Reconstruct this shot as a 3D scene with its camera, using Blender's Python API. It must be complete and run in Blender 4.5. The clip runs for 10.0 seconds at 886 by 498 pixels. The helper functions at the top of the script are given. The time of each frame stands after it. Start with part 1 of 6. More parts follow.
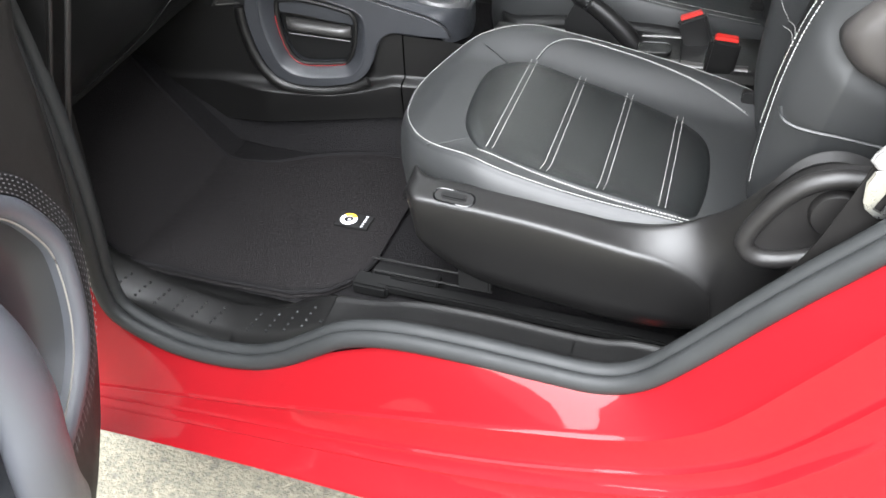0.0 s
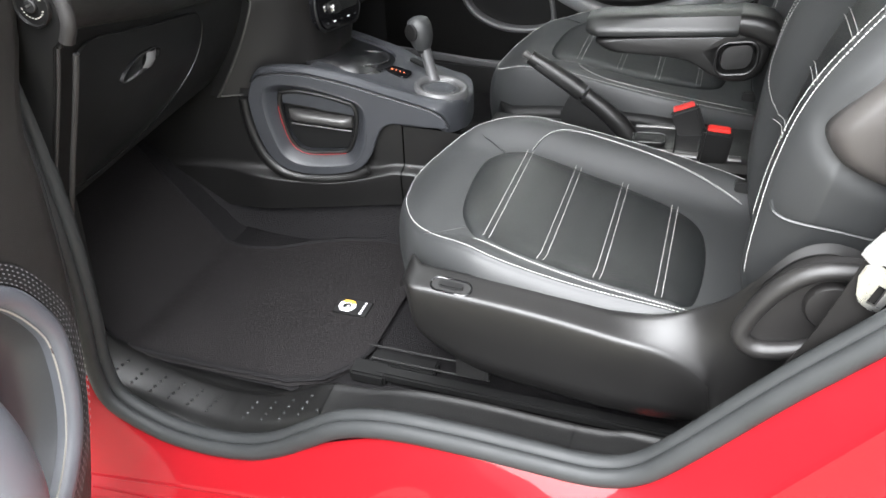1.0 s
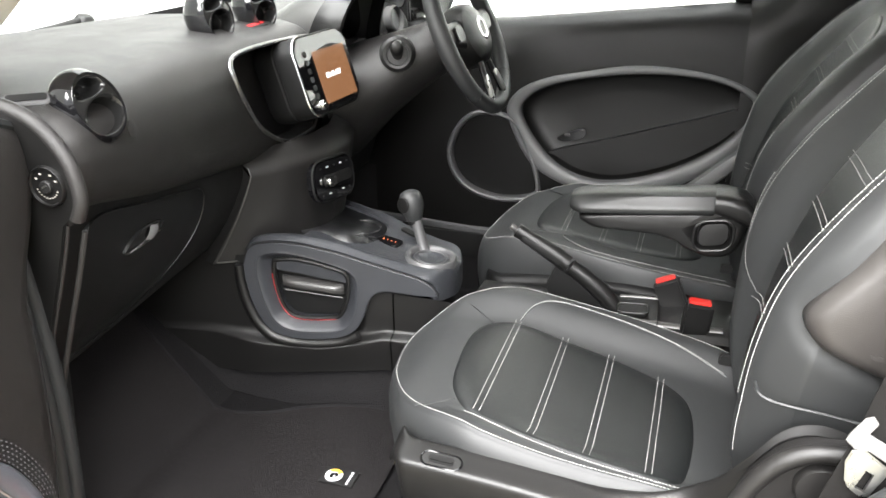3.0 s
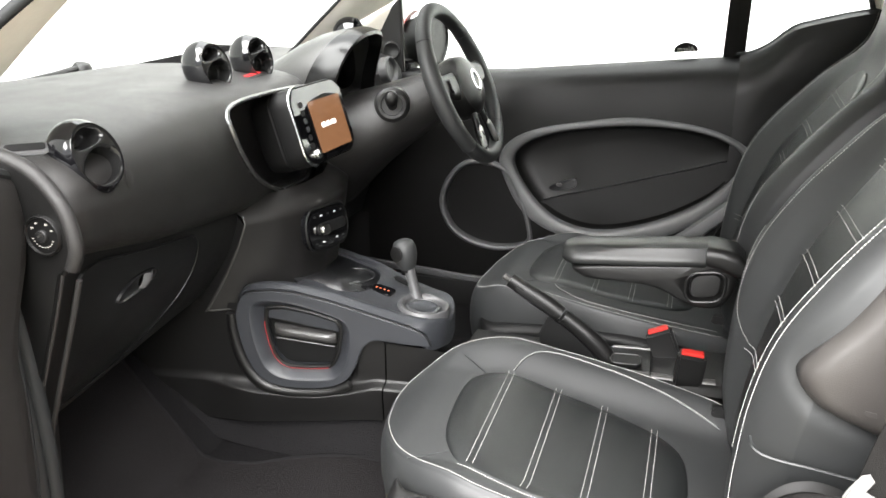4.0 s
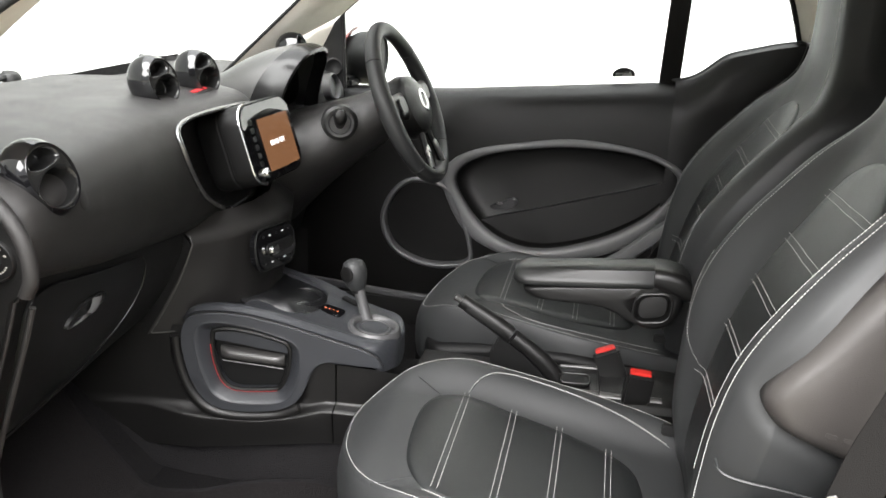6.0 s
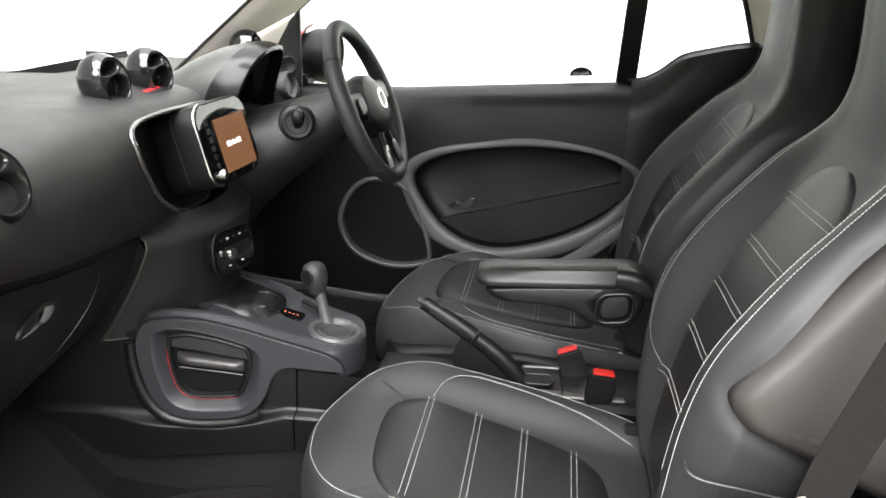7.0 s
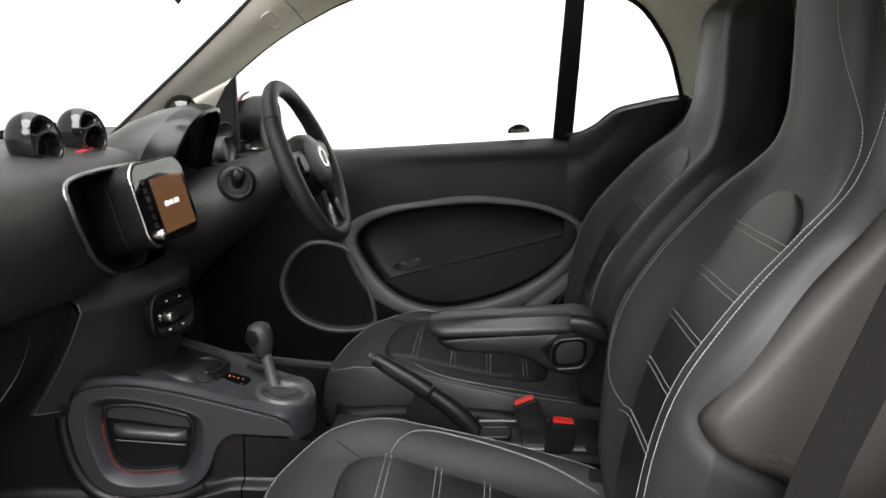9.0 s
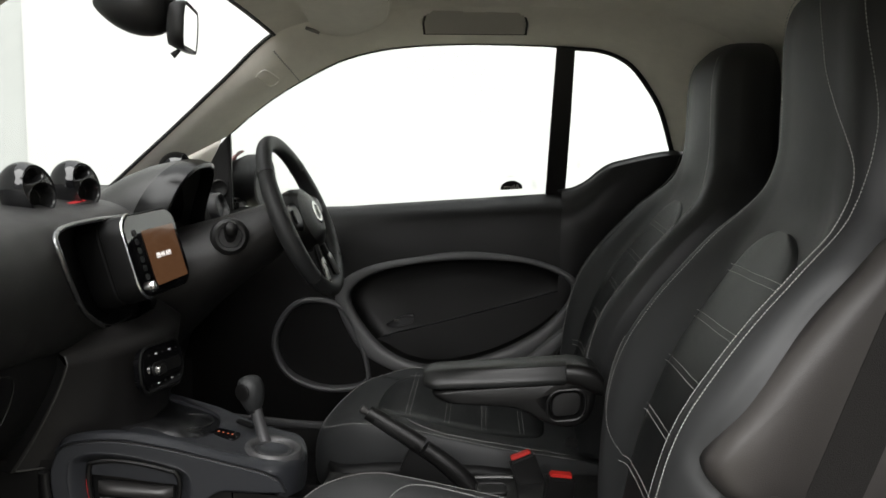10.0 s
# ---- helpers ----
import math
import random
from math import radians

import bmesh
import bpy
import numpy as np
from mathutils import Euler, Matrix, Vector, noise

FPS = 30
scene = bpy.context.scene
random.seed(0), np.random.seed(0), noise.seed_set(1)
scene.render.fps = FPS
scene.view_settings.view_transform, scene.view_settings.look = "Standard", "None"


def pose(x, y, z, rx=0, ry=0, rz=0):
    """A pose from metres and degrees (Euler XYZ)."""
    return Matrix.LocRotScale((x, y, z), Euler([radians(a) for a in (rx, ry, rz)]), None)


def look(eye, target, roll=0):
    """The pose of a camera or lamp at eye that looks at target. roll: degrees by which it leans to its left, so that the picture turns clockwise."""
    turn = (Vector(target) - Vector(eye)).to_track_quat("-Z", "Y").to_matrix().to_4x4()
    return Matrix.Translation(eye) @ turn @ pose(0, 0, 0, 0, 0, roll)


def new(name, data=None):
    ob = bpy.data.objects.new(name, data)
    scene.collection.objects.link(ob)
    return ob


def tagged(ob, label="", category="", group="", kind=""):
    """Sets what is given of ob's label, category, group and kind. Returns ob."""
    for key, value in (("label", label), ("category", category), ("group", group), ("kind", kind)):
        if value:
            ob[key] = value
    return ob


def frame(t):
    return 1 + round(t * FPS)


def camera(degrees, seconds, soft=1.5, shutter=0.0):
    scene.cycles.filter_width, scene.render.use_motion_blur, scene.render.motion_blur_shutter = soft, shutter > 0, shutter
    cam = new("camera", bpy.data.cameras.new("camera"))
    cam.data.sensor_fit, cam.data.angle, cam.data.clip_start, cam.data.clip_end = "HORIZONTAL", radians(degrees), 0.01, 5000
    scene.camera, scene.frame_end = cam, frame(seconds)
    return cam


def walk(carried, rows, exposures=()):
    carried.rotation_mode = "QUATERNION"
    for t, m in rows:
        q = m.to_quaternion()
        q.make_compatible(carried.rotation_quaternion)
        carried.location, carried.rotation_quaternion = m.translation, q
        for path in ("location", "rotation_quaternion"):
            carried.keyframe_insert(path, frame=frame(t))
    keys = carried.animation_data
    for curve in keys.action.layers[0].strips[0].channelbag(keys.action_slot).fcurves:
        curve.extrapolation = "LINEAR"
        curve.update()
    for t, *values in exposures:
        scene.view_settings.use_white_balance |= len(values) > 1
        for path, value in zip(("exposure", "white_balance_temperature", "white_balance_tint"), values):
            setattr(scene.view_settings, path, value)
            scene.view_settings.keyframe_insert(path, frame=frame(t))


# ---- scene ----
LENS = 57.02
PATH = [
    (0, 0.2594, -0.6113, 1.1933, 50.469, 1.484, 18.242),
    (0.5, 0.2644, -0.6072, 1.1984, 53.157, 1.555, 18.443),
    (1, 0.2660, -0.6053, 1.2062, 56.055, 1.536, 18.450),
    (1.5, 0.2645, -0.6042, 1.2183, 58.686, 1.190, 18.399),
    (2, 0.2637, -0.6067, 1.2241, 61.635, 0.887, 18.237),
    (2.5, 0.2608, -0.6132, 1.2353, 64.340, 0.632, 17.932),
    (4, 0.2523, -0.6192, 1.2564, 69.721, -0.262, 17.201),
    (4.5, 0.2440, -0.6218, 1.2565, 70.460, -0.879, 16.481),
    (5, 0.2236, -0.6282, 1.2581, 70.727, -1.530, 15.029),
    (5.5, 0.2006, -0.6304, 1.2656, 70.742, -1.961, 13.312),
    (7, 0.1603, -0.6166, 1.2779, 70.466, -3.160, 8.311),
    (7.5, 0.1488, -0.6047, 1.2781, 70.595, -2.986, 6.268),
    (8, 0.1394, -0.6017, 1.2680, 71.653, -3.023, 4.747),
    (8.5, 0.1370, -0.6040, 1.2414, 73.862, -2.492, 3.871),
    (9, 0.1391, -0.6085, 1.2166, 76.384, -2.033, 3.330),
    (9.5, 0.1436, -0.6085, 1.1927, 78.811, -1.887, 3.124),
    (10, 0.1398, -0.6069, 1.1792, 81.348, -1.844, 2.824),
]
cam = camera(LENS, 10.0, soft=1.6)
walk(cam, [(r[0], pose(*r[1:])) for r in PATH], [(0.0, 2.06, 6150, 10), (1.5, 2.3, 6300, 10), (2.5, 2.30, 6450, 10), (4.0, 2.21, 6500, 10), (4.5, 1.87, 6500, 10), (5.0, 1.73, 6500, 10), (7.0, 1.79, 6500, 12), (8.0, 1.68, 6500, 12), (8.5, 1.44, 6500, 12), (9.0, 0.96, 6500, 12), (10.0, 0.33, 6500, 10)])

# ---- light: bright overcast day round a white-walled yard ----
world = bpy.data.worlds.new("overcast")
scene.world = world
world.use_nodes = True
wn, wl = world.node_tree.nodes, world.node_tree.links
sky = wn.new("ShaderNodeTexSky")
sky.sky_type, sky.sun_disc, sky.sun_elevation, sky.sun_rotation = "NISHITA", False, radians(55), radians(200)
cloud = wn.new("ShaderNodeMixRGB")
cloud.inputs[0].default_value = 0.93
# overcast: three times as bright overhead as at the horizon
up_dir = wn.new("ShaderNodeTexCoord")
up_z = wn.new("ShaderNodeSeparateXYZ")
wl.new(up_dir.outputs["Generated"], up_z.inputs[0])
ramp = wn.new("ShaderNodeMapRange")
ramp.inputs["From Min"].default_value, ramp.inputs["From Max"].default_value = 0.0, 1.0
ramp.inputs["To Min"].default_value, ramp.inputs["To Max"].default_value = 4.0, 26.0
steep = wn.new("ShaderNodeMath")
steep.operation = "POWER"
steep.inputs[1].default_value = 1.6
wl.new(up_z.outputs["Z"], steep.inputs[0])
wl.new(steep.outputs[0], ramp.inputs["Value"])
wl.new(ramp.outputs[0], cloud.inputs[2])
wl.new(sky.outputs[0], cloud.inputs[1])
wl.new(cloud.outputs[0], wn["Background"].inputs[0])
wn["Background"].inputs[1].default_value = 0.09
sun = new("sun", bpy.data.lights.new("sun", "SUN"))
sun.data.energy, sun.data.angle, sun.data.color = 6.8, radians(74), (1.0, 0.985, 0.97)
sun.matrix_world = look((-0.12, -2.5, 2.85), (0, 0.0, 0.0))


# ---- materials ----
def material(name, col, rough=0.5, metal=0.0, spec=0.5, coat=0.0, grain=0.0, grain_scale=900.0, vary=0.0, vary_scale=9.0, emit=None, emit_power=0.0, sheen=0.0, alt=None, stretch=None, deep=0.001):
    m = bpy.data.materials.new(name)
    m.use_nodes = True
    nt = m.node_tree
    b = nt.nodes["Principled BSDF"]
    b.inputs["Base Color"].default_value = (*col, 1)
    b.inputs["Roughness"].default_value = rough
    b.inputs["Metallic"].default_value = metal
    b.inputs["Specular IOR Level"].default_value = spec
    b.inputs["Coat Weight"].default_value = coat
    b.inputs["Coat Roughness"].default_value = 0.03 if coat > 0.3 else 0.28
    b.inputs["Sheen Weight"].default_value = sheen
    if emit:
        b.inputs["Emission Color"].default_value = (*emit, 1)
        b.inputs["Emission Strength"].default_value = emit_power
    co = nt.nodes.new("ShaderNodeTexCoord")
    if stretch:
        mp = nt.nodes.new("ShaderNodeMapping")
        mp.inputs["Scale"].default_value = stretch
        nt.links.new(co.outputs["Object"], mp.inputs["Vector"])
    where = mp.outputs["Vector"] if stretch else co.outputs["Object"]
    if grain:
        t = nt.nodes.new("ShaderNodeTexNoise")
        t.inputs["Scale"].default_value, t.inputs["Detail"].default_value = grain_scale, 2
        nt.links.new(where, t.inputs["Vector"])
        p = nt.nodes.new("ShaderNodeBump")
        p.inputs["Strength"].default_value, p.inputs["Distance"].default_value = grain, deep
        nt.links.new(t.outputs["Fac"], p.inputs["Height"])
        nt.links.new(p.outputs[0], b.inputs["Normal"])
    if vary:
        t = nt.nodes.new("ShaderNodeTexNoise")
        t.inputs["Scale"].default_value, t.inputs["Detail"].default_value, t.inputs["Roughness"].default_value = vary_scale, 6, 0.65
        nt.links.new(where, t.inputs["Vector"])
        r = nt.nodes.new("ShaderNodeMapRange")
        r.inputs["From Min"].default_value, r.inputs["From Max"].default_value = 0.3, 0.7
        r.inputs["To Min"].default_value, r.inputs["To Max"].default_value = max(0.02, rough - vary), min(1, rough + vary)
        nt.links.new(t.outputs["Fac"], r.inputs["Value"])
        nt.links.new(r.outputs[0], b.inputs["Roughness"])
        x = nt.nodes.new("ShaderNodeMixRGB")
        a = alt or tuple(c * (1 - vary) for c in col)
        x.inputs[1].default_value, x.inputs[2].default_value = (*a, 1), (*col, 1)
        k = nt.nodes.new("ShaderNodeMapRange")
        k.inputs["From Min"].default_value, k.inputs["From Max"].default_value = 0.32, 0.68
        nt.links.new(t.outputs["Fac"], k.inputs["Value"])
        nt.links.new(k.outputs[0], x.inputs[0])
        nt.links.new(x.outputs[0], b.inputs["Base Color"])
    return m


LEATHER = material("black_leather", (0.0162, 0.0170, 0.0174), 0.54, spec=0.46, grain=0.16, grain_scale=1300, vary=0.04, vary_scale=7)
INSET = material("black_insert_leather", (0.0050, 0.0057, 0.0058), 0.43, spec=0.48, grain=0.25, grain_scale=1100, vary=0.03, vary_scale=6)
THREAD = material("white_thread", (0.29, 0.29, 0.278), 0.8)
DASH = material("soft_black_dash", (0.0118, 0.0111, 0.0108), 0.46, spec=0.42, grain=0.6, grain_scale=1500, vary=0.07, vary_scale=10)
PLASTIC = material("grained_black_plastic", (0.0050, 0.0049, 0.0048), 0.37, spec=0.32, grain=0.2, grain_scale=1300, vary=0.04, vary_scale=8)
DARK = material("matt_black_plastic", (0.0060, 0.0059, 0.0058), 0.5, spec=0.36, grain=0.3, grain_scale=1200, vary=0.08)
SLATE = material("slate_grey_plastic", (0.0215, 0.0228, 0.0260), 0.39, grain=0.3, grain_scale=1500, vary=0.07, vary_scale=14)
DRAWER_BLACK = material("dull_black_plastic", (0.005, 0.005, 0.005), 0.5, spec=0.18, grain=0.2, grain_scale=1200, vary=0.05)
LINING = material("grey_brown_lining", (0.016, 0.0145, 0.0127), 0.75, spec=0.2, grain=0.3, grain_scale=900, vary=0.06)
GRIP = material("satin_grip", (0.030, 0.029, 0.028), 0.34, grain=0.15, grain_scale=1400, vary=0.05)
GATE_GREY = material("satin_dark_grey", (0.050, 0.050, 0.051), 0.40, grain=0.2, grain_scale=1500, vary=0.06)
SHIELD_PLASTIC = material("matt_grained_plastic", (0.0048, 0.0046, 0.0045), 0.38, spec=0.42, grain=0.3, grain_scale=1200, vary=0.05, vary_scale=8)
TRIM = material("satin_grey_trim", (0.075, 0.075, 0.076), 0.42, grain=0.25, grain_scale=1500, vary=0.06)
GLOSS = material("piano_black", (0.0035, 0.0035, 0.004), 0.05, spec=0.6)
HOOD_BAND = material("black_hood_band", (0.0045, 0.0045, 0.0045), 0.26, spec=0.30)
HOOD_GREY = material("grained_dark_grey", (0.028, 0.028, 0.027), 0.36, grain=0.3, grain_scale=1500, vary=0.06, vary_scale=12)
# lighter copy of SLATE, with the skylight on the open door in its colour
DOOR_SLATE_SKYLIT = material("skylit_slate_plastic", (0.075, 0.079, 0.090), 0.36, grain=0.3, grain_scale=1500, vary=0.06, vary_scale=10)
FLANK_HIDE = material("grey_black_vinyl", (0.032, 0.029, 0.0272), 0.46, spec=0.5, grain=0.35, grain_scale=900, vary=0.05, vary_scale=7)
CHROME = material("satin_chrome", (0.62, 0.62, 0.61), 0.16, metal=1.0, vary=0.05, vary_scale=30)
CHROME_DARK = material("satin_grey_metal", (0.20, 0.20, 0.20), 0.24, metal=0.85, vary=0.05, vary_scale=30)
SATIN = material("satin_black_plastic", (0.0075, 0.0075, 0.0075), 0.22)
WHITE_PLASTIC = material("pale_grey_plastic", (0.15, 0.147, 0.143), 0.4, vary=0.08, vary_scale=60)
STEEL = material("brushed_steel", (0.52, 0.52, 0.51), 0.30, metal=1.0, vary=0.1, vary_scale=40)
RUBBER = material("grey_black_rubber", (0.0145, 0.0156, 0.016), 0.62, spec=0.3, grain=0.3, grain_scale=800, vary=0.12, vary_scale=20)
CARPET = material("black_carpet", (0.0085, 0.0080, 0.0085), 0.95, spec=0.1, grain=1.0, grain_scale=420, deep=0.003, vary=0.5, vary_scale=260)
MAT = material("black_tufted_mat", (0.0150, 0.0136, 0.0139), 0.95, spec=0.1, grain=1.0, grain_scale=700, vary=0.5, vary_scale=210, alt=(0.0055, 0.0050, 0.0051), stretch=(0.6, 1.0, 1.0), deep=0.003)
POCKET_BLACK = material("pocket_black", (0.0032, 0.0031, 0.003), 0.40, spec=0.36, grain=0.2, grain_scale=1200, vary=0.06)
STACK_BLACK = material("satin_black_panel", (0.0095, 0.0089, 0.0086), 0.42, spec=0.40, grain=0.3, grain_scale=1400, vary=0.06, vary_scale=9)
TRAY_BLACK = material("dark_tray_plastic", (0.0085, 0.0086, 0.0092), 0.30, spec=0.5, grain=0.2, grain_scale=1500, vary=0.05)
# passenger door card: base raised to imitate daylight on the open door
DOOR_DAYLIT_GREY = material("daylit_brown_grey_moulding", (0.0185, 0.0170, 0.0160), 0.5, spec=0.34, grain=0.6, grain_scale=900, vary=0.08, vary_scale=12)
SCREEN_GLASS = material("black_display_glass", (0.0035, 0.0035, 0.004), 0.035, spec=1.0)
# driver door card: base lowered to imitate the shade on the far side
DOOR_SHADED_BLACK = material("shaded_black_moulding", (0.0030, 0.0029, 0.0028), 0.42, spec=0.23, grain=0.25, grain_scale=1300, vary=0.05, vary_scale=8)
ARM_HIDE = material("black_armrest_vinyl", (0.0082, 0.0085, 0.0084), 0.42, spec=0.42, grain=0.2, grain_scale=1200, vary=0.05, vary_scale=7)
RED = material("red_gloss_paint", (0.158, 0.0042, 0.0068), 0.40, spec=0.05, coat=0.32, vary=0.03, vary_scale=3)
RED.node_tree.nodes["Principled BSDF"].inputs["Coat Roughness"].default_value = 0.035
LINER = material("light_grey_headlining", (0.78, 0.75, 0.67), 0.95, spec=0.1, grain=0.5, grain_scale=600, vary=0.08, vary_scale=25)
ORANGE_RED = material("red_button_plastic", (0.34, 0.016, 0.012), 0.4, grain=0.1)
LED = material("red_led_glow", (0.14, 0.008, 0.008), 0.4, emit=(1.0, 0.05, 0.06), emit_power=0.22)
LED_DISPLAY = material("orange_display_glow", (0.1, 0.02, 0.01), 0.4, emit=(1.0, 0.25, 0.1), emit_power=0.45)
SCREEN = material("brown_lit_display", (0.03, 0.015, 0.008), 0.12, emit=(0.32, 0.15, 0.07), emit_power=0.2)
SCREEN_TEXT = material("display_digits", (0.4, 0.4, 0.4), 0.4, emit=(1, 0.95, 0.9), emit_power=0.7)
WHITE_INK = material("white_ink", (0.7, 0.7, 0.7), 0.6)
YELLOW = material("yellow_weave", (0.7, 0.42, 0.03), 0.7)
SILVER_WEAVE = material("silver_weave", (0.6, 0.6, 0.62), 0.6)
HANDLE_GREY = material("light_grey_handle", (0.36, 0.345, 0.31), 0.6, grain=0.2, vary=0.05)
GREY_TRIM = material("grey_moulded_plastic", (0.22, 0.21, 0.19), 0.6, grain=0.2)
WEBBING = material("grey_black_webbing", (0.0075, 0.0070, 0.0066), 0.85, spec=0.12, grain=0.8, grain_scale=900, vary=0.1, vary_scale=40)
MESH_THREAD = material("pale_grey_thread", (0.20, 0.20, 0.21), 0.5)
MIRROR = material("mirror_glass", (0.9, 0.9, 0.9), 0.02, metal=1.0)
CONCRETE = material("worn_concrete", (0.25, 0.235, 0.175), 0.85, grain=1.0, grain_scale=160, vary=0.25, vary_scale=75, alt=(0.10, 0.095, 0.075), deep=0.004)
RENDERED = material("grey_rendered_wall", (0.30, 0.30, 0.29), 0.8, grain=0.3, grain_scale=80, vary=0.1, vary_scale=1.5)
PALE_WALL = material("pale_grey_painted_wall", (0.45, 0.465, 0.45), 0.7, grain=0.1, grain_scale=80, vary=0.06, vary_scale=2)
WHITE_WALL = material("white_painted_wall", (0.58, 0.585, 0.57), 0.7, grain=0.1, grain_scale=80, vary=0.06, vary_scale=2)


def glass_material():
    m = bpy.data.materials.new("clear_glass")
    m.use_nodes = True
    nt = m.node_tree
    nt.nodes.remove(nt.nodes["Principled BSDF"])
    mix, tr, gl = (nt.nodes.new("ShaderNode" + k) for k in ("MixShader", "BsdfTransparent", "BsdfGlossy"))
    tr.inputs[0].default_value = (0.93, 0.95, 0.94, 1)
    gl.inputs["Roughness"].default_value = 0.02
    mix.inputs[0].default_value = 0.035
    for a, b in ((tr.outputs[0], mix.inputs[1]), (gl.outputs[0], mix.inputs[2]), (mix.outputs[0], nt.nodes["Material Output"].inputs[0])):
        nt.links.new(a, b)
    return m


GLASS = glass_material()


# ---- building tools ----
def V(*a):
    return Vector(a)


def curve(pts, n=8, closed=False):
    """Catmull-Rom through the control points, n steps a span."""
    p = [Vector(q) for q in pts]
    k, out = len(p), []
    for i in range(k if closed else k - 1):
        a = p[(i - 1) % k] if closed or i else p[0] * 2 - p[1]
        b, c = p[i], p[(i + 1) % k]
        d = p[(i + 2) % k] if closed or i + 2 < k else c * 2 - b
        for j in range(n):
            t = j / n
            out.append(0.5 * (2 * b + (c - a) * t + (2 * a - 5 * b + 4 * c - d) * t * t + (3 * b - a - 3 * c + d) * t ** 3))
    if not closed:
        out.append(p[-1])
    return out


def even(pts, step, closed=False):
    """Points at even steps along a line of points."""
    p = [Vector(q) for q in pts] + ([Vector(pts[0])] if closed else [])
    out, left = [p[0].copy()], step
    for a, b in zip(p, p[1:]):
        length = (b - a).length
        while length > left:
            a = a + (b - a) * (left / length)
            length -= left
            out.append(a.copy())
            left = step
        left -= length
    return out


def table(rows, x):
    """Smooth value read from rows of (x, value, ...)."""
    xs = [r[0] for r in rows]
    return [float(np.interp(x, xs, [r[k] for r in rows])) for k in range(1, len(rows[0]))]


def step(a, b, x):
    t = min(1, max(0, (x - a) / (b - a)))
    return t * t * (3 - 2 * t)


def loft(rings, closed=True, caps=True, bm=None):
    bm = bm or bmesh.new()
    vs = [[bm.verts.new(p) for p in r] for r in rings]
    n = len(vs[0])
    for a, b in zip(vs, vs[1:]):
        for i in range(n if closed else n - 1):
            bm.faces.new((a[i], a[(i + 1) % n], b[(i + 1) % n], b[i]))
    if caps and closed:
        for ring in (vs[0], vs[-1]):
            mid = bm.verts.new(sum((v.co for v in ring), Vector()) / n)
            for i in range(n):
                bm.faces.new((ring[i], ring[(i + 1) % n], mid))
    bmesh.ops.recalc_face_normals(bm, faces=bm.faces)
    return bm


def grid(fn, us, vs, bm=None):
    return loft([[fn(u, v) for v in vs] for u in us], closed=False, caps=False, bm=bm)


def tube(path, r, n=10, closed=False, bm=None, flat=1.0, up=(0, 0, 1)):
    """A round or flattened bar along a path. r: a number, or one for each point."""
    p = [Vector(q) for q in path]
    rings = []
    for i, q in enumerate(p):
        a = p[(i - 1) % len(p)] if closed or i else q
        b = p[(i + 1) % len(p)] if closed or i + 1 < len(p) else q
        t = (b - a).normalized()
        s = t.cross(Vector(up))
        s = s.normalized() if s.length > 1e-4 else t.orthogonal().normalized()
        u = s.cross(t)
        k = r[i] if isinstance(r, (list, tuple)) else r
        rings.append([q + s * (k * math.cos(2 * math.pi * j / n)) + u * (k * flat * math.sin(2 * math.pi * j / n)) for j in range(n)])
    if closed:
        rings.append(rings[0])
        bm = loft(rings, True, False, bm)
        bmesh.ops.remove_doubles(bm, verts=bm.verts, dist=1e-6)
        return bm
    return loft(rings, True, True, bm)


def slab(outline, way, bevel=0.003, seg=2, bm=None):
    """A plate: a flat outline of 3D points pushed along way, its edges rounded."""
    bm = bm or bmesh.new()
    way = Vector(way)
    a = [bm.verts.new(p) for p in outline]
    b = [bm.verts.new(Vector(p) + way) for p in outline]
    n = len(a)
    fs = [bm.faces.new(a[::-1]), bm.faces.new(b)] + [bm.faces.new((a[i], a[(i + 1) % n], b[(i + 1) % n], b[i])) for i in range(n)]
    bmesh.ops.recalc_face_normals(bm, faces=fs)
    if bevel:
        bmesh.ops.bevel(bm, geom=list(fs[0].edges) + list(fs[1].edges), offset=bevel, segments=seg, affect="EDGES", clamp_overlap=True)
    return bm


def rounded(w, h, r, n=6):
    """Outline of a rounded rectangle, in 2D round the origin."""
    r = min(r, w / 2 - 1e-4, h / 2 - 1e-4)
    out = []
    for cx, cy, a0 in ((w / 2 - r, h / 2 - r, 0), (r - w / 2, h / 2 - r, 90), (r - w / 2, r - h / 2, 180), (w / 2 - r, r - h / 2, 270)):
        out += [(cx + r * math.cos(radians(a0 + 90 * i / n)), cy + r * math.sin(radians(a0 + 90 * i / n))) for i in range(n + 1)]
    return out


def frame_of(origin, a, b):
    """A map from (u, v, d) to the world: a and b span the plane, d goes along their normal."""
    o, a = Vector(origin), Vector(a).normalized()
    c = a.cross(Vector(b)).normalized()
    b = c.cross(a)
    return lambda u, v, d=0.0: o + a * u + b * v + c * d


def box(w, d, h, m=Matrix(), bevel=0.004, seg=2, bm=None):
    """A box with rounded edges standing on the origin of m."""
    bm = bm or bmesh.new()
    r = bmesh.ops.create_cube(bm, size=1, matrix=m @ Matrix.Translation((0, 0, h / 2)) @ Matrix.Diagonal((w, d, h, 1)))
    if bevel:
        es = list({e for v in r["verts"] for e in v.link_edges})
        bmesh.ops.bevel(bm, geom=es, offset=bevel, segments=seg, affect="EDGES")
    return bm


def turned(profile, m=Matrix(), n=24, bm=None, caps=True):
    """A turned form: (radius, height) pairs round the z axis of m."""
    rings = [[m @ V(r * math.cos(2 * math.pi * j / n), r * math.sin(2 * math.pi * j / n), z) for j in range(n)] for r, z in profile]
    return loft(rings, True, caps, bm)


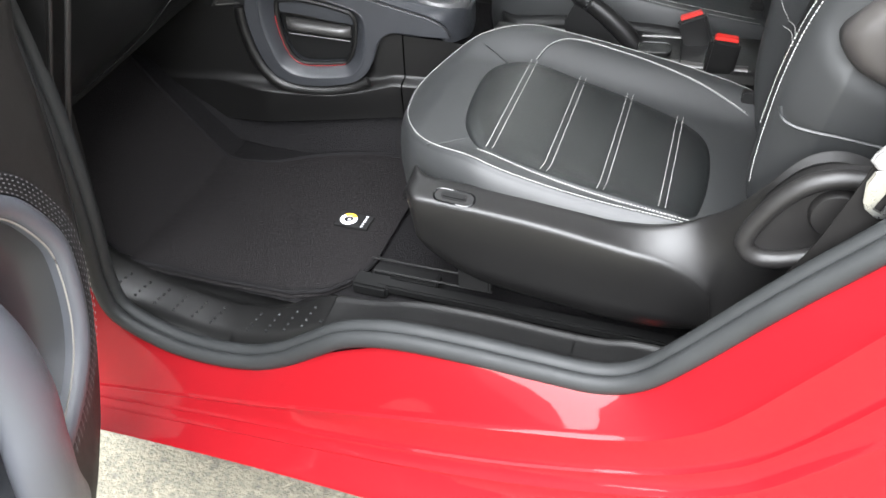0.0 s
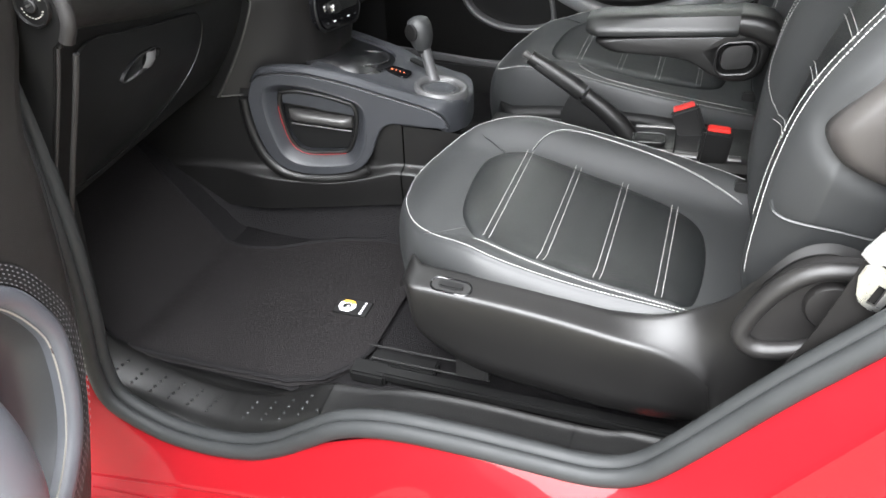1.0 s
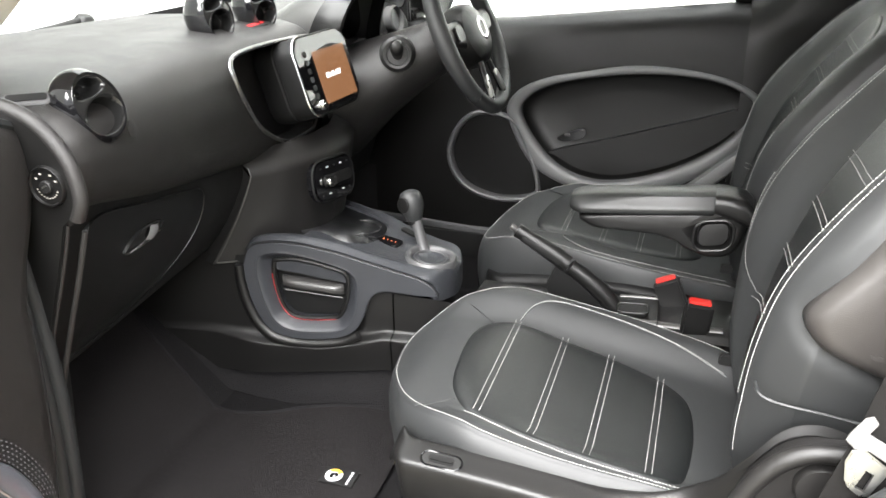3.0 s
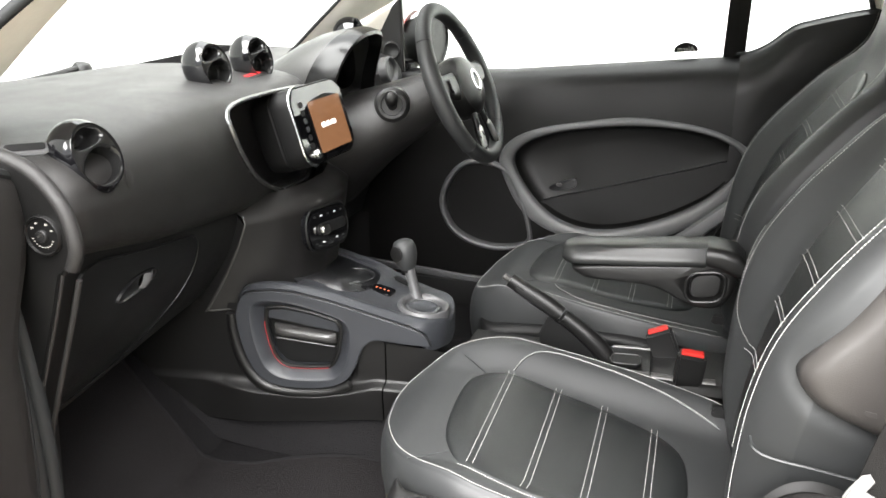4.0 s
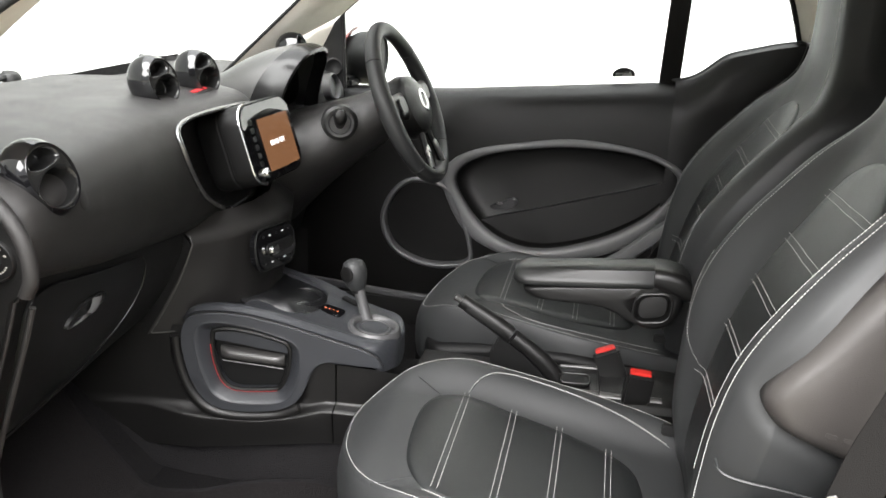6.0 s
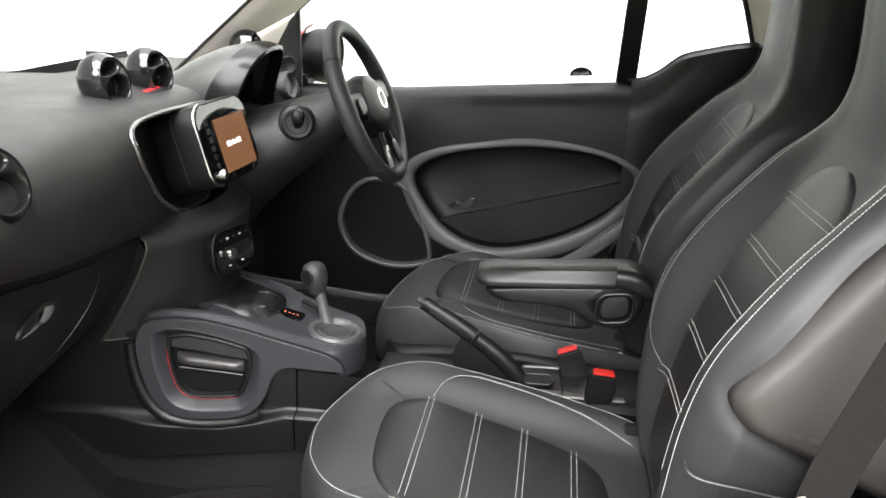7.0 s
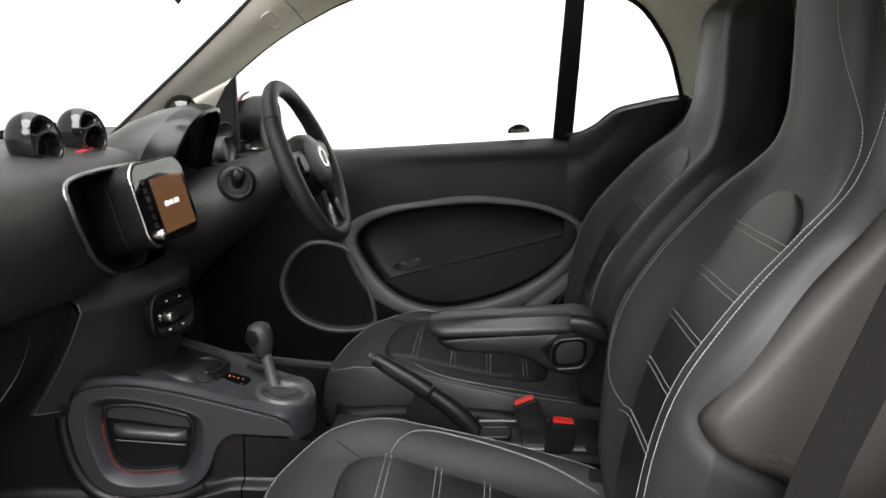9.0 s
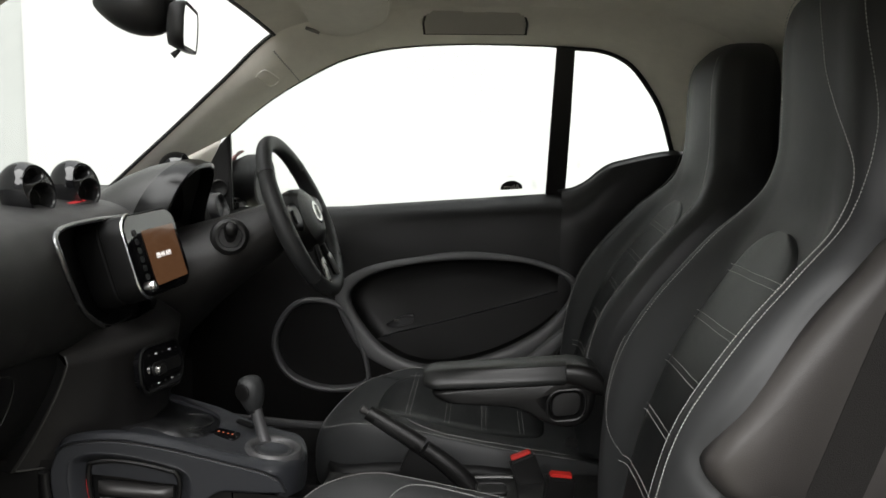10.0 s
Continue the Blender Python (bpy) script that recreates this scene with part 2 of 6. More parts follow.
def axis(origin, way):
    """A pose at origin whose z axis goes along way."""
    return Matrix.Translation(origin) @ Vector(way).to_track_quat("Z", "Y").to_matrix().to_4x4()


def stitches(path, normal=None, length=0.0050, gap=0.0028, r=0.00075, bm=None, lift=0.0008):
    """A row of thread stitches along a path. normal: a function of the place, or None for straight up."""
    bm = bm or bmesh.new()
    p = even(path, (length + gap) / 4)
    for i in range(0, len(p) - 3, 4):
        a, b = p[i], p[i] + (p[i + 3] - p[i]).normalized() * length
        n = normal(a) if normal else V(0, 0, 1)
        t = (b - a).normalized()
        s = t.cross(n).normalized() * r
        n = s.cross(t).normalized()
        o = n * lift
        k = [bm.verts.new(q) for q in (a - s, a + s, b + s, b - s, a - s * 0.4 + o, a + s * 0.4 + o, b + s * 0.4 + o, b - s * 0.4 + o)]
        for f in ((4, 5, 6, 7), (0, 1, 5, 4), (1, 2, 6, 5), (2, 3, 7, 6), (3, 0, 4, 7)):
            bm.faces.new([k[j] for j in f])
    return bm


def thing(name, label, category, at=(0, 0, 0), group="", kind=""):
    ob = new(name)
    ob.empty_display_size = 0.05
    ob.location = at
    return tagged(ob, label, category, group, kind)


def part(name, bm, mat, parent=None, label="", smooth=True, sharp=40, soft=0):
    me = bpy.data.meshes.new(name)
    for f in bm.faces:
        f.smooth = smooth
    if smooth and sharp:
        for e in bm.edges:
            if len(e.link_faces) == 2 and e.calc_face_angle(0) > radians(sharp):
                e.smooth = False
    bm.to_mesh(me)
    bm.free()
    me.materials.append(mat)
    ob = new(name, me)
    if parent is not None:
        ob.parent = parent
        up = Matrix.Translation(-parent.location) if parent.data is None else Matrix()
        ob.matrix_parent_inverse = up
    if label:
        tagged(ob, label)
    if soft:
        s = ob.modifiers.new("soft", "SUBSURF")
        s.levels = s.render_levels = soft
    return ob


def carve(ob, cutter):
    """Takes the closed form cutter out of the mesh of ob."""
    me = bpy.data.meshes.new("cutter")
    cutter.to_mesh(me)
    cutter.free()
    tool = new("cutter", me)
    mod = ob.modifiers.new("carve", "BOOLEAN")
    mod.operation, mod.object, mod.solver = "DIFFERENCE", tool, "EXACT"
    bpy.context.view_layer.update()
    dg = bpy.context.evaluated_depsgraph_get()
    out = bpy.data.meshes.new_from_object(ob.evaluated_get(dg))
    ob.modifiers.remove(mod)
    out.name = ob.data.name
    ob.data = out
    bpy.data.objects.remove(tool)
    return ob


MID = 0.80          # half way between the seats
NEAR = 0.757        # the body's centre line

# ---- the yard: ground and white walls ----
GROUND_Z = -0.05
part("ground", grid(lambda u, v: V(u, v, GROUND_Z), np.linspace(-60, 60, 25), np.linspace(-60, 60, 25)), CONCRETE)
tagged(bpy.data.objects["ground"], "yellowish grey worn concrete ground under the car", "ground", kind="structure")
# the tall front wall is unseen, added to hold sky light off the windscreen
for name, w, d, x, y in (("wall_far", 9.6, 0.2, 2.6, 3.6), ("wall_far_front", 2.2, 0.2, -3.3, 3.64), ("wall_front", 0.2, 9.5, -4.3, -1.15)):
    tagged(part(name, box(w, d, 6.5 if name == "wall_front" else 4.2, pose(x, y, GROUND_Z), 0.01), {"wall_far": WHITE_WALL, "wall_far_front": PALE_WALL, "wall_front": PALE_WALL}.get(name, RENDERED)), "plain pale rendered wall round the car", "wall", kind="structure")

# ---- car body ----
body = thing("car", "small red two-seat car with its passenger door open", "car", (0, MID, 0))
# the near door opening: (x, z) of the rubber seal from the front post along the sill to the rear post
OPENING = [(-0.615, 1.05), (-0.575, 0.92), (-0.553, 0.80), (-0.545, 0.68), (-0.545, 0.58), (-0.553, 0.47), (-0.563, 0.38), (-0.548, 0.305), (-0.47, 0.262), (-0.39, 0.252), (-0.31, 0.262), (-0.25, 0.287), (-0.195, 0.325),
           (-0.14, 0.362), (-0.07, 0.381), (0.03, 0.386), (0.13, 0.384), (0.21, 0.385), (0.265, 0.408), (0.315, 0.464), (0.40, 0.580), (0.47, 0.668), (0.56, 0.780), (0.64, 0.90), (0.69, 1.04), (0.68, 1.2)]
seal_line = even(curve([(x, 0.10, z) for x, z in OPENING], 10), 0.015)


def outward(line, i):
    a, b = line[max(0, i - 2)], line[min(len(line) - 1, i + 2)]
    t = (b - a).normalized()
    return V(t.z, 0, -t.x)


# the painted sill and rear wing, as lines from the seal outwards: (x, z) of each at matching stations
SEAL = [(-0.563, 0.375), (-0.549, 0.305), (-0.47, 0.260), (-0.33, 0.257), (-0.195, 0.325), (-0.05, 0.383), (0.10, 0.385), (0.215, 0.387), (0.275, 0.416), (0.33, 0.485), (0.40, 0.58), (0.50, 0.705), (0.62, 0.87), (0.69, 1.05)]
CREASE_1 = [(-0.64, 0.165), (-0.59, 0.174), (-0.50, 0.191), (-0.342, 0.22), (-0.193, 0.253), (-0.057, 0.283), (0.10, 0.316), (0.25, 0.352), (0.325, 0.392), (0.372, 0.44), (0.43, 0.53), (0.52, 0.67), (0.64, 0.83), (0.72, 1.0)]
CREASE_2 = [(-0.64, 0.158), (-0.59, 0.166), (-0.50, 0.178), (-0.338, 0.200), (-0.182, 0.218), (-0.02, 0.241), (0.13, 0.270), (0.29, 0.318), (0.375, 0.366), (0.42, 0.408), (0.475, 0.485), (0.56, 0.62), (0.68, 0.78), (0.76, 0.95)]
CREASE_3 = [(-0.64, 0.150), (-0.59, 0.158), (-0.50, 0.169), (-0.33, 0.190), (-0.174, 0.206), (-0.015, 0.226), (0.14, 0.254), (0.31, 0.302), (0.39, 0.345), (0.435, 0.388), (0.50, 0.470), (0.585, 0.59), (0.70, 0.75), (0.78, 0.92)]
BOTTOM = [(-0.66, 0.142), (-0.60, 0.149), (-0.50, 0.158), (-0.31, 0.168), (-0.15, 0.170), (0.0, 0.168), (0.15, 0.175), (0.35, 0.21), (0.45, 0.25), (0.55, 0.31), (0.62, 0.40), (0.70, 0.50), (0.80, 0.65), (0.88, 0.85)]


def side_line(pts, y, dz=0.0):
    return curve([(x, y, z + dz) for x, z in pts], 8)


def between(a, b, k, y):
    return [V(p.x + (q.x - p.x) * k, y, p.z + (q.z - p.z) * k) for p, q in zip(a, b)]


l0, l1, l2, l3, l4 = side_line(SEAL, 0.1), side_line(CREASE_1, 0.06), side_line(CREASE_2, 0.045), side_line(CREASE_3, 0.03), side_line(BOTTOM, -0.01)
skin = [between(l0, l1, k, y) for k, y in ((-0.01, 0.0985), (0.0, 0.0975), (0.06, 0.0945), (0.22, 0.088), (0.45, 0.080), (0.7, 0.0715), (0.9, 0.0645), (0.97, 0.062))]
skin += [between(l1, l2, k, y) for k, y in ((0.0, 0.0605), (0.05, 0.0560), (0.12, 0.0553), (0.22, 0.0558), (0.6, 0.051), (0.85, 0.0475), (0.95, 0.0460))]
skin += [between(l2, l3, k, y) for k, y in ((0.0, 0.0440), (0.08, 0.0400), (0.22, 0.0398), (0.6, 0.0365), (0.9, 0.0325))]
skin += [between(l3, l4, k, y) for k, y in ((0.0, 0.0305), (0.05, 0.0262), (0.12, 0.0260), (0.3, 0.019), (0.6, 0.005), (0.85, -0.007), (1.0, -0.010), (1.12, -0.004), (1.2, 0.03), (1.2, 0.16))]
part("rocker_panel", loft(skin, False, False), RED, body, "glossy red painted sill and rear wing with pressed creases", sharp=28)
door_seal = part("door_seal", tube([p + V(0, -0.001, 0) + outward(seal_line, i) * -0.010 for i, p in enumerate(seal_line)], 0.0135, 12, up=(0, 1, 0), flat=0.8), RUBBER, body, "grey-black rubber door seal")
part("seal_lip", tube([p + V(0, 0.016, 0) + outward(seal_line, i) * -0.017 for i, p in enumerate(seal_line)], 0.0115, 10, up=(0, 1, 0)), RUBBER, door_seal)


SILL_Z = [(-0.64, 0.325), (-0.60, 0.300), (-0.56, 0.283), (-0.52, 0.271), (-0.47, 0.262), (-0.39, 0.252), (-0.31, 0.262), (-0.25, 0.287), (-0.195, 0.325), (-0.14, 0.362), (-0.07, 0.381), (0.03, 0.386), (0.21, 0.385), (0.285, 0.425)]
sill_line = curve([(x, 0, z) for x, z in SILL_Z], 5)


def seal_z(x):
    return float(np.interp(x, [p.x for p in sill_line], [p.z for p in sill_line]))


# sill covers inside the seal
def sill(x, k):
    z = min(0.392, seal_z(x))
    f = 1 - step(-0.24, -0.12, x)
    rows = [(0, 0.118, z + 0.004), (1, 0.135, z + 0.012 + 0.002 * f), (2, 0.150, z + 0.004 + 0.026 * f), (3, 0.185, z - 0.008 + 0.050 * f), (4, 0.205, z - 0.012 + 0.052 * f), (5, 0.24, 0.305)]
    line = curve([(r[1], r[2], 0) for r in rows], 8)
    q = line[min(len(line) - 1, round(k * 8))]
    return V(x, q.x, q.y)


ks = [i / 8 for i in range(41)]
tread = part("sill_tread", grid(sill, np.linspace(-0.635, -0.366, 34), ks), PLASTIC, body, "black plastic sill tread with raised dots", sharp=75)
part("tread_backing", grid(lambda x, k: sill(x, k) + V(0, 0.003, -0.005), np.linspace(-0.635, 0.285, 50), ks), DARK, body)
tread2 = part("sill_tread", grid(sill, np.linspace(-0.3635, -0.20, 20), ks), PLASTIC, body, sharp=75)
part("sill_cover", grid(sill, np.linspace(-0.198, 0.165, 24), ks), DARK, body, "matt black sill cover beside the seat")
part("sill_cover", grid(sill, np.linspace(0.1675, 0.285, 12), ks), DARK, body)
for i in range(12):
    for j in range(4):
        x = -0.575 + i * 0.0335 + 0.004 * j
        if abs(x + 0.365) < 0.010 or x > -0.205:
            continue
        p = sill(x, 1.98 + 0.27 * j)
        part("tread_dot", turned([(0.0030, -0.001), (0.0027, 0.0010), (0.0014, 0.0017)], Matrix.Translation(p), 6), TRAY_BLACK, tread if x < -0.365 else tread2)


# floor, footwell slope and tunnel
def floor_z(x):
    return 0.315 + max(0.0, -0.59 - x) * 0.95


part("floor_carpet", grid(lambda x, y: V(x, y, floor_z(x)), [-1.0, -0.9, -0.8, -0.7, -0.62, -0.59, -0.56, -0.4, 0, 0.5, 0.98], np.linspace(0.2, 1.42, 12)), CARPET, body, "black carpeted floor")


def tunnel(x, k):
    rows = [(0, 0.60, floor_z(x) + 0.002), (1, 0.64, floor_z(x) + 0.025), (2, 0.71, 0.42), (3, 0.74, 0.46), (4, MID, 0.48), (5, 0.90, 0.47), (6, 0.94, 0.43), (7, 1.0, floor_z(x))]
    y, z = table(rows, k)
    return V(x, y, max(z, floor_z(x) - 0.01))


part("tunnel_carpet", grid(tunnel, np.linspace(-1.0, 0.95, 30), np.linspace(0, 7, 22)), CARPET, body, "carpeted centre tunnel")
part("kick_panel", slab([(-0.545, 0.155, 0.90), (-0.565, 0.155, 0.64), (-0.585, 0.155, 0.45), (-0.60, 0.155, 0.33), (-0.8, 0.155, 0.34), (-1.0, 0.155, 0.5), (-1.0, 0.155, 0.9)], (0, 0.03, 0), 0.004), DARK, body, "black footwell side panel")
part("firewall", grid(lambda y, z: V(-0.95 - 0.05 * z, y, z), np.linspace(0.15, 1.5, 4), np.linspace(0.3, 1.0, 4)), CARPET, body)

# far side: glass plane leans inwards
def glass_y(z):
    return 1.495 - 0.36 * (z - 1.02)


def on_glass(x, z, d=0.0):
    return V(x, glass_y(z) - d, z)


WIN_TOP = [(-0.505, 1.135), (-0.43, 1.195), (-0.358, 1.244), (-0.27, 1.293), (-0.186, 1.330), (-0.077, 1.355), (0.058, 1.367), (0.19, 1.370), (0.304, 1.369), (0.347, 1.367), (0.40, 1.364), (0.445, 1.352), (0.487, 1.327),
           (0.533, 1.277), (0.568, 1.225), (0.607, 1.133)]
top_line = curve([(x, 0, z) for x, z in WIN_TOP], 6)
far_top = [on_glass(p.x, p.z) for p in top_line]
LINING_EDGE = [(-0.765, 1.27, 0.975), (-0.66, 1.262, 1.07), (-0.56, 1.256, 1.16), (-0.45, 1.25, 1.262), (-0.335, 1.243, 1.366), (-0.22, 1.225, 1.402), (-0.10, 1.21, 1.418), (0.03, 1.20, 1.428), (0.16, 1.195, 1.432),
               (0.28, 1.195, 1.434), (0.40, 1.20, 1.432), (0.50, 1.205, 1.425), (0.58, 1.21, 1.41), (0.66, 1.22, 1.38), (0.74, 1.24, 1.32), (0.80, 1.27, 1.15)]
edge_line = curve(LINING_EDGE, 6)


def pillar_band(top, edge):
    def band(i, k):
        a, b = top[i], edge[i]
        m = (a + b) / 2 + V(0.004, (-0.030 if a.y > NEAR else 0.030) * step(0.1, -0.3, a.x) + (-0.034 if a.y > NEAR else 0.034) * (1 - 0.8 * step(0.0, -0.3, a.x)), -0.006)
        return a * (1 - k) ** 2 + m * 2 * k * (1 - k) + b * k * k
    return grid(band, range(len(top)), np.linspace(0, 1, 7))


part("pillar_trim", pillar_band(far_top, edge_line), LINER, body, "light grey fabric pillar and roof edge lining")
near_top = [V(p.x, 2 * NEAR - p.y, p.z) for p in far_top]
near_edge = [V(p.x, 2 * NEAR - p.y, p.z) for p in edge_line]
part("pillar_trim", pillar_band(near_top, near_edge), LINER, body)
part("window_seal", tube([p + V(0, -0.004, 0) for p in far_top], [0.0022 + 0.004 * step(0.28, 0.36, p.x) for p in far_top], 8, up=(0, 1, 0)), RUBBER, body, "thin black window seal")
part("window_seal", tube([p + V(0, 0.002, 0) for p in near_top], 0.007, 12, up=(0, 1, 0)), RUBBER, body)


def roof(i, k):
    a, b = edge_line[i], V(edge_line[i].x, 2 * NEAR - edge_line[i].y, edge_line[i].z)
    p = a.lerp(b, k)
    return p + V(-0.05 * (1 - step(-0.5, 0.0, p.x)) * 4 * k * (1 - k), 0, 0.055 * 4 * k * (1 - k))


head_i = [i for i, p in enumerate(edge_line) if -0.34 < p.x < 0.78]
part("headlining", grid(roof, head_i, np.linspace(0, 1, 17)), LINER, body, "light grey fabric headlining")
part("roof_skin", grid(lambda i, k: roof(i, k) + V(0, 0, 0.04), [head_i[0] - 1] + head_i, np.linspace(-0.12, 1.12, 13)), RED, body)
part("windscreen_seal", tube([p + V(-0.002, 0.0, 0.002) for p in edge_line[:head_i[0] + 1]], 0.0045, 8), DARK, body, "black windscreen edge seal")
part("windscreen_seal", tube([roof(head_i[0], k) for k in np.linspace(0, 1, 17)], 0.0045, 8), DARK, body)
screen_rows = list(range(0, head_i[0] + 1, 2))
pane = part("windscreen", grid(lambda i, k: edge_line[i].lerp(V(edge_line[i].x, 2 * NEAR - edge_line[i].y, edge_line[i].z), k) + V(-0.16 * 4 * k * (1 - k), 0, 0), screen_rows, np.linspace(0, 1, 13)), GLASS, body, "clear curved windscreen glass")
pane.visible_shadow = False

# far door and quarter windows
belt = [(-0.52, 0.947), (-0.232, 0.958), (0.03, 0.985), (0.305, 1.013)]


def belt_z(x):
    return table(belt, x)[0]


door_glass = part("side_window", slab([on_glass(x, z, -0.012) for x, z in [(-0.52, 0.93), (0.32, 1.0), (0.32, 1.375)] + [(p.x, p.z + 0.01) for p in top_line if p.x < 0.3][::-1]], (0, 0.004, 0), 0), GLASS, body, "clear side window glass", smooth=False)
door_glass.visible_shadow = False
QUARTER_LOW = [(0.335, 1.02), (0.375, 1.030), (0.409, 1.051), (0.435, 1.076), (0.461, 1.094), (0.515, 1.110), (0.56, 1.122), (0.612, 1.132)]
ql = curve([(x, 0, z) for x, z in QUARTER_LOW], 5)
quarter = part("quarter_window", slab([on_glass(p.x, p.z - 0.01, -0.012) for p in ql] + [on_glass(p.x, p.z + 0.01, -0.012) for p in top_line if p.x > 0.33][::-1], (0, 0.004, 0), 0), GLASS, body, "clear quarter window glass", smooth=False)
quarter.visible_shadow = False
part("b_pillar", slab([on_glass(x, z, 0.006) for x, z in ((0.305, 1.0), (0.355, 1.0), (0.352, 1.2), (0.347, 1.374), (0.304, 1.374), (0.304, 1.2))], (0, 0.014, 0), 0.003), SHIELD_PLASTIC, body, "black pillar between the side windows")
# trim under the quarter window, bulging inwards
def quarter_trim(x, k):
    top = float(np.interp(x, [p.x for p in ql], [p.z for p in ql]))
    top = top if x > 0.34 else 1.02
    rows = [(0, glass_y(top) + 0.01, top), (0.6, glass_y(top) - 0.012, top + 0.004), (1, glass_y(top) - 0.03, top - 0.006), (2, 1.425, top - 0.06), (3, 1.434, 0.90), (4, 1.434, 0.70), (5, 1.42, 0.30)]
    y, z = table(rows, k)
    f = (1 - step(0.345, 0.43, x)) * step(0.3, 2, k)
    return V(x, y + 0.013 * f * (1 - step(2, 3, k)) - 0.004 * step(2, 3, k) * f, z)


part("quarter_trim", grid(quarter_trim, list(np.linspace(0.343, 0.62, 24)) + [0.7, 0.8, 0.95], [0, 0.3, 0.6, 0.8, 1, 1.3, 1.6, 2, 2.5, 3, 4, 5]), PLASTIC, body, "black moulded trim under the quarter window")
part("window_seal", tube([on_glass(p.x, p.z, 0.012) for p in ql], 0.005, 8, up=(0, 1, 0)), RUBBER, body)
# rear bulkhead and rear side walls close the cabin behind the seats
part("rear_bulkhead", grid(lambda y, z: V(0.86 - 0.14 * max(0, z - 0.95), y, z), np.linspace(0.02, 1.58, 8), [0.3, 0.6, 0.95, 1.1, 1.3, 1.5]), DARK, body, "black rear wall behind the seats")
# rear post beside the passenger seat
post_line = [p for p in seal_line if p.x > 0.2 and p.z > 0.39]
part("rear_post_trim", loft([[p + outward(seal_line, seal_line.index(p)) * o + V(0, y, 0) for p in post_line] for o, y in ((-0.012, 0.03), (0.0, 0.045), (0.03, 0.075), (0.10, 0.11), (0.2, 0.13))], False, False), TRIM, body, "grey plastic trim on the rear post")
# mirror corner triangle
part("mirror_corner", slab([(-0.62, 1.452, 0.95), (-0.497, 1.452, 0.945), (-0.503, 1.452, 1.142), (-0.535, 1.452, 1.105), (-0.575, 1.452, 1.058), (-0.605, 1.452, 1.01)], (0, 0.02, 0), 0.004), DARK, body, "black triangle behind the door mirror")
part("pillar_foot", slab([(x, 1.455 + min(0, x + 0.51) * 0.8, z) for x, z in ((-0.506, 1.19), (-0.56, 1.15), (-0.70, 1.03), (-0.78, 0.95), (-0.60, 0.95), (-0.535, 1.10))], (0.006, 0.010, 0), 0.002), LINER, body, "light grey foot of the windscreen pillar")

part("kick_panel", grid(lambda x, z: V(x, 1.432, z), np.linspace(-1.08, -0.6, 6), np.linspace(0.28, 1.0, 6)), DARK, body)
part("far_sill", slab([(-0.7, 1.40, 0.30), (0.95, 1.40, 0.30), (0.95, 1.40, 0.395), (-0.7, 1.40, 0.395)], (0, 0.06, 0), 0.008), DARK, body, "black far sill cover")

# underbody and wheels that carry the car
part("underbody", slab([(-1.15, 0.12, 0.10), (0.95, 0.12, 0.10), (0.95, 1.44, 0.10), (-1.15, 1.44, 0.10)], (0, 0, 0.05), 0.01), DARK, body, "dark underbody")
for x, y, way in ((-1.22, 0.10, -1), (1.02, 0.16, -1), (-1.22, 1.46, 1), (1.02, 1.42, 1)):
    hub_pose = axis((x, y - way * 0.04, GROUND_Z + 0.29), (0, way, 0))
    tyre = part("wheel", turned([(0.20, -0.085), (0.27, -0.085), (0.286, -0.06), (0.29, 0.0), (0.286, 0.06), (0.27, 0.085), (0.20, 0.08)], hub_pose, 40, caps=False), RUBBER, body, "black tyre on a silver rim")
    part("rim", turned([(0.20, -0.08), (0.205, 0.07), (0.19, 0.06), (0.12, 0.03), (0.05, 0.045), (0.01, 0.05)], hub_pose, 40), STEEL, tyre, "silver rim")

# ---- exterior mirror on the far door ----
emir = thing("door_mirror", "black and red exterior mirror on the driver door", "mirror", (-0.5, 1.62, 1.0))
bm = loft([[V(-0.556 + 0.165 * s, 1.62 + 0.10 * r * math.cos(a) * 1.1, 1.01 + 0.075 * r * math.sin(a)) for a in np.linspace(0, 2 * math.pi, 20, False)] for s, r in ((0, 0.4), (0.1, 0.75), (0.3, 0.95), (0.6, 1.0), (0.62, 0.93), (0.58, 0.9))])
part("housing", bm, DRAWER_BLACK, emir)
part("cap", loft([[V(-0.55 + 0.09 * s, 1.62 + 0.112 * r * math.cos(a), 1.014 + 0.08 * r * math.sin(a)) for a in np.linspace(1.25, math.pi - 0.5, 14)] for s, r in ((0, 0.5), (0.1, 0.8), (0.3, 0.98))], False, False), RED, emir, "red painted mirror cap")
part("foot", box(0.06, 0.1, 0.03, pose(-0.52, 1.53, 0.94), 0.008), DARK, emir)

tag = frame_of((-0.3625, 1.2955, 1.2725), (0.014, -0.002, 0.0105), (-0.010, -0.072, 0.042))
part("pillar_joint", tube(curve([(-0.340, 1.260, 1.332), (-0.327, 1.285, 1.312), (-0.315, 1.321, 1.293), (-0.310, 1.388, 1.273)], 5), 0.0016, 6), HANDLE_GREY, body, "joint across the pillar lining")
part("airbag_tag", tube([tag(u, v) for u, v in rounded(0.030, 0.064, 0.012)], 0.0016, 6, True, up=(0, 1, 0)), LINER, body, "raised outline of an airbag tag")
part("tweeter", turned([(0.024, 0), (0.024, 0.008), (0.020, 0.011), (0.017, 0.008), (0.004, 0.006)], axis((-0.53, 1.452, 1.0), (0.3, -1, 0.1)), 22), DARK, body, "small round tweeter")

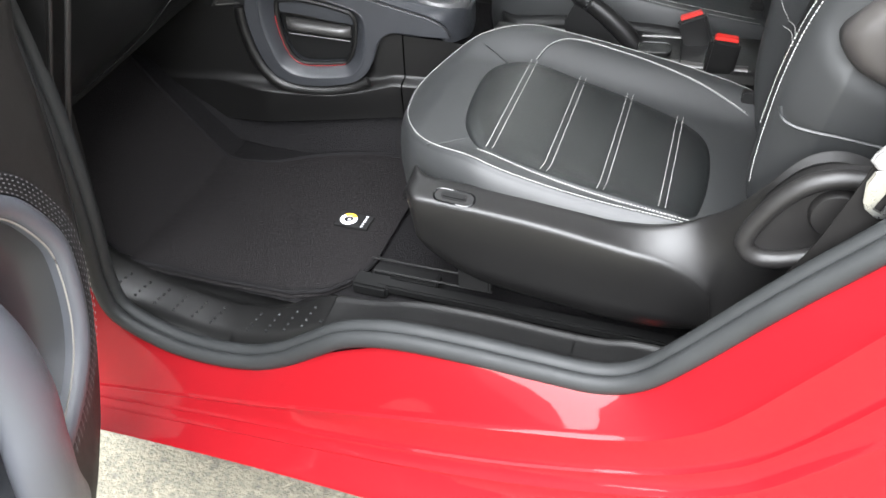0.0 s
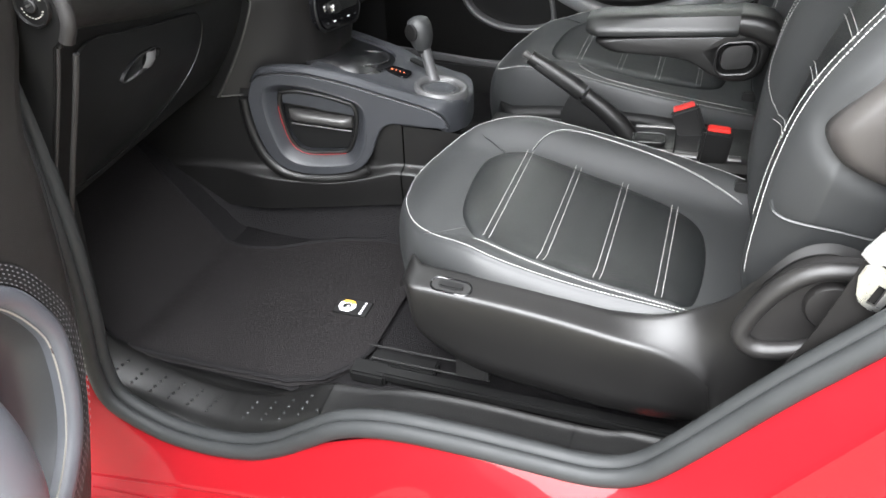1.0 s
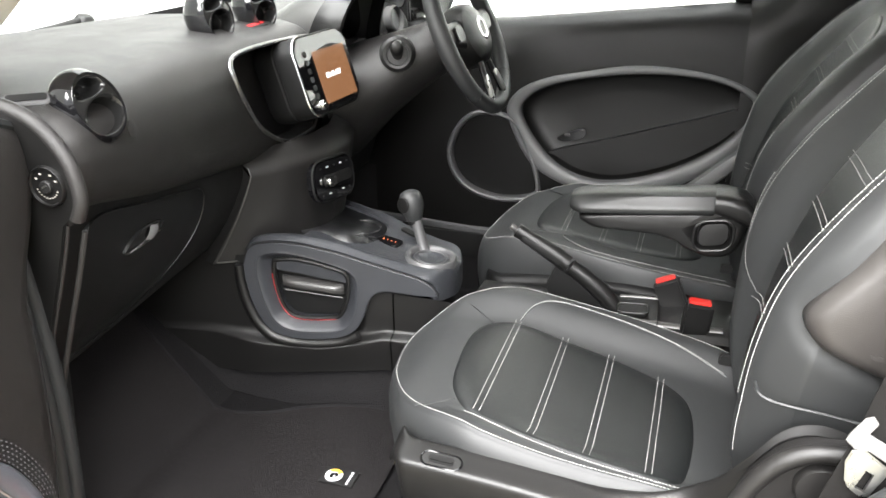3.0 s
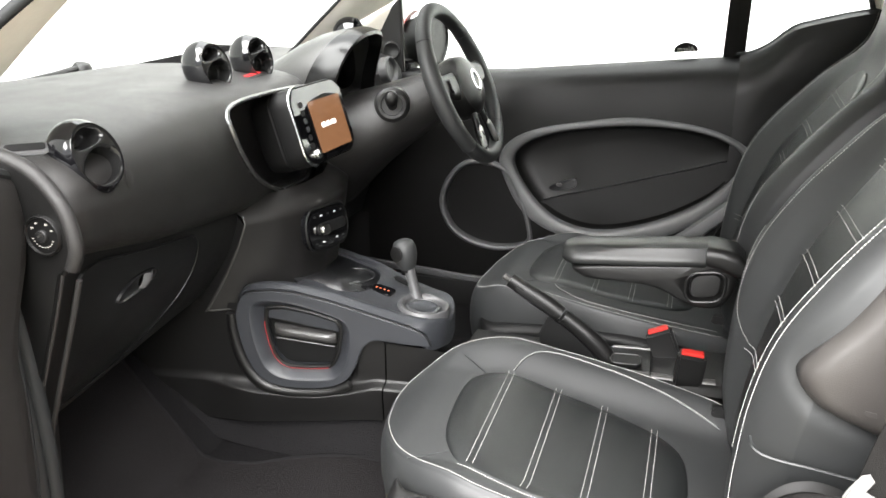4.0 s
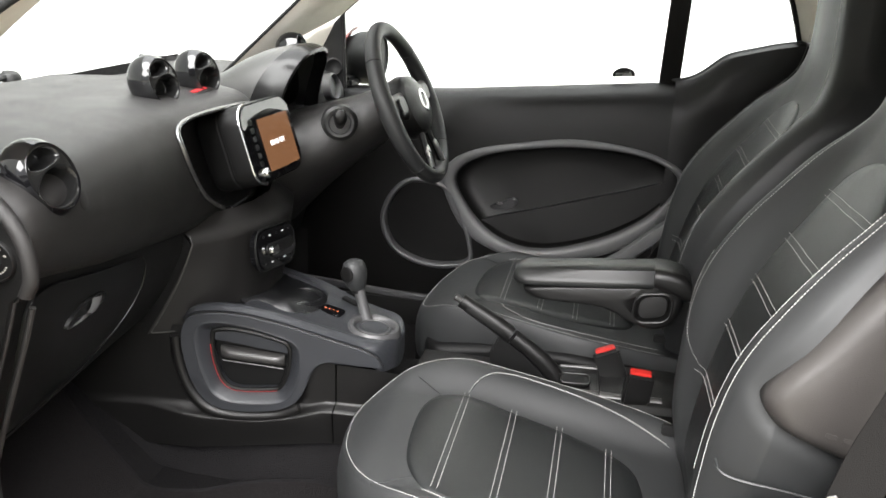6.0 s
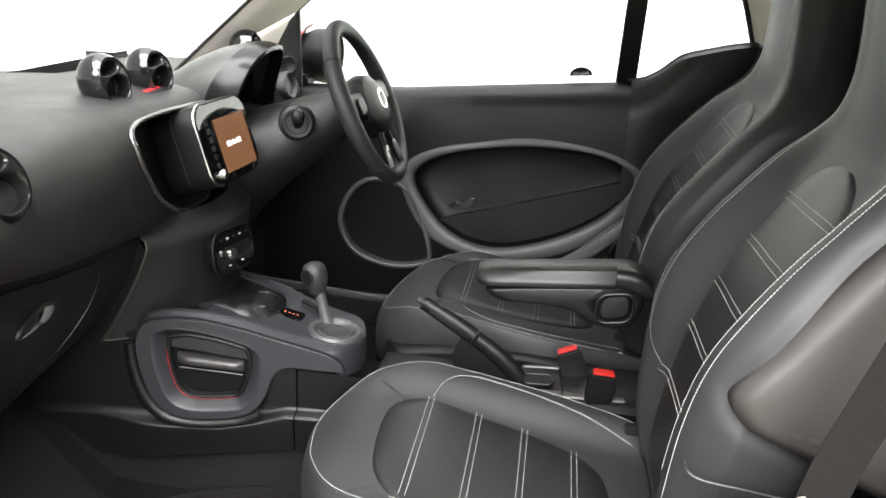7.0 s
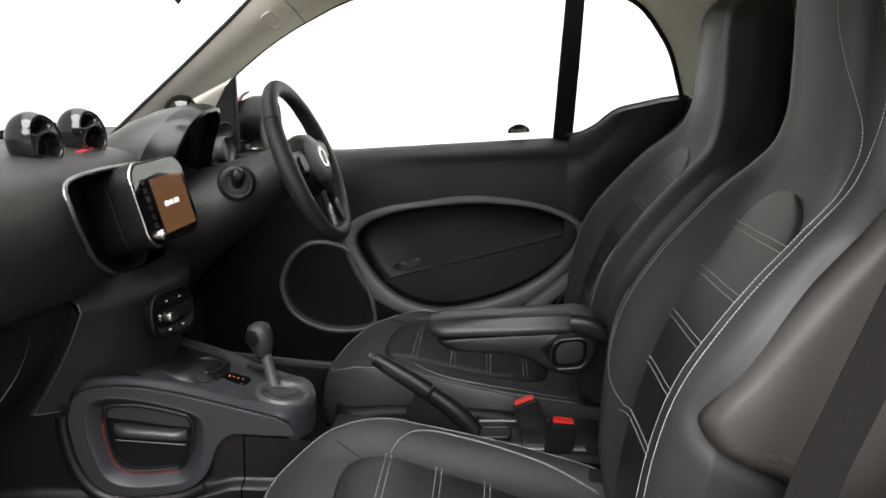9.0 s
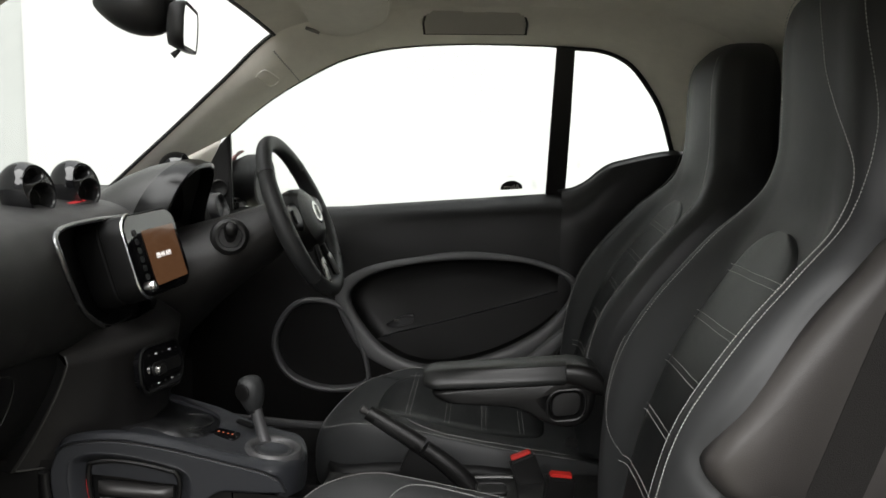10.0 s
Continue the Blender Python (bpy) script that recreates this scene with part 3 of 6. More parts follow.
# ---- wiper and scuttle outside the windscreen ----
part("scuttle", grid(lambda y, k: V(-1.08 - 0.25 * k, y, 0.930 + 0.01 * math.sin(k * 3)), np.linspace(0.2, 1.4, 8), np.linspace(0, 1, 5)), DARK, body, "black scuttle panel below the windscreen")
wip = thing("windscreen_wiper", "black windscreen wiper resting at the glass base", "wiper", (-1.1, 0.9, 0.985))
part("arm", tube([V(-1.08, 0.55, 0.984), V(-1.09, 0.85, 0.992), V(-1.10, 0.95, 0.996)], 0.007, 8), DARK, wip)
part("pivot_cap", turned([(0.022, 0), (0.022, 0.012), (0.016, 0.02), (0.004, 0.022)], axis((-1.10, 0.95, 0.985), (0.2, 0, 1)), 14), DARK, wip)
part("blade", tube([V(-1.07, 0.3, 0.98), V(-1.075, 0.6, 0.985), V(-1.08, 0.8, 0.985)], 0.005, 6), RUBBER, wip)

# ---- driver door, shut ----
ddoor = thing("driver_door", "shut driver door with black card, oval pocket and grey trim bands", "door", (0, 1.46, 0.3))


def card(x, k):
    b = belt_z(x)
    rows = [(0, glass_y(b) - 0.002, b), (0.5, glass_y(b) - 0.014, b + 0.001), (1, 1.474, b - 0.006), (1.5, 1.453, b - 0.022), (2, 1.441, b - 0.05), (3, 1.43, 0.86), (4, 1.43, 0.6), (5, 1.44, 0.36)]
    y, z = table(rows, k)
    return V(x, y, z)


# a closed card, so that pockets can be cut into it
us, kk = np.linspace(-0.62, 0.345, 20), [0, 0.5, 1, 1.5, 2, 2.5, 3, 3.5, 4, 4.5, 5]
rings = [[card(u, k) for k in kk] + [V(u, 1.52, 0.36), V(u, 1.52, belt_z(u) - 0.01)] for u in us]
door_card = part("door_card", loft(rings), DOOR_SHADED_BLACK, ddoor, "black moulded door card", sharp=70)
POCKET = [(-0.185, 0.72), (-0.165, 0.775), (-0.09, 0.812), (0.02, 0.835), (0.13, 0.846), (0.25, 0.842), (0.33, 0.822), (0.375, 0.79), (0.365, 0.74), (0.30, 0.665), (0.19, 0.60), (0.06, 0.562), (-0.04, 0.572), (-0.12, 0.622)]
SPEAKER = [(-0.215, 0.705), (-0.30, 0.715), (-0.352, 0.672), (-0.374, 0.60), (-0.340, 0.528), (-0.25, 0.494), (-0.15, 0.508), (-0.145, 0.56), (-0.175, 0.64)]


def ring2(pts, n=6, grow=0.0):
    c = curve([(x, z, 0) for x, z in pts], n, True)
    m = sum(c, V(0, 0, 0)) / len(c)
    return [p + (p - m).normalized() * grow for p in c]


for pts, deep in ((POCKET, 0.055), (SPEAKER, 0.02)):
    carve(door_card, slab([(p.x, 1.40, p.y) for p in ring2(pts, 5)], (0, 0.03 + deep, 0), 0))
for pts in (POCKET, SPEAKER):
    line = ring2(pts, 6)
    mid = sum(line, V(0, 0, 0)) / len(line)
    # a flat satin band round the opening, broad at its front and foot
    wide = [0.014 if pts is SPEAKER else 0.020 + 0.016 * step(0.02, -0.16, p.x) + 0.012 * step(0.72, 0.60, p.y) + 0.012 * step(0.08, 0.25, p.x) * step(0.78, 0.70, p.y) for p in line]
    part("trim_ring", loft([[V(p.x + (p - mid).normalized().x * w * k, y, p.y + (p - mid).normalized().y * w * k) for p, w in zip(line, wide)] for k, y in ((-0.05, 1.445), (-0.03, 1.428), (0.06, 1.4225), (0.3, 1.4205), (0.6, 1.4205), (0.92, 1.423), (1.0, 1.427), (1.02, 1.436))], True, False), TRIM if pts is POCKET else GATE_GREY, ddoor, "satin grey flat trim band", sharp=0)
pm = sum(ring2(POCKET, 6), V(0, 0, 0)) / len(ring2(POCKET, 6))
part("pocket_liner", loft([[V(pm.x + (p.x - pm.x) * k, y, pm.y + (p.y - pm.y) * k) for p in ring2(POCKET, 6)] for k, y in ((1.005, 1.438), (0.99, 1.452), (0.95, 1.466), (0.85, 1.474), (0.5, 1.477), (0.1, 1.477), (0.002, 1.477))], True, False), POCKET_BLACK, ddoor, "smooth black lining of the door pocket", sharp=0)
part("card_backing", slab([(0.28, 1.512, 0.38), (0.46, 1.512, 0.38), (0.46, 1.512, 0.98), (0.28, 1.512, 0.98)], (0, 0.008, 0), 0), DARK, ddoor)
BIN = [(-0.142, 0.612), (-0.06, 0.640), (0.02, 0.662), (0.155, 0.704), (0.264, 0.738), (0.362, 0.768), (0.352, 0.728), (0.295, 0.672), (0.19, 0.612), (0.06, 0.574), (-0.035, 0.584), (-0.105, 0.618)]
part("pocket_bin", slab([(p.x, 1.474, p.y) for p in curve([(x, z, 0) for x, z in BIN], 4, True)], (0, -0.020, 0), 0.006, 3), POCKET_BLACK, ddoor, "black moulded bin at the foot of the pocket")
latch = part("door_latch", slab([(p.x, 1.466, p.y) for p in curve([(-0.092, 0.664, 0), (-0.055, 0.684, 0), (-0.024, 0.692, 0), (-0.022, 0.672, 0), (-0.045, 0.660, 0), (-0.080, 0.654, 0)], 4, True)], (0, -0.016, 0), 0.005), GLOSS, ddoor, "small black door release")
part("latch_plate", box(0.016, 0.008, 0.007, pose(-0.066, 1.450, 0.670), 0.002), GRIP, latch)
part("lower_band", tube(curve([(-0.75, 1.415, 0.420), (-0.5, 1.413, 0.405), (-0.25, 1.413, 0.391), (0.0, 1.413, 0.39)], 6), 0.011, 8, flat=0.7, up=(0, 1, 0)), GATE_GREY, ddoor, "grey lower door band")
part("lower_band", tube(curve([(0.15, 1.413, 0.50), (0.25, 1.413, 0.56), (0.34, 1.413, 0.64), (0.43, 1.415, 0.72)], 6), 0.02, 8, flat=0.6, up=(0, 1, 0)), TRIM, ddoor)

# ---- dashboard ----
dash = thing("dashboard", "black dashboard with round air vents and glovebox", "dashboard", (-0.6, MID, 0.8))
PROFILE = [(-1.10, 0.82), (-0.96, 0.955), (-0.82, 0.998), (-0.66, 1.0), (-0.575, 0.985), (-0.520, 0.92), (-0.494, 0.77), (-0.487, 0.60), (-0.488, 0.44), (-0.498, 0.20), (-0.520, 0.06), (-0.56, 0.0), (-0.62, -0.01)]
prof = curve([(x, 0, k) for x, k in PROFILE], 6)
DASH_ROWS = [(0.125, 0.046, 0.885, 1.018), (0.16, 0.045, 0.880, 1.023), (0.22, 0.040, 0.868, 1.028), (0.35, 0.025, 0.835, 1.034), (0.5, 0.008, 0.808, 1.038), (0.65, -0.005, 0.785, 1.030), (0.8, -0.008, 0.775, 1.026), (0.92, -0.015, 0.775, 1.022), (1.02, -0.07, 0.78, 1.0), (1.25, -0.07, 0.80, 0.99), (1.44, -0.01, 0.83, 1.0)]


def dash_at(y, p):
    ox, zb, zt = table(DASH_ROWS, y)
    r = 0.02 * (1 - step(0.125, 0.15, y))
    return V(p.x + ox * step(-0.9, -0.55, p.x) - r * 0.6, y, zb + (zt - zb) * p.z - (r if p.z > 0.5 else -r) * 0.5)


ys = [0.125, 0.13, 0.14, 0.155, 0.18, 0.22] + list(np.linspace(0.27, 1.44, 34))
rings = [[dash_at(y, p) for p in prof] + [V(-1.05, y, 0.78), V(-1.12, y, 0.85)] for y in ys]
shell = part("dash_shell", loft(rings), DASH, dash, "soft black upper dashboard")
# recess for the display, cut at a slant across the middle
POD = [(0.566, 0.975), (0.586, 0.998), (0.66, 1.002), (0.78, 0.998), (0.92, 0.985), (1.0, 0.94), (1.01, 0.86), (0.94, 0.800), (0.80, 0.799), (0.672, 0.850), (0.594, 0.918)]
pod = curve([(-0.40, y, z) for y, z in POD], 5, True)
carve(shell, slab(pod, (-0.17, 0, 0), 0))


def dash_x(y, z):
    q = sorted((dash_at(y, p).z, dash_at(y, p).x) for p in prof if 0.02 < p.z < 0.975 and p.x > -0.58)
    return float(np.interp(z, [a for a, _ in q], [b for _, b in q]))


part("pod_rim", tube([V(dash_x(p.y, p.z) + 0.004, p.y, p.z) for p in pod], 0.0046, 10, True, up=(1, 0, 0)), CHROME_DARK, dash, "satin grey rim round the display recess")
# end cap facing the open door, dished inside a grained rim
RIM = [(-0.60, 1.030), (-0.56, 1.030), (-0.513, 1.021), (-0.480, 1.006), (-0.455, 0.981), (-0.440, 0.952), (-0.436, 0.915), (-0.446, 0.890)]
EDGE = [(-0.461, 0.881), (-0.473, 0.845), (-0.489, 0.802), (-0.522, 0.716), (-0.548, 0.645)]
rim_line = curve([(x, 0.125, z) for x, z in RIM], 8)
part("end_rim", tube(rim_line, 0.0095, 12, up=(0, 1, 0)), DASH, dash, "soft grained rim at the dashboard end")
part("end_lip", tube([p + V(-0.010, -0.002, -0.007) for p in rim_line[10:]], 0.0035, 8, up=(0, 1, 0)), PLASTIC, dash, "thin inner lip of the end panel")
part("end_cap", slab([V(p.x - 0.004, 0.121, p.z) for p in rim_line] + [V(x, 0.121, z) for x, z in EDGE] + [V(-0.8, 0.121, 0.62), V(-0.8, 0.121, 0.98)], (0, -0.004, 0), 0.0015), PLASTIC, dash, "black end panel of the dashboard")
part("side_edge", tube(curve([(x + 0.018, 0.130, z - 0.008) for x, z in EDGE], 6), 0.0038, 8, up=(0, 1, 0)), DASH, dash, "raised vertical edge of the dashboard end")
part("side_edge", tube(curve([(x, 0.124, z) for x, z in EDGE], 6), 0.0028, 8, up=(0, 1, 0)), DASH, dash)
# side demister slot on the top corner
f = frame_of(dash_at(0.16, V(-0.56, 0, 0.985)) + V(0, -0.005, 0.003), (0.75, 0.6, 0), (-0.3, 0.6, 0.5))
dem = part("demister_vent", slab([f(u, v) for u, v in rounded(0.056, 0.018, 0.008)], (0, 0, 0.003), 0.0012), GATE_GREY, dash, "small side demister vent")
part("slot", slab([f(u, v) + V(0, 0, 0.004) for u, v in rounded(0.046, 0.010, 0.004)], (0, 0, 0.0008), 0), DRAWER_BLACK, dem)
# lower dash with glovebox


def glove(y, k):
    ox, zb, _ = table(DASH_ROWS, y)
    x = -0.525 - 0.02 * k - 0.065 * k * k + 0.9 * ox
    return V(x, y, zb + 0.01 - (zb - 0.615) * k)


part("lower_dash", grid(lambda y, k: glove(y, k) + V(-0.005, 0, 0), np.linspace(0.13, 0.72, 20), np.linspace(-0.08, 1, 13)), DARK, dash, "matt black lower dashboard")
LID = [(0.20, 0.10), (0.30, 0.07), (0.43, 0.07), (0.485, 0.10), (0.495, 0.3), (0.475, 0.55), (0.425, 0.76), (0.35, 0.88), (0.22, 0.92), (0.17, 0.84), (0.17, 0.3)]
lid = curve([(y, k, 0) for y, k in LID], 4, True)
cen = V(0.335, 0.48, 0)
rings = [[glove(*(cen + (p - cen) * s)[:2]) + V(d, 0, 0) for p in lid] for s, d in ((1.0, -0.008), (1.0, -0.003), (0.985, 0.0), (0.8, 0.001), (0.5, 0.001), (0.2, 0.001))]
glovebox = part("glovebox_lid", loft(rings, True, True), PLASTIC, dash, "black glovebox lid")
f = frame_of((-0.5045, 0.311, 0.788), (-0.07, 1, 0), (0.25, 0, 1))
part("lid_edge", tube([glove(p.x, p.y) + V(0.0005, 0, 0) for p in lid], 0.0013, 6, True, up=(1, 0, 0)), PLASTIC, glovebox, "thin rolled edge of the lid")
leaf = curve([(-0.047, -0.010, 0), (-0.036, 0.003, 0), (-0.008, 0.013, 0), (0.026, 0.012, 0), (0.046, 0.006, 0), (0.040, -0.006, 0), (0.012, -0.013, 0), (-0.022, -0.014, 0)], 5, True)
part("handle_recess", loft([[f(p.x * q, p.y * q, d) for p in leaf] for q, d in ((1.06, -0.004), (1.04, 0.001), (0.99, 0.0014), (0.95, 0.0004), (0.80, -0.002), (0.3, -0.003))], True, True), SATIN, glovebox, "leaf-shaped black handle recess")
part("handle", grid(lambda u, v: f(0.022 + u + 0.5 * v, v, 0.003 + 0.004 * math.cos(v * 110) - 60 * u * u), np.linspace(-0.011, 0.011, 7), np.linspace(-0.011, 0.011, 7)), GATE_GREY, glovebox, "satin latch handle")
# small oval cover in the dashboard below the end vent
m = axis((-0.4515, 0.2555, 0.968), (0.987, 0.12, 0.109))
part("cover_cap", turned([(0.0125, -0.003), (0.0125, 0.0006), (0.0115, 0.0012), (0.003, 0.0015)], m @ Matrix.Diagonal((0.75, 1.0, 1.0, 1.0)), 22), DASH, dash, "small oval cover cap")


# centre stack below the display
def stack(y, k):
    top = table([(0.642, -0.513), (0.70, -0.472), (0.76, -0.445), (0.82, -0.430), (0.90, -0.430), (0.98, -0.455), (1.06, -0.52)], y)[0]
    low = table([(0.642, -0.605), (0.67, -0.548), (0.70, -0.500), (0.75, -0.466), (0.82, -0.455), (0.90, -0.460), (0.98, -0.50), (1.06, -0.57)], y)[0]
    j = max(0.0, k) ** 1.5
    return V(top * (1 - j) + low * j - 0.05 * max(0.0, 0.12 - k) / 0.12, y - 0.032 * k * (1 - step(0.642, 0.80, y)), 0.812 - 0.214 * k)


part("centre_panel", grid(stack, np.linspace(0.642, 1.06, 34), np.linspace(0, 1, 16)), STACK_BLACK, dash, "black centre stack", sharp=0)
edge = [stack(0.643, k) + V(0.003, -0.002, 0) for k in np.linspace(0.10, 0.97, 14)] + [stack(y, 0.985) + V(0.002, -0.001, 0) for y in np.linspace(0.645, 0.70, 6)]
part("panel_edge", tube(edge, 0.0018, 6, up=(1, 0, 0)), GRIP, dash, "thin rolled edge of the centre panel")
part("panel_side", grid(lambda k, d: stack(0.642, k) + V(-0.06 * d, 0.002 + 0.02 * d, 0), np.linspace(0.05, 1, 8), [0, 0.5, 1]), DARK, dash)
part("lower_driver_dash", grid(lambda y, k: V(-0.52 - 0.10 * k, y, 0.86 - 0.30 * k), np.linspace(1.0, 1.43, 6), np.linspace(0, 1, 5)), DARK, dash)


def ball_vent(at, way, r, parent):
    """A round vent: a glossy ball cut off by a slanting mouth, whose moulded face has a small upper and a large lower opening with a waisted bridge between them."""
    z = Vector(way).normalized()
    x = V(0, 0, 1).cross(z).normalized()
    m = Matrix.Translation(at) @ Matrix((x, z.cross(x), z)).transposed().to_4x4() @ Matrix.Rotation(radians(16), 4, "Z") @ Matrix.Diagonal((0.84, 1.06, 0.97, 1.0))
    shellp = [(r * math.sin(radians(a)), -r * math.cos(radians(a))) for a in (8, 30, 50, 65, 76, 86, 95, 103, 111, 118, 124)]
    shellp += [(r * 0.822, r * 0.590), (r * 0.812, r * 0.606), (r * 0.796, r * 0.606), (r * 0.786, r * 0.585), (r * 0.782, r * 0.54)]
    v = part("air_vent", turned(shellp, m, 40, caps=False), GLOSS, parent, "round glossy black air vent", sharp=60)

    def face(rho, a):
        u, w = rho * math.cos(a), rho * math.sin(a)
        lift = 0.56 + 0.07 * (1 - (rho / 0.79) ** 2)
        up_ = math.hypot(u / 0.52, (w - 0.47 + 0.16 * u * u) / 0.215)
        low = math.hypot(u / (0.66 - 0.10 * w), (w + 0.27) / (0.44 - 0.10 * u * u))
        deep = max(1 - step(0.70, 1.06, up_), 1 - step(0.78, 1.04, low))
        return m @ V(r * u, r * w, r * (lift - 0.62 * deep))

    part("mouth", grid(lambda rho, a: face(rho, a), np.linspace(0.004, 0.79, 30), np.linspace(0, 2 * math.pi, 57)), SATIN, v, "satin black moulded mouth with a bridge across", sharp=0)
    return v


ball_vent(V(-0.474, 0.205, 1.005), (1.0, -0.22, 0.32), 0.049, dash)
ball_vent(V(-0.603, 0.693, 1.049), (1.0, -0.28, 0.22), 0.0475, dash)
ball_vent(V(-0.603, 0.853, 1.046), (1.0, -0.28, 0.20), 0.0465, dash)
ball_vent(V(-0.580, 1.300, 1.048), (1.0, 0.0, 0.3), 0.047, dash)
# hazard button
f = frame_of((-0.582, 0.815, 1.0215), (-0.1, 1, 0), (-1, -0.1, 0.10))
hz = part("hazard_panel", slab([f(u, v, 0.0) for u, v in rounded(0.10, 0.036, 0.016)], (0, 0, -0.006), 0.002), DARK, dash)
part("hazard_button", slab([f(u, v, 0.0) for u, v in rounded(0.066, 0.012, 0.005)], (0, 0, 0.0012), 0.0005), LED, hz, "lit red hazard button")

# display unit
disp = thing("display_unit", "raised dashboard display with silver edge, lit brown", "screen", (-0.5, 0.885, 0.92))
f = frame_of((-0.447, 0.846, 0.934), (0.08, 1, 0), (-0.31, 0.02, 1))
part("housing", loft([[f(u * s, v * s, d) for u, v in rounded(0.204, 0.156, 0.036, 8)] for s, d in ((0.80, -0.10), (0.94, -0.095), (0.985, -0.075), (0.99, -0.05), (0.965, -0.048), (0.965, -0.044), (0.99, -0.042), (0.985, -0.012), (0.97, -0.004))]), DRAWER_BLACK, disp, "black ribbed display housing")
part("silver_edge", tube([f(u, v, -0.002) for u, v in sorted((q for q in rounded(0.200, 0.152, 0.034, 8) if q[0] < -0.055), key=lambda q: math.atan2(q[1], -q[0] - 0.03))], 0.0027, 8, up=(1, 0, 0.4)), CHROME, disp, "silver edge")
face = part("face", slab([f(u, v, -0.008) for u, v in rounded(0.194, 0.146, 0.032, 8)], f(0, 0, 0.008) - f(0, 0, 0), 0.002), SCREEN_GLASS, disp, "glossy black face")
part("display", slab([f(u + 0.020, v - 0.008, 0.0005) for u, v in rounded(0.121, 0.102, 0.003)], f(0, 0, 0.001) - f(0, 0, 0), 0), SCREEN, disp, "lit brown display showing the time", smooth=False)
for i in range(6):
    part("button", slab([f(u - 0.066, v + 0.042 - i * 0.016, 0.0005) for u, v in rounded(0.013, 0.011, 0.004)], f(0, 0, 0.0012) - f(0, 0, 0), 0.0005), DARK, face)
part("knob", turned([(0.010, 0), (0.010, 0.008), (0.008, 0.011), (0.003, 0.012)], axis(f(-0.066, -0.056, 0.0), f(0, 0, 1) - f(0, 0, 0)), 16), CHROME, face, "chrome knob")


def letters(text, fn, size, mat, parent, name="writing", deep=0.0004):
    c = bpy.data.curves.new(name, "FONT")
    c.body, c.size, c.extrude, c.align_x, c.align_y = text, size, deep, "CENTER", "CENTER"
    tmp = bpy.data.objects.new(name, c)
    scene.collection.objects.link(tmp)
    bpy.context.view_layer.update()
    me = bpy.data.meshes.new_from_object(tmp.evaluated_get(bpy.context.evaluated_depsgraph_get()))
    bpy.data.objects.remove(tmp)
    bm = bmesh.new()
    bm.from_mesh(me)
    for v in bm.verts:
        v.co = fn(v.co.x, v.co.y, v.co.z)
    bpy.data.meshes.remove(me)
    return part(name, bm, mat, parent, smooth=False)


letters("09:44 AM", lambda x, y, z: f(0.012 + x, -0.008 + y, 0.0022 + z), 0.0140, SCREEN_TEXT, disp, "clock_digits")

# climate panel
clim = thing("climate_panel", "oval glossy black climate control panel with chrome knob", "controls", (-0.43, 0.84, 0.73))
clim_at = frame_of((-0.420, 0.778, 0.737), (0.06, 1, -0.12), (-0.14, 0.12, 1))
f = lambda u, v, d=0.0: clim_at(u * 0.92, v * 0.90, d)
part("panel", slab([f(u, v, -0.012) for u, v in rounded(0.176, 0.088, 0.036, 8)], f(0, 0, 0.018) - f(0, 0, 0), 0.004), GLOSS, clim)
part("rim", tube([f(u, v, 0.003) for u, v in rounded(0.180, 0.092, 0.038, 8)], 0.0022, 8, True, up=(1, 0, 0)), DRAWER_BLACK, clim)
part("slot", slab([f(u + 0.01, v, 0.006) for u, v in rounded(0.125, 0.024, 0.011)], f(0, 0, 0.003) - f(0, 0, 0), 0.001), DARK, clim)
part("slider", slab([f(u - 0.03, v - 0.002, 0.008) for u, v in rounded(0.034, 0.022, 0.008)], f(0, 0, 0.010) - f(0, 0, 0), 0.003), CHROME, clim, "chrome slider")
for i in range(5):
    for v0 in (0.025, -0.025):
        part("button", slab([f(u - 0.058 + 0.029 * i, v + v0 * 1.15, 0.006) for u, v in rounded(0.009, 0.0030, 0.0014)], f(0, 0, 0.001) - f(0, 0, 0), 0), WHITE_INK if i % 2 else DARK, clim)

# rotary switch on the dashboard end
sw = thing("airbag_switch", "round black airbag key switch on the dashboard end", "switch", (-0.475, 0.14, 0.93))
m = axis((-0.471, 0.117, 0.933), (0, -1, 0))
part("bezel", turned([(0.0255, 0), (0.0255, 0.004), (0.0245, 0.006), (0.023, 0.006), (0.022, 0.003), (0.004, 0.003)], m, 32), PLASTIC, sw)
part("lock", turned([(0.008, 0.002), (0.008, 0.006), (0.007, 0.007), (0.002, 0.007)], m, 16), DARK, sw, "black lock barrel")
part("key_slot", box(0.008, 0.002, 0.0024, Matrix.Translation(m @ V(0, 0, 0.0065)) @ pose(0, 0, 0, 0, -25, 0), 0), STEEL, sw)
for i, (a, w) in enumerate(((200, 1), (215, 1), (230, 1), (245, 1), (260, 1), (275, 1), (290, 1), (305, 1), (320, 1), (335, 1), (150, 1.6), (115, 1.6), (60, 1.8), (25, 1.6))):
    q = m @ V(0.0155 * math.cos(radians(a)), -0.0155 * math.sin(radians(a)) * -1, 0.0034)
    part("mark", box(0.0022 * w, 0.0008, 0.0013 * w, Matrix.Translation(q), 0), GREY_TRIM, sw)

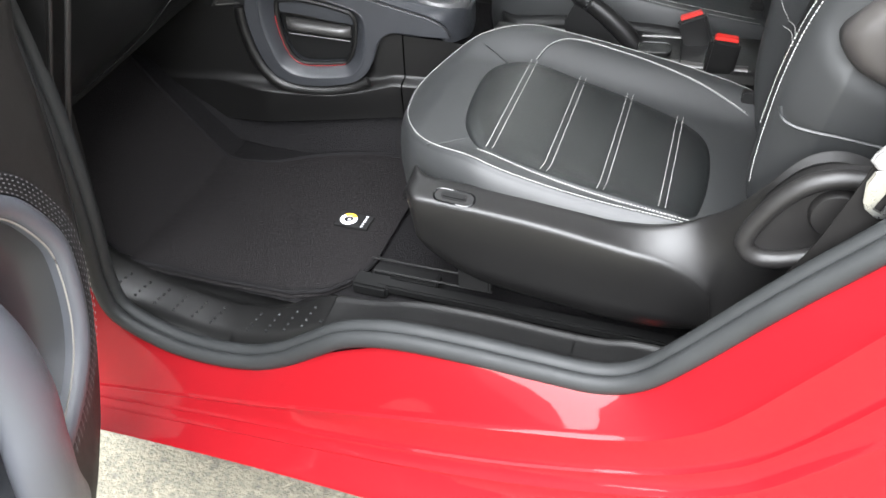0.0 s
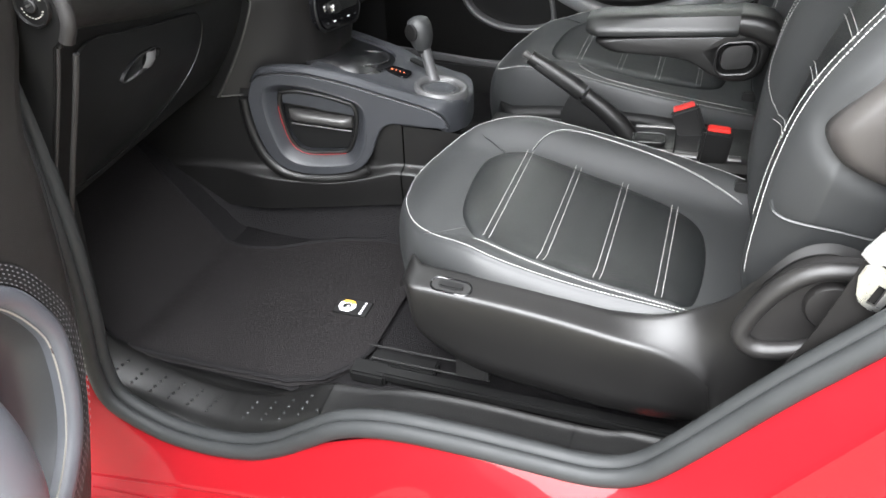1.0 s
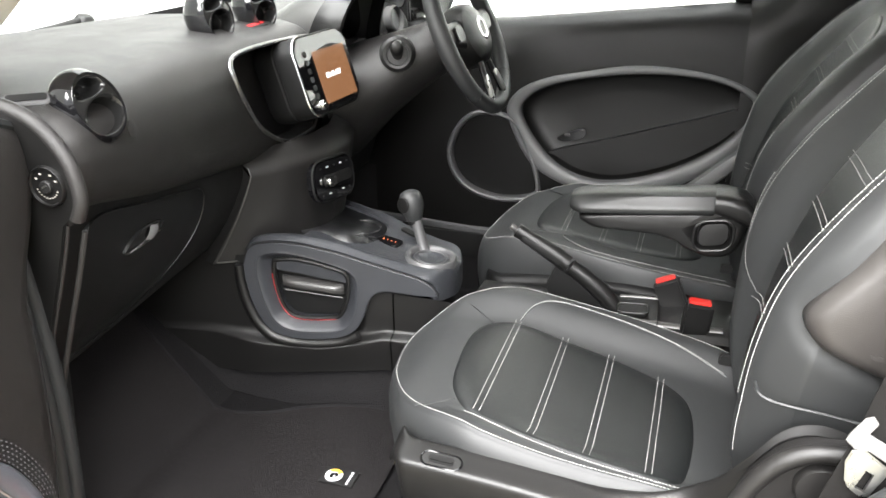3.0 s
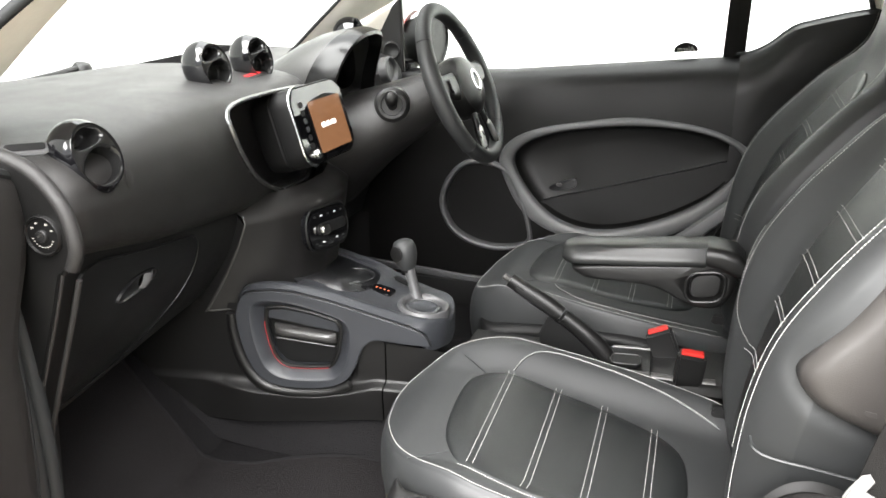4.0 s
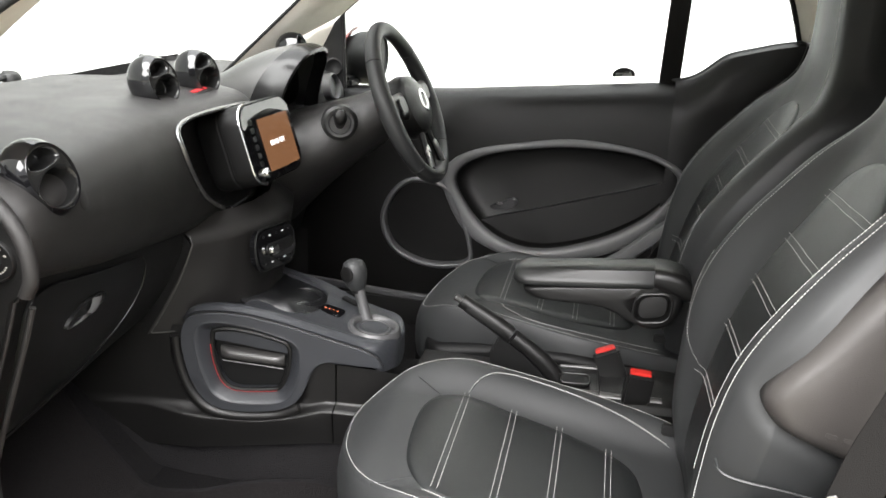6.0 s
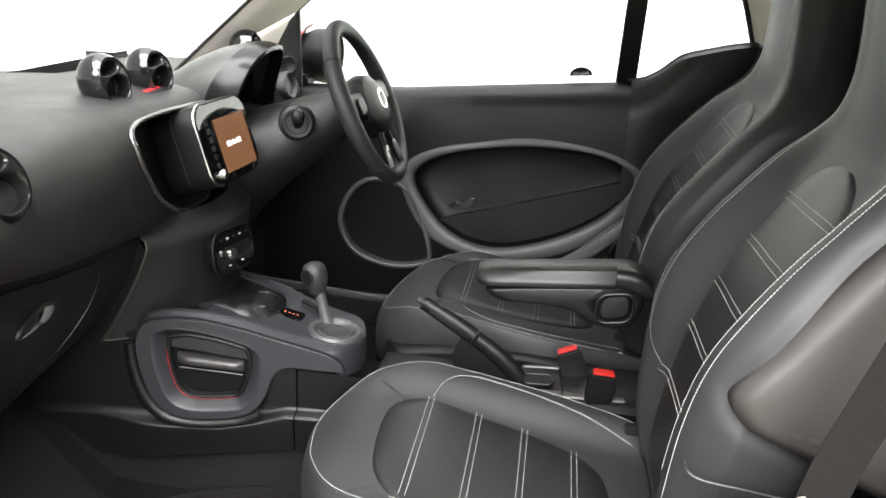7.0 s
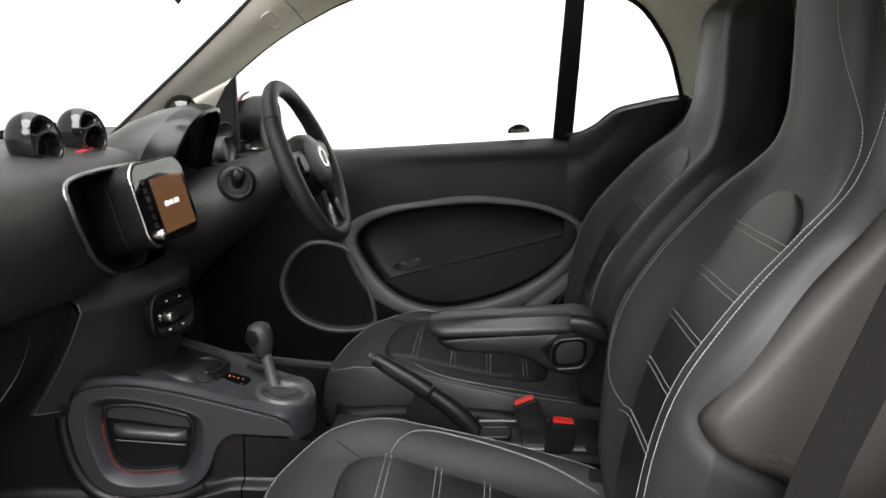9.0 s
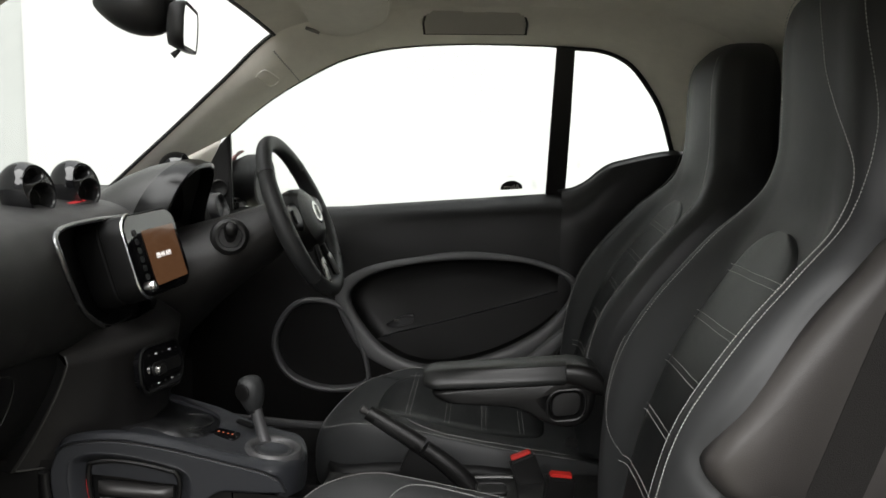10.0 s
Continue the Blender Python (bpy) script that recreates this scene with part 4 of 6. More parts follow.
# ---- instrument hood ----
hood = thing("instrument_hood", "grey hooded instrument binnacle behind the steering wheel", "instrument cluster", (-0.55, 1.12, 1.0))
HOOD = [(-0.70, 0.10, 1.0), (-0.66, 0.115, 1.022), (-0.61, 0.125, 1.052), (-0.56, 0.130, 1.074), (-0.51, 0.130, 1.086), (-0.475, 0.128, 1.087), (-0.452, 0.124, 1.080)]
rings = []
for x, hw, zt in HOOD:
    rings.append([V(x - 0.05 * (1 - math.sin(a)) * step(-0.66, -0.44, x), 1.125 + hw * math.cos(a) * (abs(math.cos(a)) ** -0.25 if abs(math.cos(a)) > 1e-3 else 1), 0.93 + (zt - 0.93) * abs(math.sin(a)) ** 0.62) for a in np.linspace(0, math.pi, 25)])
hood_top = part("hood_top", loft(rings, False, False), HOOD_GREY, hood, "satin grey hood")
sol = hood_top.modifiers.new("thick", "SOLIDIFY")
sol.thickness, sol.offset = 0.006, -1


def hood_point(x, a, proud=0.0):
    hw, zt = table(HOOD, x)
    c_ = math.cos(a)
    hw, zt = hw + proud, zt + proud
    return V(x - 0.05 * (1 - math.sin(a)) * step(-0.66, -0.44, x), 1.125 + hw * c_ * (abs(c_) ** -0.25 if abs(c_) > 1e-3 else 1), 0.93 + (zt - 0.93) * abs(math.sin(a)) ** 0.62)


arc = np.linspace(0.0, math.pi, 41)
start = [-0.492 - 0.05 * (1 - math.sin(a)) for a in arc]
band_rings = [[hood_point(x0, a, -0.004) for x0, a in zip(start, arc)]] + [[hood_point(x0 + (-0.4515 - x0) * k, a, 0.0022) for x0, a in zip(start, arc)] for k in (0.0, 0.25, 0.5, 0.75, 1.0)]
band_rings += [[hood_point(-0.452, a, -0.006) + V(0.001, 0, 0) for a in arc], [hood_point(-0.452, a, -0.012) + V(-0.03, 0, 0) for a in arc]]
part("lip", loft(band_rings, False, False), HOOD_BAND, hood, "glossy black band round the hood mouth", sharp=60)
part("cluster_face", slab([V(-0.56, 1.135 + u, 1.0 + v) for u, v in rounded(0.24, 0.12, 0.05)], (0.012, 0, 0), 0.003), GLOSS, hood, "dark instrument face")
part("rev_counter_bezel", turned([(0.034, 0), (0.034, 0.02), (0.031, 0.023), (0.028, 0.02), (0.027, 0.012)], axis((-0.51, 1.345, 0.962), (1, -0.1, 0.2)), 24), TRIM, hood, "grey ringed round dial")

# ---- steering column and wheel ----
WC, TILT = V(-0.245, 1.135, 0.974), V(0.348, 0, 0.16).normalized()
col = thing("steering_column", "black steering column shroud with stalk switch", "steering column", (-0.4, 1.135, 0.9))
rings = [[WC - TILT * d + V(0, rw * math.cos(a), rh * math.sin(a) + dz) for a in np.linspace(0, 2 * math.pi, 24, False)] for d, rw, rh, dz in ((0.035, 0.055, 0.055, 0.0), (0.06, 0.075, 0.065, -0.004), (0.12, 0.10, 0.075, -0.01), (0.20, 0.13, 0.095, -0.02), (0.30, 0.16, 0.13, -0.04))]
part("shroud", loft(rings), DASH, col)
ig = V(-0.356, 0.985, 0.940)
m = axis(ig + V(-0.012, 0.035, 0), (0.35, -1, 0.15))
boss = part("ignition_boss", turned([(0.040, -0.03), (0.037, 0.006), (0.030, 0.012), (0.024, 0.011), (0.023, 0.004), (0.01, 0.004)], m, 24), DARK, col, "round black ignition boss")
part("stalk", loft([[m @ V(r * math.cos(a), r * 1.2 * math.sin(a) + 0.3 * h, h) for a in np.linspace(0, 2 * math.pi, 12, False)] for r, h in ((0.011, 0.0), (0.012, 0.02), (0.013, 0.035), (0.014, 0.048), (0.010, 0.056), (0.004, 0.058))]), PLASTIC, boss, "black knob")

wheel = thing("steering_wheel", "black leather three-spoke steering wheel", "steering wheel", tuple(WC))
wf = frame_of(WC, (0, 1, 0), (-0.16, 0, 0.348))
angles = np.linspace(0, 2 * math.pi, 64, False)
part("rim", tube([wf(0.170 * math.cos(a), 0.170 * math.sin(a)) for a in angles], [0.0165 + 0.003 * abs(math.cos(a)) ** 6 for a in angles], 14, True, up=TILT), LEATHER, wheel, "black leather rim")
for a0 in (38, 142, 225, 315):
    part("rim_seam", tube([wf((0.170 + 0.0185 * math.cos(b)) * math.cos(radians(a0)), (0.170 + 0.0185 * math.cos(b)) * math.sin(radians(a0)), 0.0185 * math.sin(b)) for b in np.linspace(0, 2 * math.pi, 14, False)], 0.0008, 5, True), DARK, wheel)
rings = [[wf(rx * math.cos(a), -0.008 + ry * math.sin(a), d) for a in np.linspace(0, 2 * math.pi, 28, False)] for rx, ry, d in ((0.055, 0.05, -0.045), (0.075, 0.068, -0.03), (0.082, 0.072, -0.005), (0.074, 0.064, 0.018), (0.05, 0.045, 0.030), (0.02, 0.018, 0.034))]
hub = part("hub", loft(rings), PLASTIC, wheel, "black airbag hub")
m = axis(wf(0, -0.004, 0.032), TILT)
part("emblem", turned([(0.026, -0.004), (0.026, 0.002), (0.022, 0.004), (0.017, 0.003), (0.015, 0.001), (0.013, 0.0015), (0.004, 0.0015)], m, 24), CHROME, hub, "round chrome emblem")
for u0, v0, u1, v1, w0, w1 in ((-0.06, 0.0, -0.158, 0.012, 0.032, 0.022), (0.06, 0.0, 0.158, 0.012, 0.032, 0.022)):
    rings = []
    for t in np.linspace(0, 1, 7):
        w = w0 + (w1 - w0) * t
        c = (u0 + (u1 - u0) * t, v0 + (v1 - v0) * t)
        rings.append([wf(c[0], c[1] + w * math.cos(a), 0.006 - 0.004 * t + 0.010 * math.sin(a)) for a in np.linspace(0, 2 * math.pi, 14, False)])
    sp = part("spoke", loft(rings), PLASTIC, wheel)
    part("switch_pad", slab([wf(u0 + (u1 - u0) * 0.45 + p[0], 0.006 + p[1], 0.013) for p in rounded(0.05, 0.034, 0.012)], TILT * 0.005, 0.002), PLASTIC, sp, "black switch pad")
for s in (-1, 1):
    limb = lambda t: (s * (0.024 + 0.030 * t), -0.055 - 0.105 * t)
    for name_, t0, t1, w_, h_, mat_, lab_ in (("lower_spoke", 0.0, 1.0, 0.010, 0.007, PLASTIC, "black lower spoke"), ("spoke_trim", 0.40, 0.99, 0.0165, 0.0040, STEEL, "silver trim of the lower spoke")):
        rings = []
        for t in np.linspace(t0, t1, 9):
            c = limb(t)
            g = 1 - 0.75 * (abs(2 * (t - t0) / (t1 - t0) - 1)) ** 6 if name_ == "spoke_trim" else 1
            rings.append([wf(c[0] + w_ * g * math.cos(a), c[1], 0.008 - 0.004 * t + (0.005 if name_ == "spoke_trim" else 0) + h_ * math.sin(a)) for a in np.linspace(0, 2 * math.pi, 12, False)])
        part(name_, loft(rings), mat_, wheel, lab_)

# ---- centre console ----
cons = thing("centre_console", "slate grey centre console with storage drawer and cup holders", "console", (-0.35, 0.78, 0.5))
# the side plate lies in one upright plane that runs inwards towards its nose
sf = frame_of((-0.418, 0.636, 0.548), (0.30, 0.050, 0), (0, 0, 1))


def side_y(x):
    return 0.636 + (x + 0.418) / 6


def on_side(x, z, d=0.0):
    return V(x, side_y(x), z) + (sf(0, 0, d) - sf(0, 0, 0))


CREASE_LINE = [(-0.535, 0.622), (-0.525, 0.640), (-0.507, 0.649), (-0.470, 0.6535), (-0.430, 0.652), (-0.405, 0.648), (-0.354, 0.637), (-0.302, 0.622), (-0.250, 0.607), (-0.212, 0.596), (-0.192, 0.587), (-0.178, 0.576), (-0.169, 0.559)]
BELOW = [(-0.208, 0.560), (-0.250, 0.564), (-0.274, 0.564), (-0.291, 0.555), (-0.303, 0.536), (-0.315, 0.502), (-0.332, 0.476), (-0.362, 0.459), (-0.414, 0.451), (-0.460, 0.452), (-0.491, 0.462), (-0.514, 0.486), (-0.529, 0.522), (-0.538, 0.566), (-0.540, 0.600)]
crease_line = curve([(x, 0, z) for x, z in CREASE_LINE], 6)
plate_line = [(p.x, p.z) for p in crease_line] + [(p.x, p.z) for p in curve([(x, 0, z) for x, z in [CREASE_LINE[-1]] + BELOW + [CREASE_LINE[0]]], 6)[1:-1]]
plate = part("side_plate", slab([on_side(x, z - 0.0012, -0.030) for x, z in plate_line], sf(0, 0, 0.032) - sf(0, 0, 0), 0.004, 3), SLATE, cons, "slate grey side plate of the console", sharp=50)
drawer = [(-0.072, 0.056), (-0.064, 0.063), (-0.033, 0.066), (0.010, 0.060), (0.058, 0.047), (0.072, 0.040), (0.078, 0.020), (0.072, -0.022), (0.058, -0.053), (0.038, -0.061), (-0.028, -0.064), (-0.055, -0.048), (-0.068, -0.014), (-0.074, 0.026)]
DISH = [(-0.098, 0.062), (-0.088, 0.079), (-0.060, 0.087), (-0.010, 0.083), (0.050, 0.068), (0.088, 0.052), (0.100, 0.026), (0.094, -0.030), (0.074, -0.068), (0.038, -0.081), (-0.030, -0.083), (-0.070, -0.066), (-0.090, -0.022), (-0.099, 0.026)]
dl = curve([(u, v, 0) for u, v in drawer], 6, True)
dish = curve([(u, v, 0) for u, v in DISH], 6, True)
carve(plate, slab([sf(p.x, p.y, 0.03) for p in dish], sf(0, 0, -0.085) - sf(0, 0, 0), 0))
part("drawer_bezel", loft([[sf(a.x + (b.x - a.x) * k, a.y + (b.y - a.y) * k, d) for a, b in zip(dish, dl)] for k, d in ((-0.03, -0.004), (-0.03, 0.0012), (0.05, 0.0022), (0.2, 0.0010), (0.42, -0.004), (0.65, -0.010), (0.85, -0.016), (0.95, -0.019), (1.0, -0.024), (1.0, -0.050))], True, False), SLATE, cons, "slate grey dished surround of the drawer", sharp=0)
part("opening_rim", tube([sf(p.x * 0.965, 0.002 + (p.y - 0.002) * 0.96, -0.021) for p in dl], 0.0048, 8, True, up=(0, 1, 0)), PLASTIC, cons, "black rounded rim of the drawer opening")
drw = part("drawer", slab([sf(p.x * 0.99, p.y * 0.99, -0.052) for p in dl], sf(0, 0, 0.012) - sf(0, 0, 0), 0.002), DRAWER_BLACK, cons, "black storage drawer")
part("drawer_lip", loft([[sf(u, 0.004 - 0.10 * u + 0.0125 * math.cos(a), -0.036 + 0.017 * math.sin(a) * (1 - (abs(u - 0.001) / 0.064) ** 8)) for a in np.linspace(0, 2 * math.pi, 14, False)] for u in np.linspace(-0.060, 0.062, 17)]), GRIP, drw, "satin black rounded drawer grip")
part("grip_edge", tube([sf(u, -0.010 - 0.10 * u, -0.025) for u in np.linspace(-0.055, 0.060, 10)], 0.0016, 6), GRIP, drw)
part("upper_flap", slab([sf(u + 0.001, v + 0.034 - 0.16 * u, -0.042) for u, v in rounded(0.118, 0.034, 0.008)], sf(0, 0, 0.006) - sf(0, 0, 0), 0.003), LINING, drw, "grey-brown lining above the grip")
run = [p for p in dl if p.y < 0.035 and (p.y < -0.045 or p.x < -0.03) and p.x < 0.05]
run = sorted(run, key=lambda p: math.atan2(p.y, p.x) % (2 * math.pi))
part("light_strip", tube([sf(p.x * 1.0, p.y * 1.0, -0.0180) for p in run], 0.0009, 6), LED, cons, "thin red light strip")
# the top, a moulded cover with a rolled edge that ends in a rounded nose: x, near y, far y, top z near, top z far
CONS = [(-0.545, 0.640, 0.955, 0.636, 0.640), (-0.525, 0.622, 0.952, 0.652, 0.638), (-0.507, 0.621, 0.95, 0.660, 0.635), (-0.470, 0.627, 0.946, 0.6645, 0.630), (-0.430, 0.634, 0.94, 0.663, 0.624), (-0.405, 0.638, 0.936, 0.659, 0.619), (-0.354, 0.647, 0.924, 0.648, 0.611),
        (-0.302, 0.655, 0.904, 0.633, 0.60), (-0.250, 0.664, 0.884, 0.619, 0.594), (-0.215, 0.670, 0.870, 0.610, 0.592), (-0.195, 0.675, 0.862, 0.606, 0.592), (-0.180, 0.684, 0.850, 0.602, 0.590), (-0.169, 0.700, 0.832, 0.597, 0.586), (-0.160, 0.728, 0.805, 0.590, 0.581), (-0.157, 0.752, 0.778, 0.580, 0.575)]
cons_lines = [curve([(r[0], r[k], 0) for r in CONS], 8) for k in range(1, 5)]


def cons_row(x):
    return [float(np.interp(x, [p.x for p in c], [p.y for p in c])) for c in cons_lines]


def cons_foot(x):
    return float(np.interp(x, [p.x for p in crease_line], [p.z for p in crease_line])) + 0.0012 if x < -0.169 else 0.5595


def cons_ring(x):
    yn, yf, zn, zf = cons_row(x)
    zc = min(cons_foot(x), zn - 0.010)
    h, w = zn - zc, yf - yn
    e = min(1.0, w / 0.12)
    zl = min(zc - 0.004, zf - 0.045)
    un = e * (1 - step(-0.200, -0.174, x))  # the undercut over the side plate fades out at the tail
    sink = 0.034 * (1 - step(-0.485, -0.435, x))
    pts = [(yn + 0.022 * un, zl), (yn + 0.018 * un, zc - 0.004), (yn + 0.004 * un, zc - 0.001), (yn - 0.0012 * un, zc + 0.0012), (yn - 0.0018 * un, zc + 0.004), (yn + 0.001 * e, zc + h * 0.45), (yn + 0.006 * e, zc + h * 0.78), (yn + 0.013 * e, zc + h * 0.95), (yn + 0.019 * e, zn), (yn + 0.025 * e, zn - 0.0016), (yn + 0.030 * e, zn - 0.0060 - 0.2 * sink),
           (yn + 0.035 * e, zn - 0.0095 - 0.6 * sink), (yn + 0.04 * e, zn - 0.0105 - sink)]
    pts += [(yn + 0.04 * e + (w - 0.056 * e) * k, (zn - 0.0105 - sink) * (1 - k) + (zf - 0.0015 - sink * (1 - k ** 3)) * k) for k in (0.2, 0.4, 0.6, 0.8, 1.0)]
    pts += [(yf - 0.008 * e, zf + 0.001), (yf - 0.002 * e, zf - 0.003), (yf, zf - 0.010), (yf, zl)]
    return [V(x, y, z) for y, z in pts]


xs = list(np.linspace(-0.545, -0.19, 60)) + [-0.186, -0.182, -0.179, -0.176, -0.173, -0.170, -0.1675, -0.165, -0.163, -0.161, -0.1595, -0.1583, -0.1575, -0.157]
upper = part("console_top", loft([cons_ring(x) for x in xs]), SLATE, cons, "slate grey console top with rolled edge", sharp=50)
part("plate_joint", tube([on_side(p.x, p.z - 0.0002, 0.0005) for p in crease_line[6:]], 0.0011, 6), DRAWER_BLACK, cons, "dark joint above the side plate")


def cons_top(x, k):
    yn, yf, zn, zf = cons_row(x)
    return V(x, yn + (yf - yn) * k, zn + (zf - zn) * (0.1 + 0.9 * k) - 0.0085 + 0.004 * k)


# sunken tray with cup holders
WELL = [(-0.53, 0.50), (-0.47, 0.30), (-0.405, 0.24), (-0.345, 0.24), (-0.325, 0.42), (-0.332, 0.70), (-0.36, 0.86), (-0.44, 0.90), (-0.51, 0.92), (-0.54, 0.75)]
well = curve([cons_top(x, k) for x, k in WELL], 5, True)
wc = sum(well, V(0, 0, 0)) / len(well)
carve(upper, loft([[wc + (p - wc) * s_ + V(0, 0, d) for p in well] for s_, d in ((1.03, 0.03), (1.0, 0.003), (0.985, -0.006), (0.955, -0.016))]))
part("tray_floor", loft([[wc + (p - wc) * s_ + V(0, 0, d) for p in well] for s_, d in ((0.985, -0.004), (0.965, -0.0125), (0.945, -0.0145), (0.6, -0.0148), (0.2, -0.0148))], True, True), TRAY_BLACK, cons, "black sunken tray", sharp=0)
for x, y in ((-0.382, 0.832), (-0.372, 0.734)):
    q = V(x, y, cons_top(x, 0.5).z - 0.0115)
    carve(upper, turned([(0.030, -0.035), (0.034, -0.02), (0.0355, 0.03)], Matrix.Translation(q), 28))
    part("cup_holder", turned([(0.001, -0.0335), (0.026, -0.0335), (0.031, -0.030), (0.0345, -0.012), (0.0352, 0.0005), (0.0375, 0.0022), (0.0388, 0.001), (0.039, -0.0015)], Matrix.Translation(q), 28, caps=False), TRAY_BLACK, cons, "round cup holder")
part("tray_light", tube([V(-0.448 + 0.004 * i, 0.712 + 0.011 * i, 0.6275 - 0.0005 * i) for i in range(4)], 0.0022, 8), LED, cons, "thin red light strip")
q = cons_top(-0.313, 0.5)
f = frame_of(V(-0.303, 0.778, q.z + 0.0050), (0.95, -0.18, -0.1), (0.2, 1, 0))
ind = part("gear_display", slab([f(u, v, -0.004) for u, v in rounded(0.050, 0.034, 0.010)], (0, 0, 0.005), 0.001), GLOSS, cons, "glossy gear display")
for i in range(4):
    part("gear_mark", slab([f(-0.014 + 0.009 * i + u, v, 0.0015) for u, v in rounded(0.0032, 0.0040 if i == 0 else 0.0024, 0.0008)], (0, 0, 0.0004), 0), LED_DISPLAY, ind)
for bx_, by_, bw_ in ((-0.288, 0.728, 0.050), (-0.286, 0.846, 0.040)):
    f = frame_of(V(bx_, by_, cons_top(bx_, 0.4).z + 0.003), (0.95, -0.40, -0.15), (0.4, 1, 0))
    part("button", slab([f(u, v, -0.003) for u, v in rounded(bw_, 0.014, 0.005)], (0, 0, 0.005), 0.001), DRAWER_BLACK, cons)
# gear lever
gear = thing("gear_lever", "black gear lever in an oval grey gate", "gear lever", (-0.225, 0.79, 0.585))
f = frame_of((-0.210, 0.757, 0.6005), (0.97, -0.05, -0.11), (0.05, 1, -0.06))
oval = [(0.050 * math.cos(a), 0.056 * math.sin(a)) for a in np.linspace(0, 2 * math.pi, 36, False)]
gate = part("gate", loft([[f(u * k, v * k, d) for u, v in oval] for k, d in ((1.05, -0.008), (1.0, 0.003), (0.95, 0.0065), (0.87, 0.007), (0.80, 0.005), (0.75, -0.001), (0.73, -0.010))], True, False), GATE_GREY, gear, "raised satin grey oval gate")
part("gate_floor", loft([[f(u * k, v * k, d) for u, v in oval] for k, d in ((0.76, -0.004), (0.70, -0.003), (0.58, 0.0), (0.50, 0.001), (0.42, -0.001), (0.2, -0.004))]), SLATE, gate, "dark grey sunken gate plate")
part("gate_ring", tube([f(u * 0.62, v * 0.62, 0.0005) for u, v in oval], 0.0016, 6, True), GATE_GREY, gate)
part("shaft", loft([[V(-0.231 - 0.0265 * t, 0.790 + 0.010 * t, 0.586 + 0.082 * t) + V(r * math.cos(a), r * math.sin(a), 0) for a in np.linspace(0, 2 * math.pi, 14, False)] for t, r in ((0, 0.0145), (0.1, 0.012), (0.6, 0.0105), (1, 0.0115))]), GATE_GREY, gear, "satin grey shaft")
m = axis((-0.2575, 0.80, 0.656), (-0.16, 0.0, 1))
knob = part("knob", turned([(0.012, 0), (0.0165, 0.006), (0.0205, 0.016), (0.0232, 0.028), (0.0240, 0.040), (0.0225, 0.050), (0.0195, 0.0575), (0.012, 0.062), (0.003, 0.0635)], m, 26), LEATHER, gear, "black leather-wrapped knob")
part("knob_disc", turned([(0.0155, 0.0), (0.0155, 0.0022), (0.014, 0.0032), (0.004, 0.0034)], axis(m @ V(0.0215, -0.0085, 0.040), m.to_3x3() @ V(0.9, -0.42, 0.12)), 22), PLASTIC, knob, "round black side cap of the knob")
part("knob_collar", turned([(0.0122, -0.004), (0.0135, -0.002), (0.0135, 0.003), (0.0120, 0.005)], m, 20), DRAWER_BLACK, knob)

# lower console panels beside the passenger's feet
def low_panel(x, k):
    yn = side_y(x) + 0.018 if x < -0.27 else 0.6787 + (x + 0.27) * 0.075
    zt = 0.615 if x < -0.5 else 0.600 - 0.05 * step(-0.45, -0.24, x) - 0.03 * step(-0.24, 0.1, x)
    zl = table([(-0.9, 0.452), (-0.62, 0.450), (-0.50, 0.437), (-0.40, 0.435), (-0.34, 0.446), (-0.28, 0.464), (0.4, 0.472)], x)[0]
    zb = table([(-0.9, 0.350), (-0.70, 0.357), (-0.53, 0.364), (-0.39, 0.378), (-0.28, 0.390), (0.4, 0.40)], x)[0]
    bulge = (0.022 * step(0.46, 0.53, k) - 0.005 * step(0.53, 1.0, k)) * (0.25 + 0.75 * step(-0.64, -0.52, x))
    z = zt + (zl - zt) * min(1, k / 0.5) if k < 0.5 else zl + (zb - zl) * (k - 0.5) * 2
    yn += 0.045 * step(-0.525, -0.495, x) * (1 - step(-0.345, -0.325, x)) * (1 - step(0.38, 0.47, k))  # clear of the drawer
    return V(x, yn - bulge, z)


part("lower_panel", grid(low_panel, np.linspace(-0.90, -0.2625, 40), np.linspace(0, 1, 61)), SHIELD_PLASTIC, cons, "black lower console panel with a rounded ledge", sharp=0)
part("rear_panel", grid(low_panel, np.linspace(-0.2595, 0.38, 18), np.linspace(0, 1, 61)), SHIELD_PLASTIC, cons, "black rear console panel", sharp=0)
# raised lip of the lower panel that frames the side plate
lip = curve([on_side(x, z, -0.004) for x, z in [(-0.552, 0.600), (-0.550, 0.560), (-0.541, 0.516), (-0.525, 0.478), (-0.499, 0.450), (-0.462, 0.4385), (-0.414, 0.4375), (-0.362, 0.445), (-0.326, 0.463)]], 6)
part("panel_lip", tube(lip, [0.0095 + 0.002 * math.sin(math.pi * i / (len(lip) - 1)) for i in range(len(lip))], 10, up=(0, 1, 0), flat=0.8), SHIELD_PLASTIC, cons, "rounded black lip round the side plate")
part("tunnel_top", grid(lambda x, k: table([(0, 0.715, 0.0), (1, 0.73, 0.012), (2, MID, 0.016), (3, 0.87, 0.012), (4, 0.885, -0.05)], k)[0] * V(0, 1, 0) + V(x, 0, 0.50 + 0.02 * step(0.1, 0.3, x) + table([(0, 0.715, 0.0), (1, 0.73, 0.012), (2, MID, 0.016), (3, 0.87, 0.012), (4, 0.885, -0.05)], k)[1]), np.linspace(-0.13, 0.45, 16), np.linspace(0, 4, 13)), PLASTIC, cons, "black tunnel cover between the seats")
pocket = frame_of((0.180, 0.780, 0.5355), (1, 0.06, 0.03), (0, 1, 0.1))
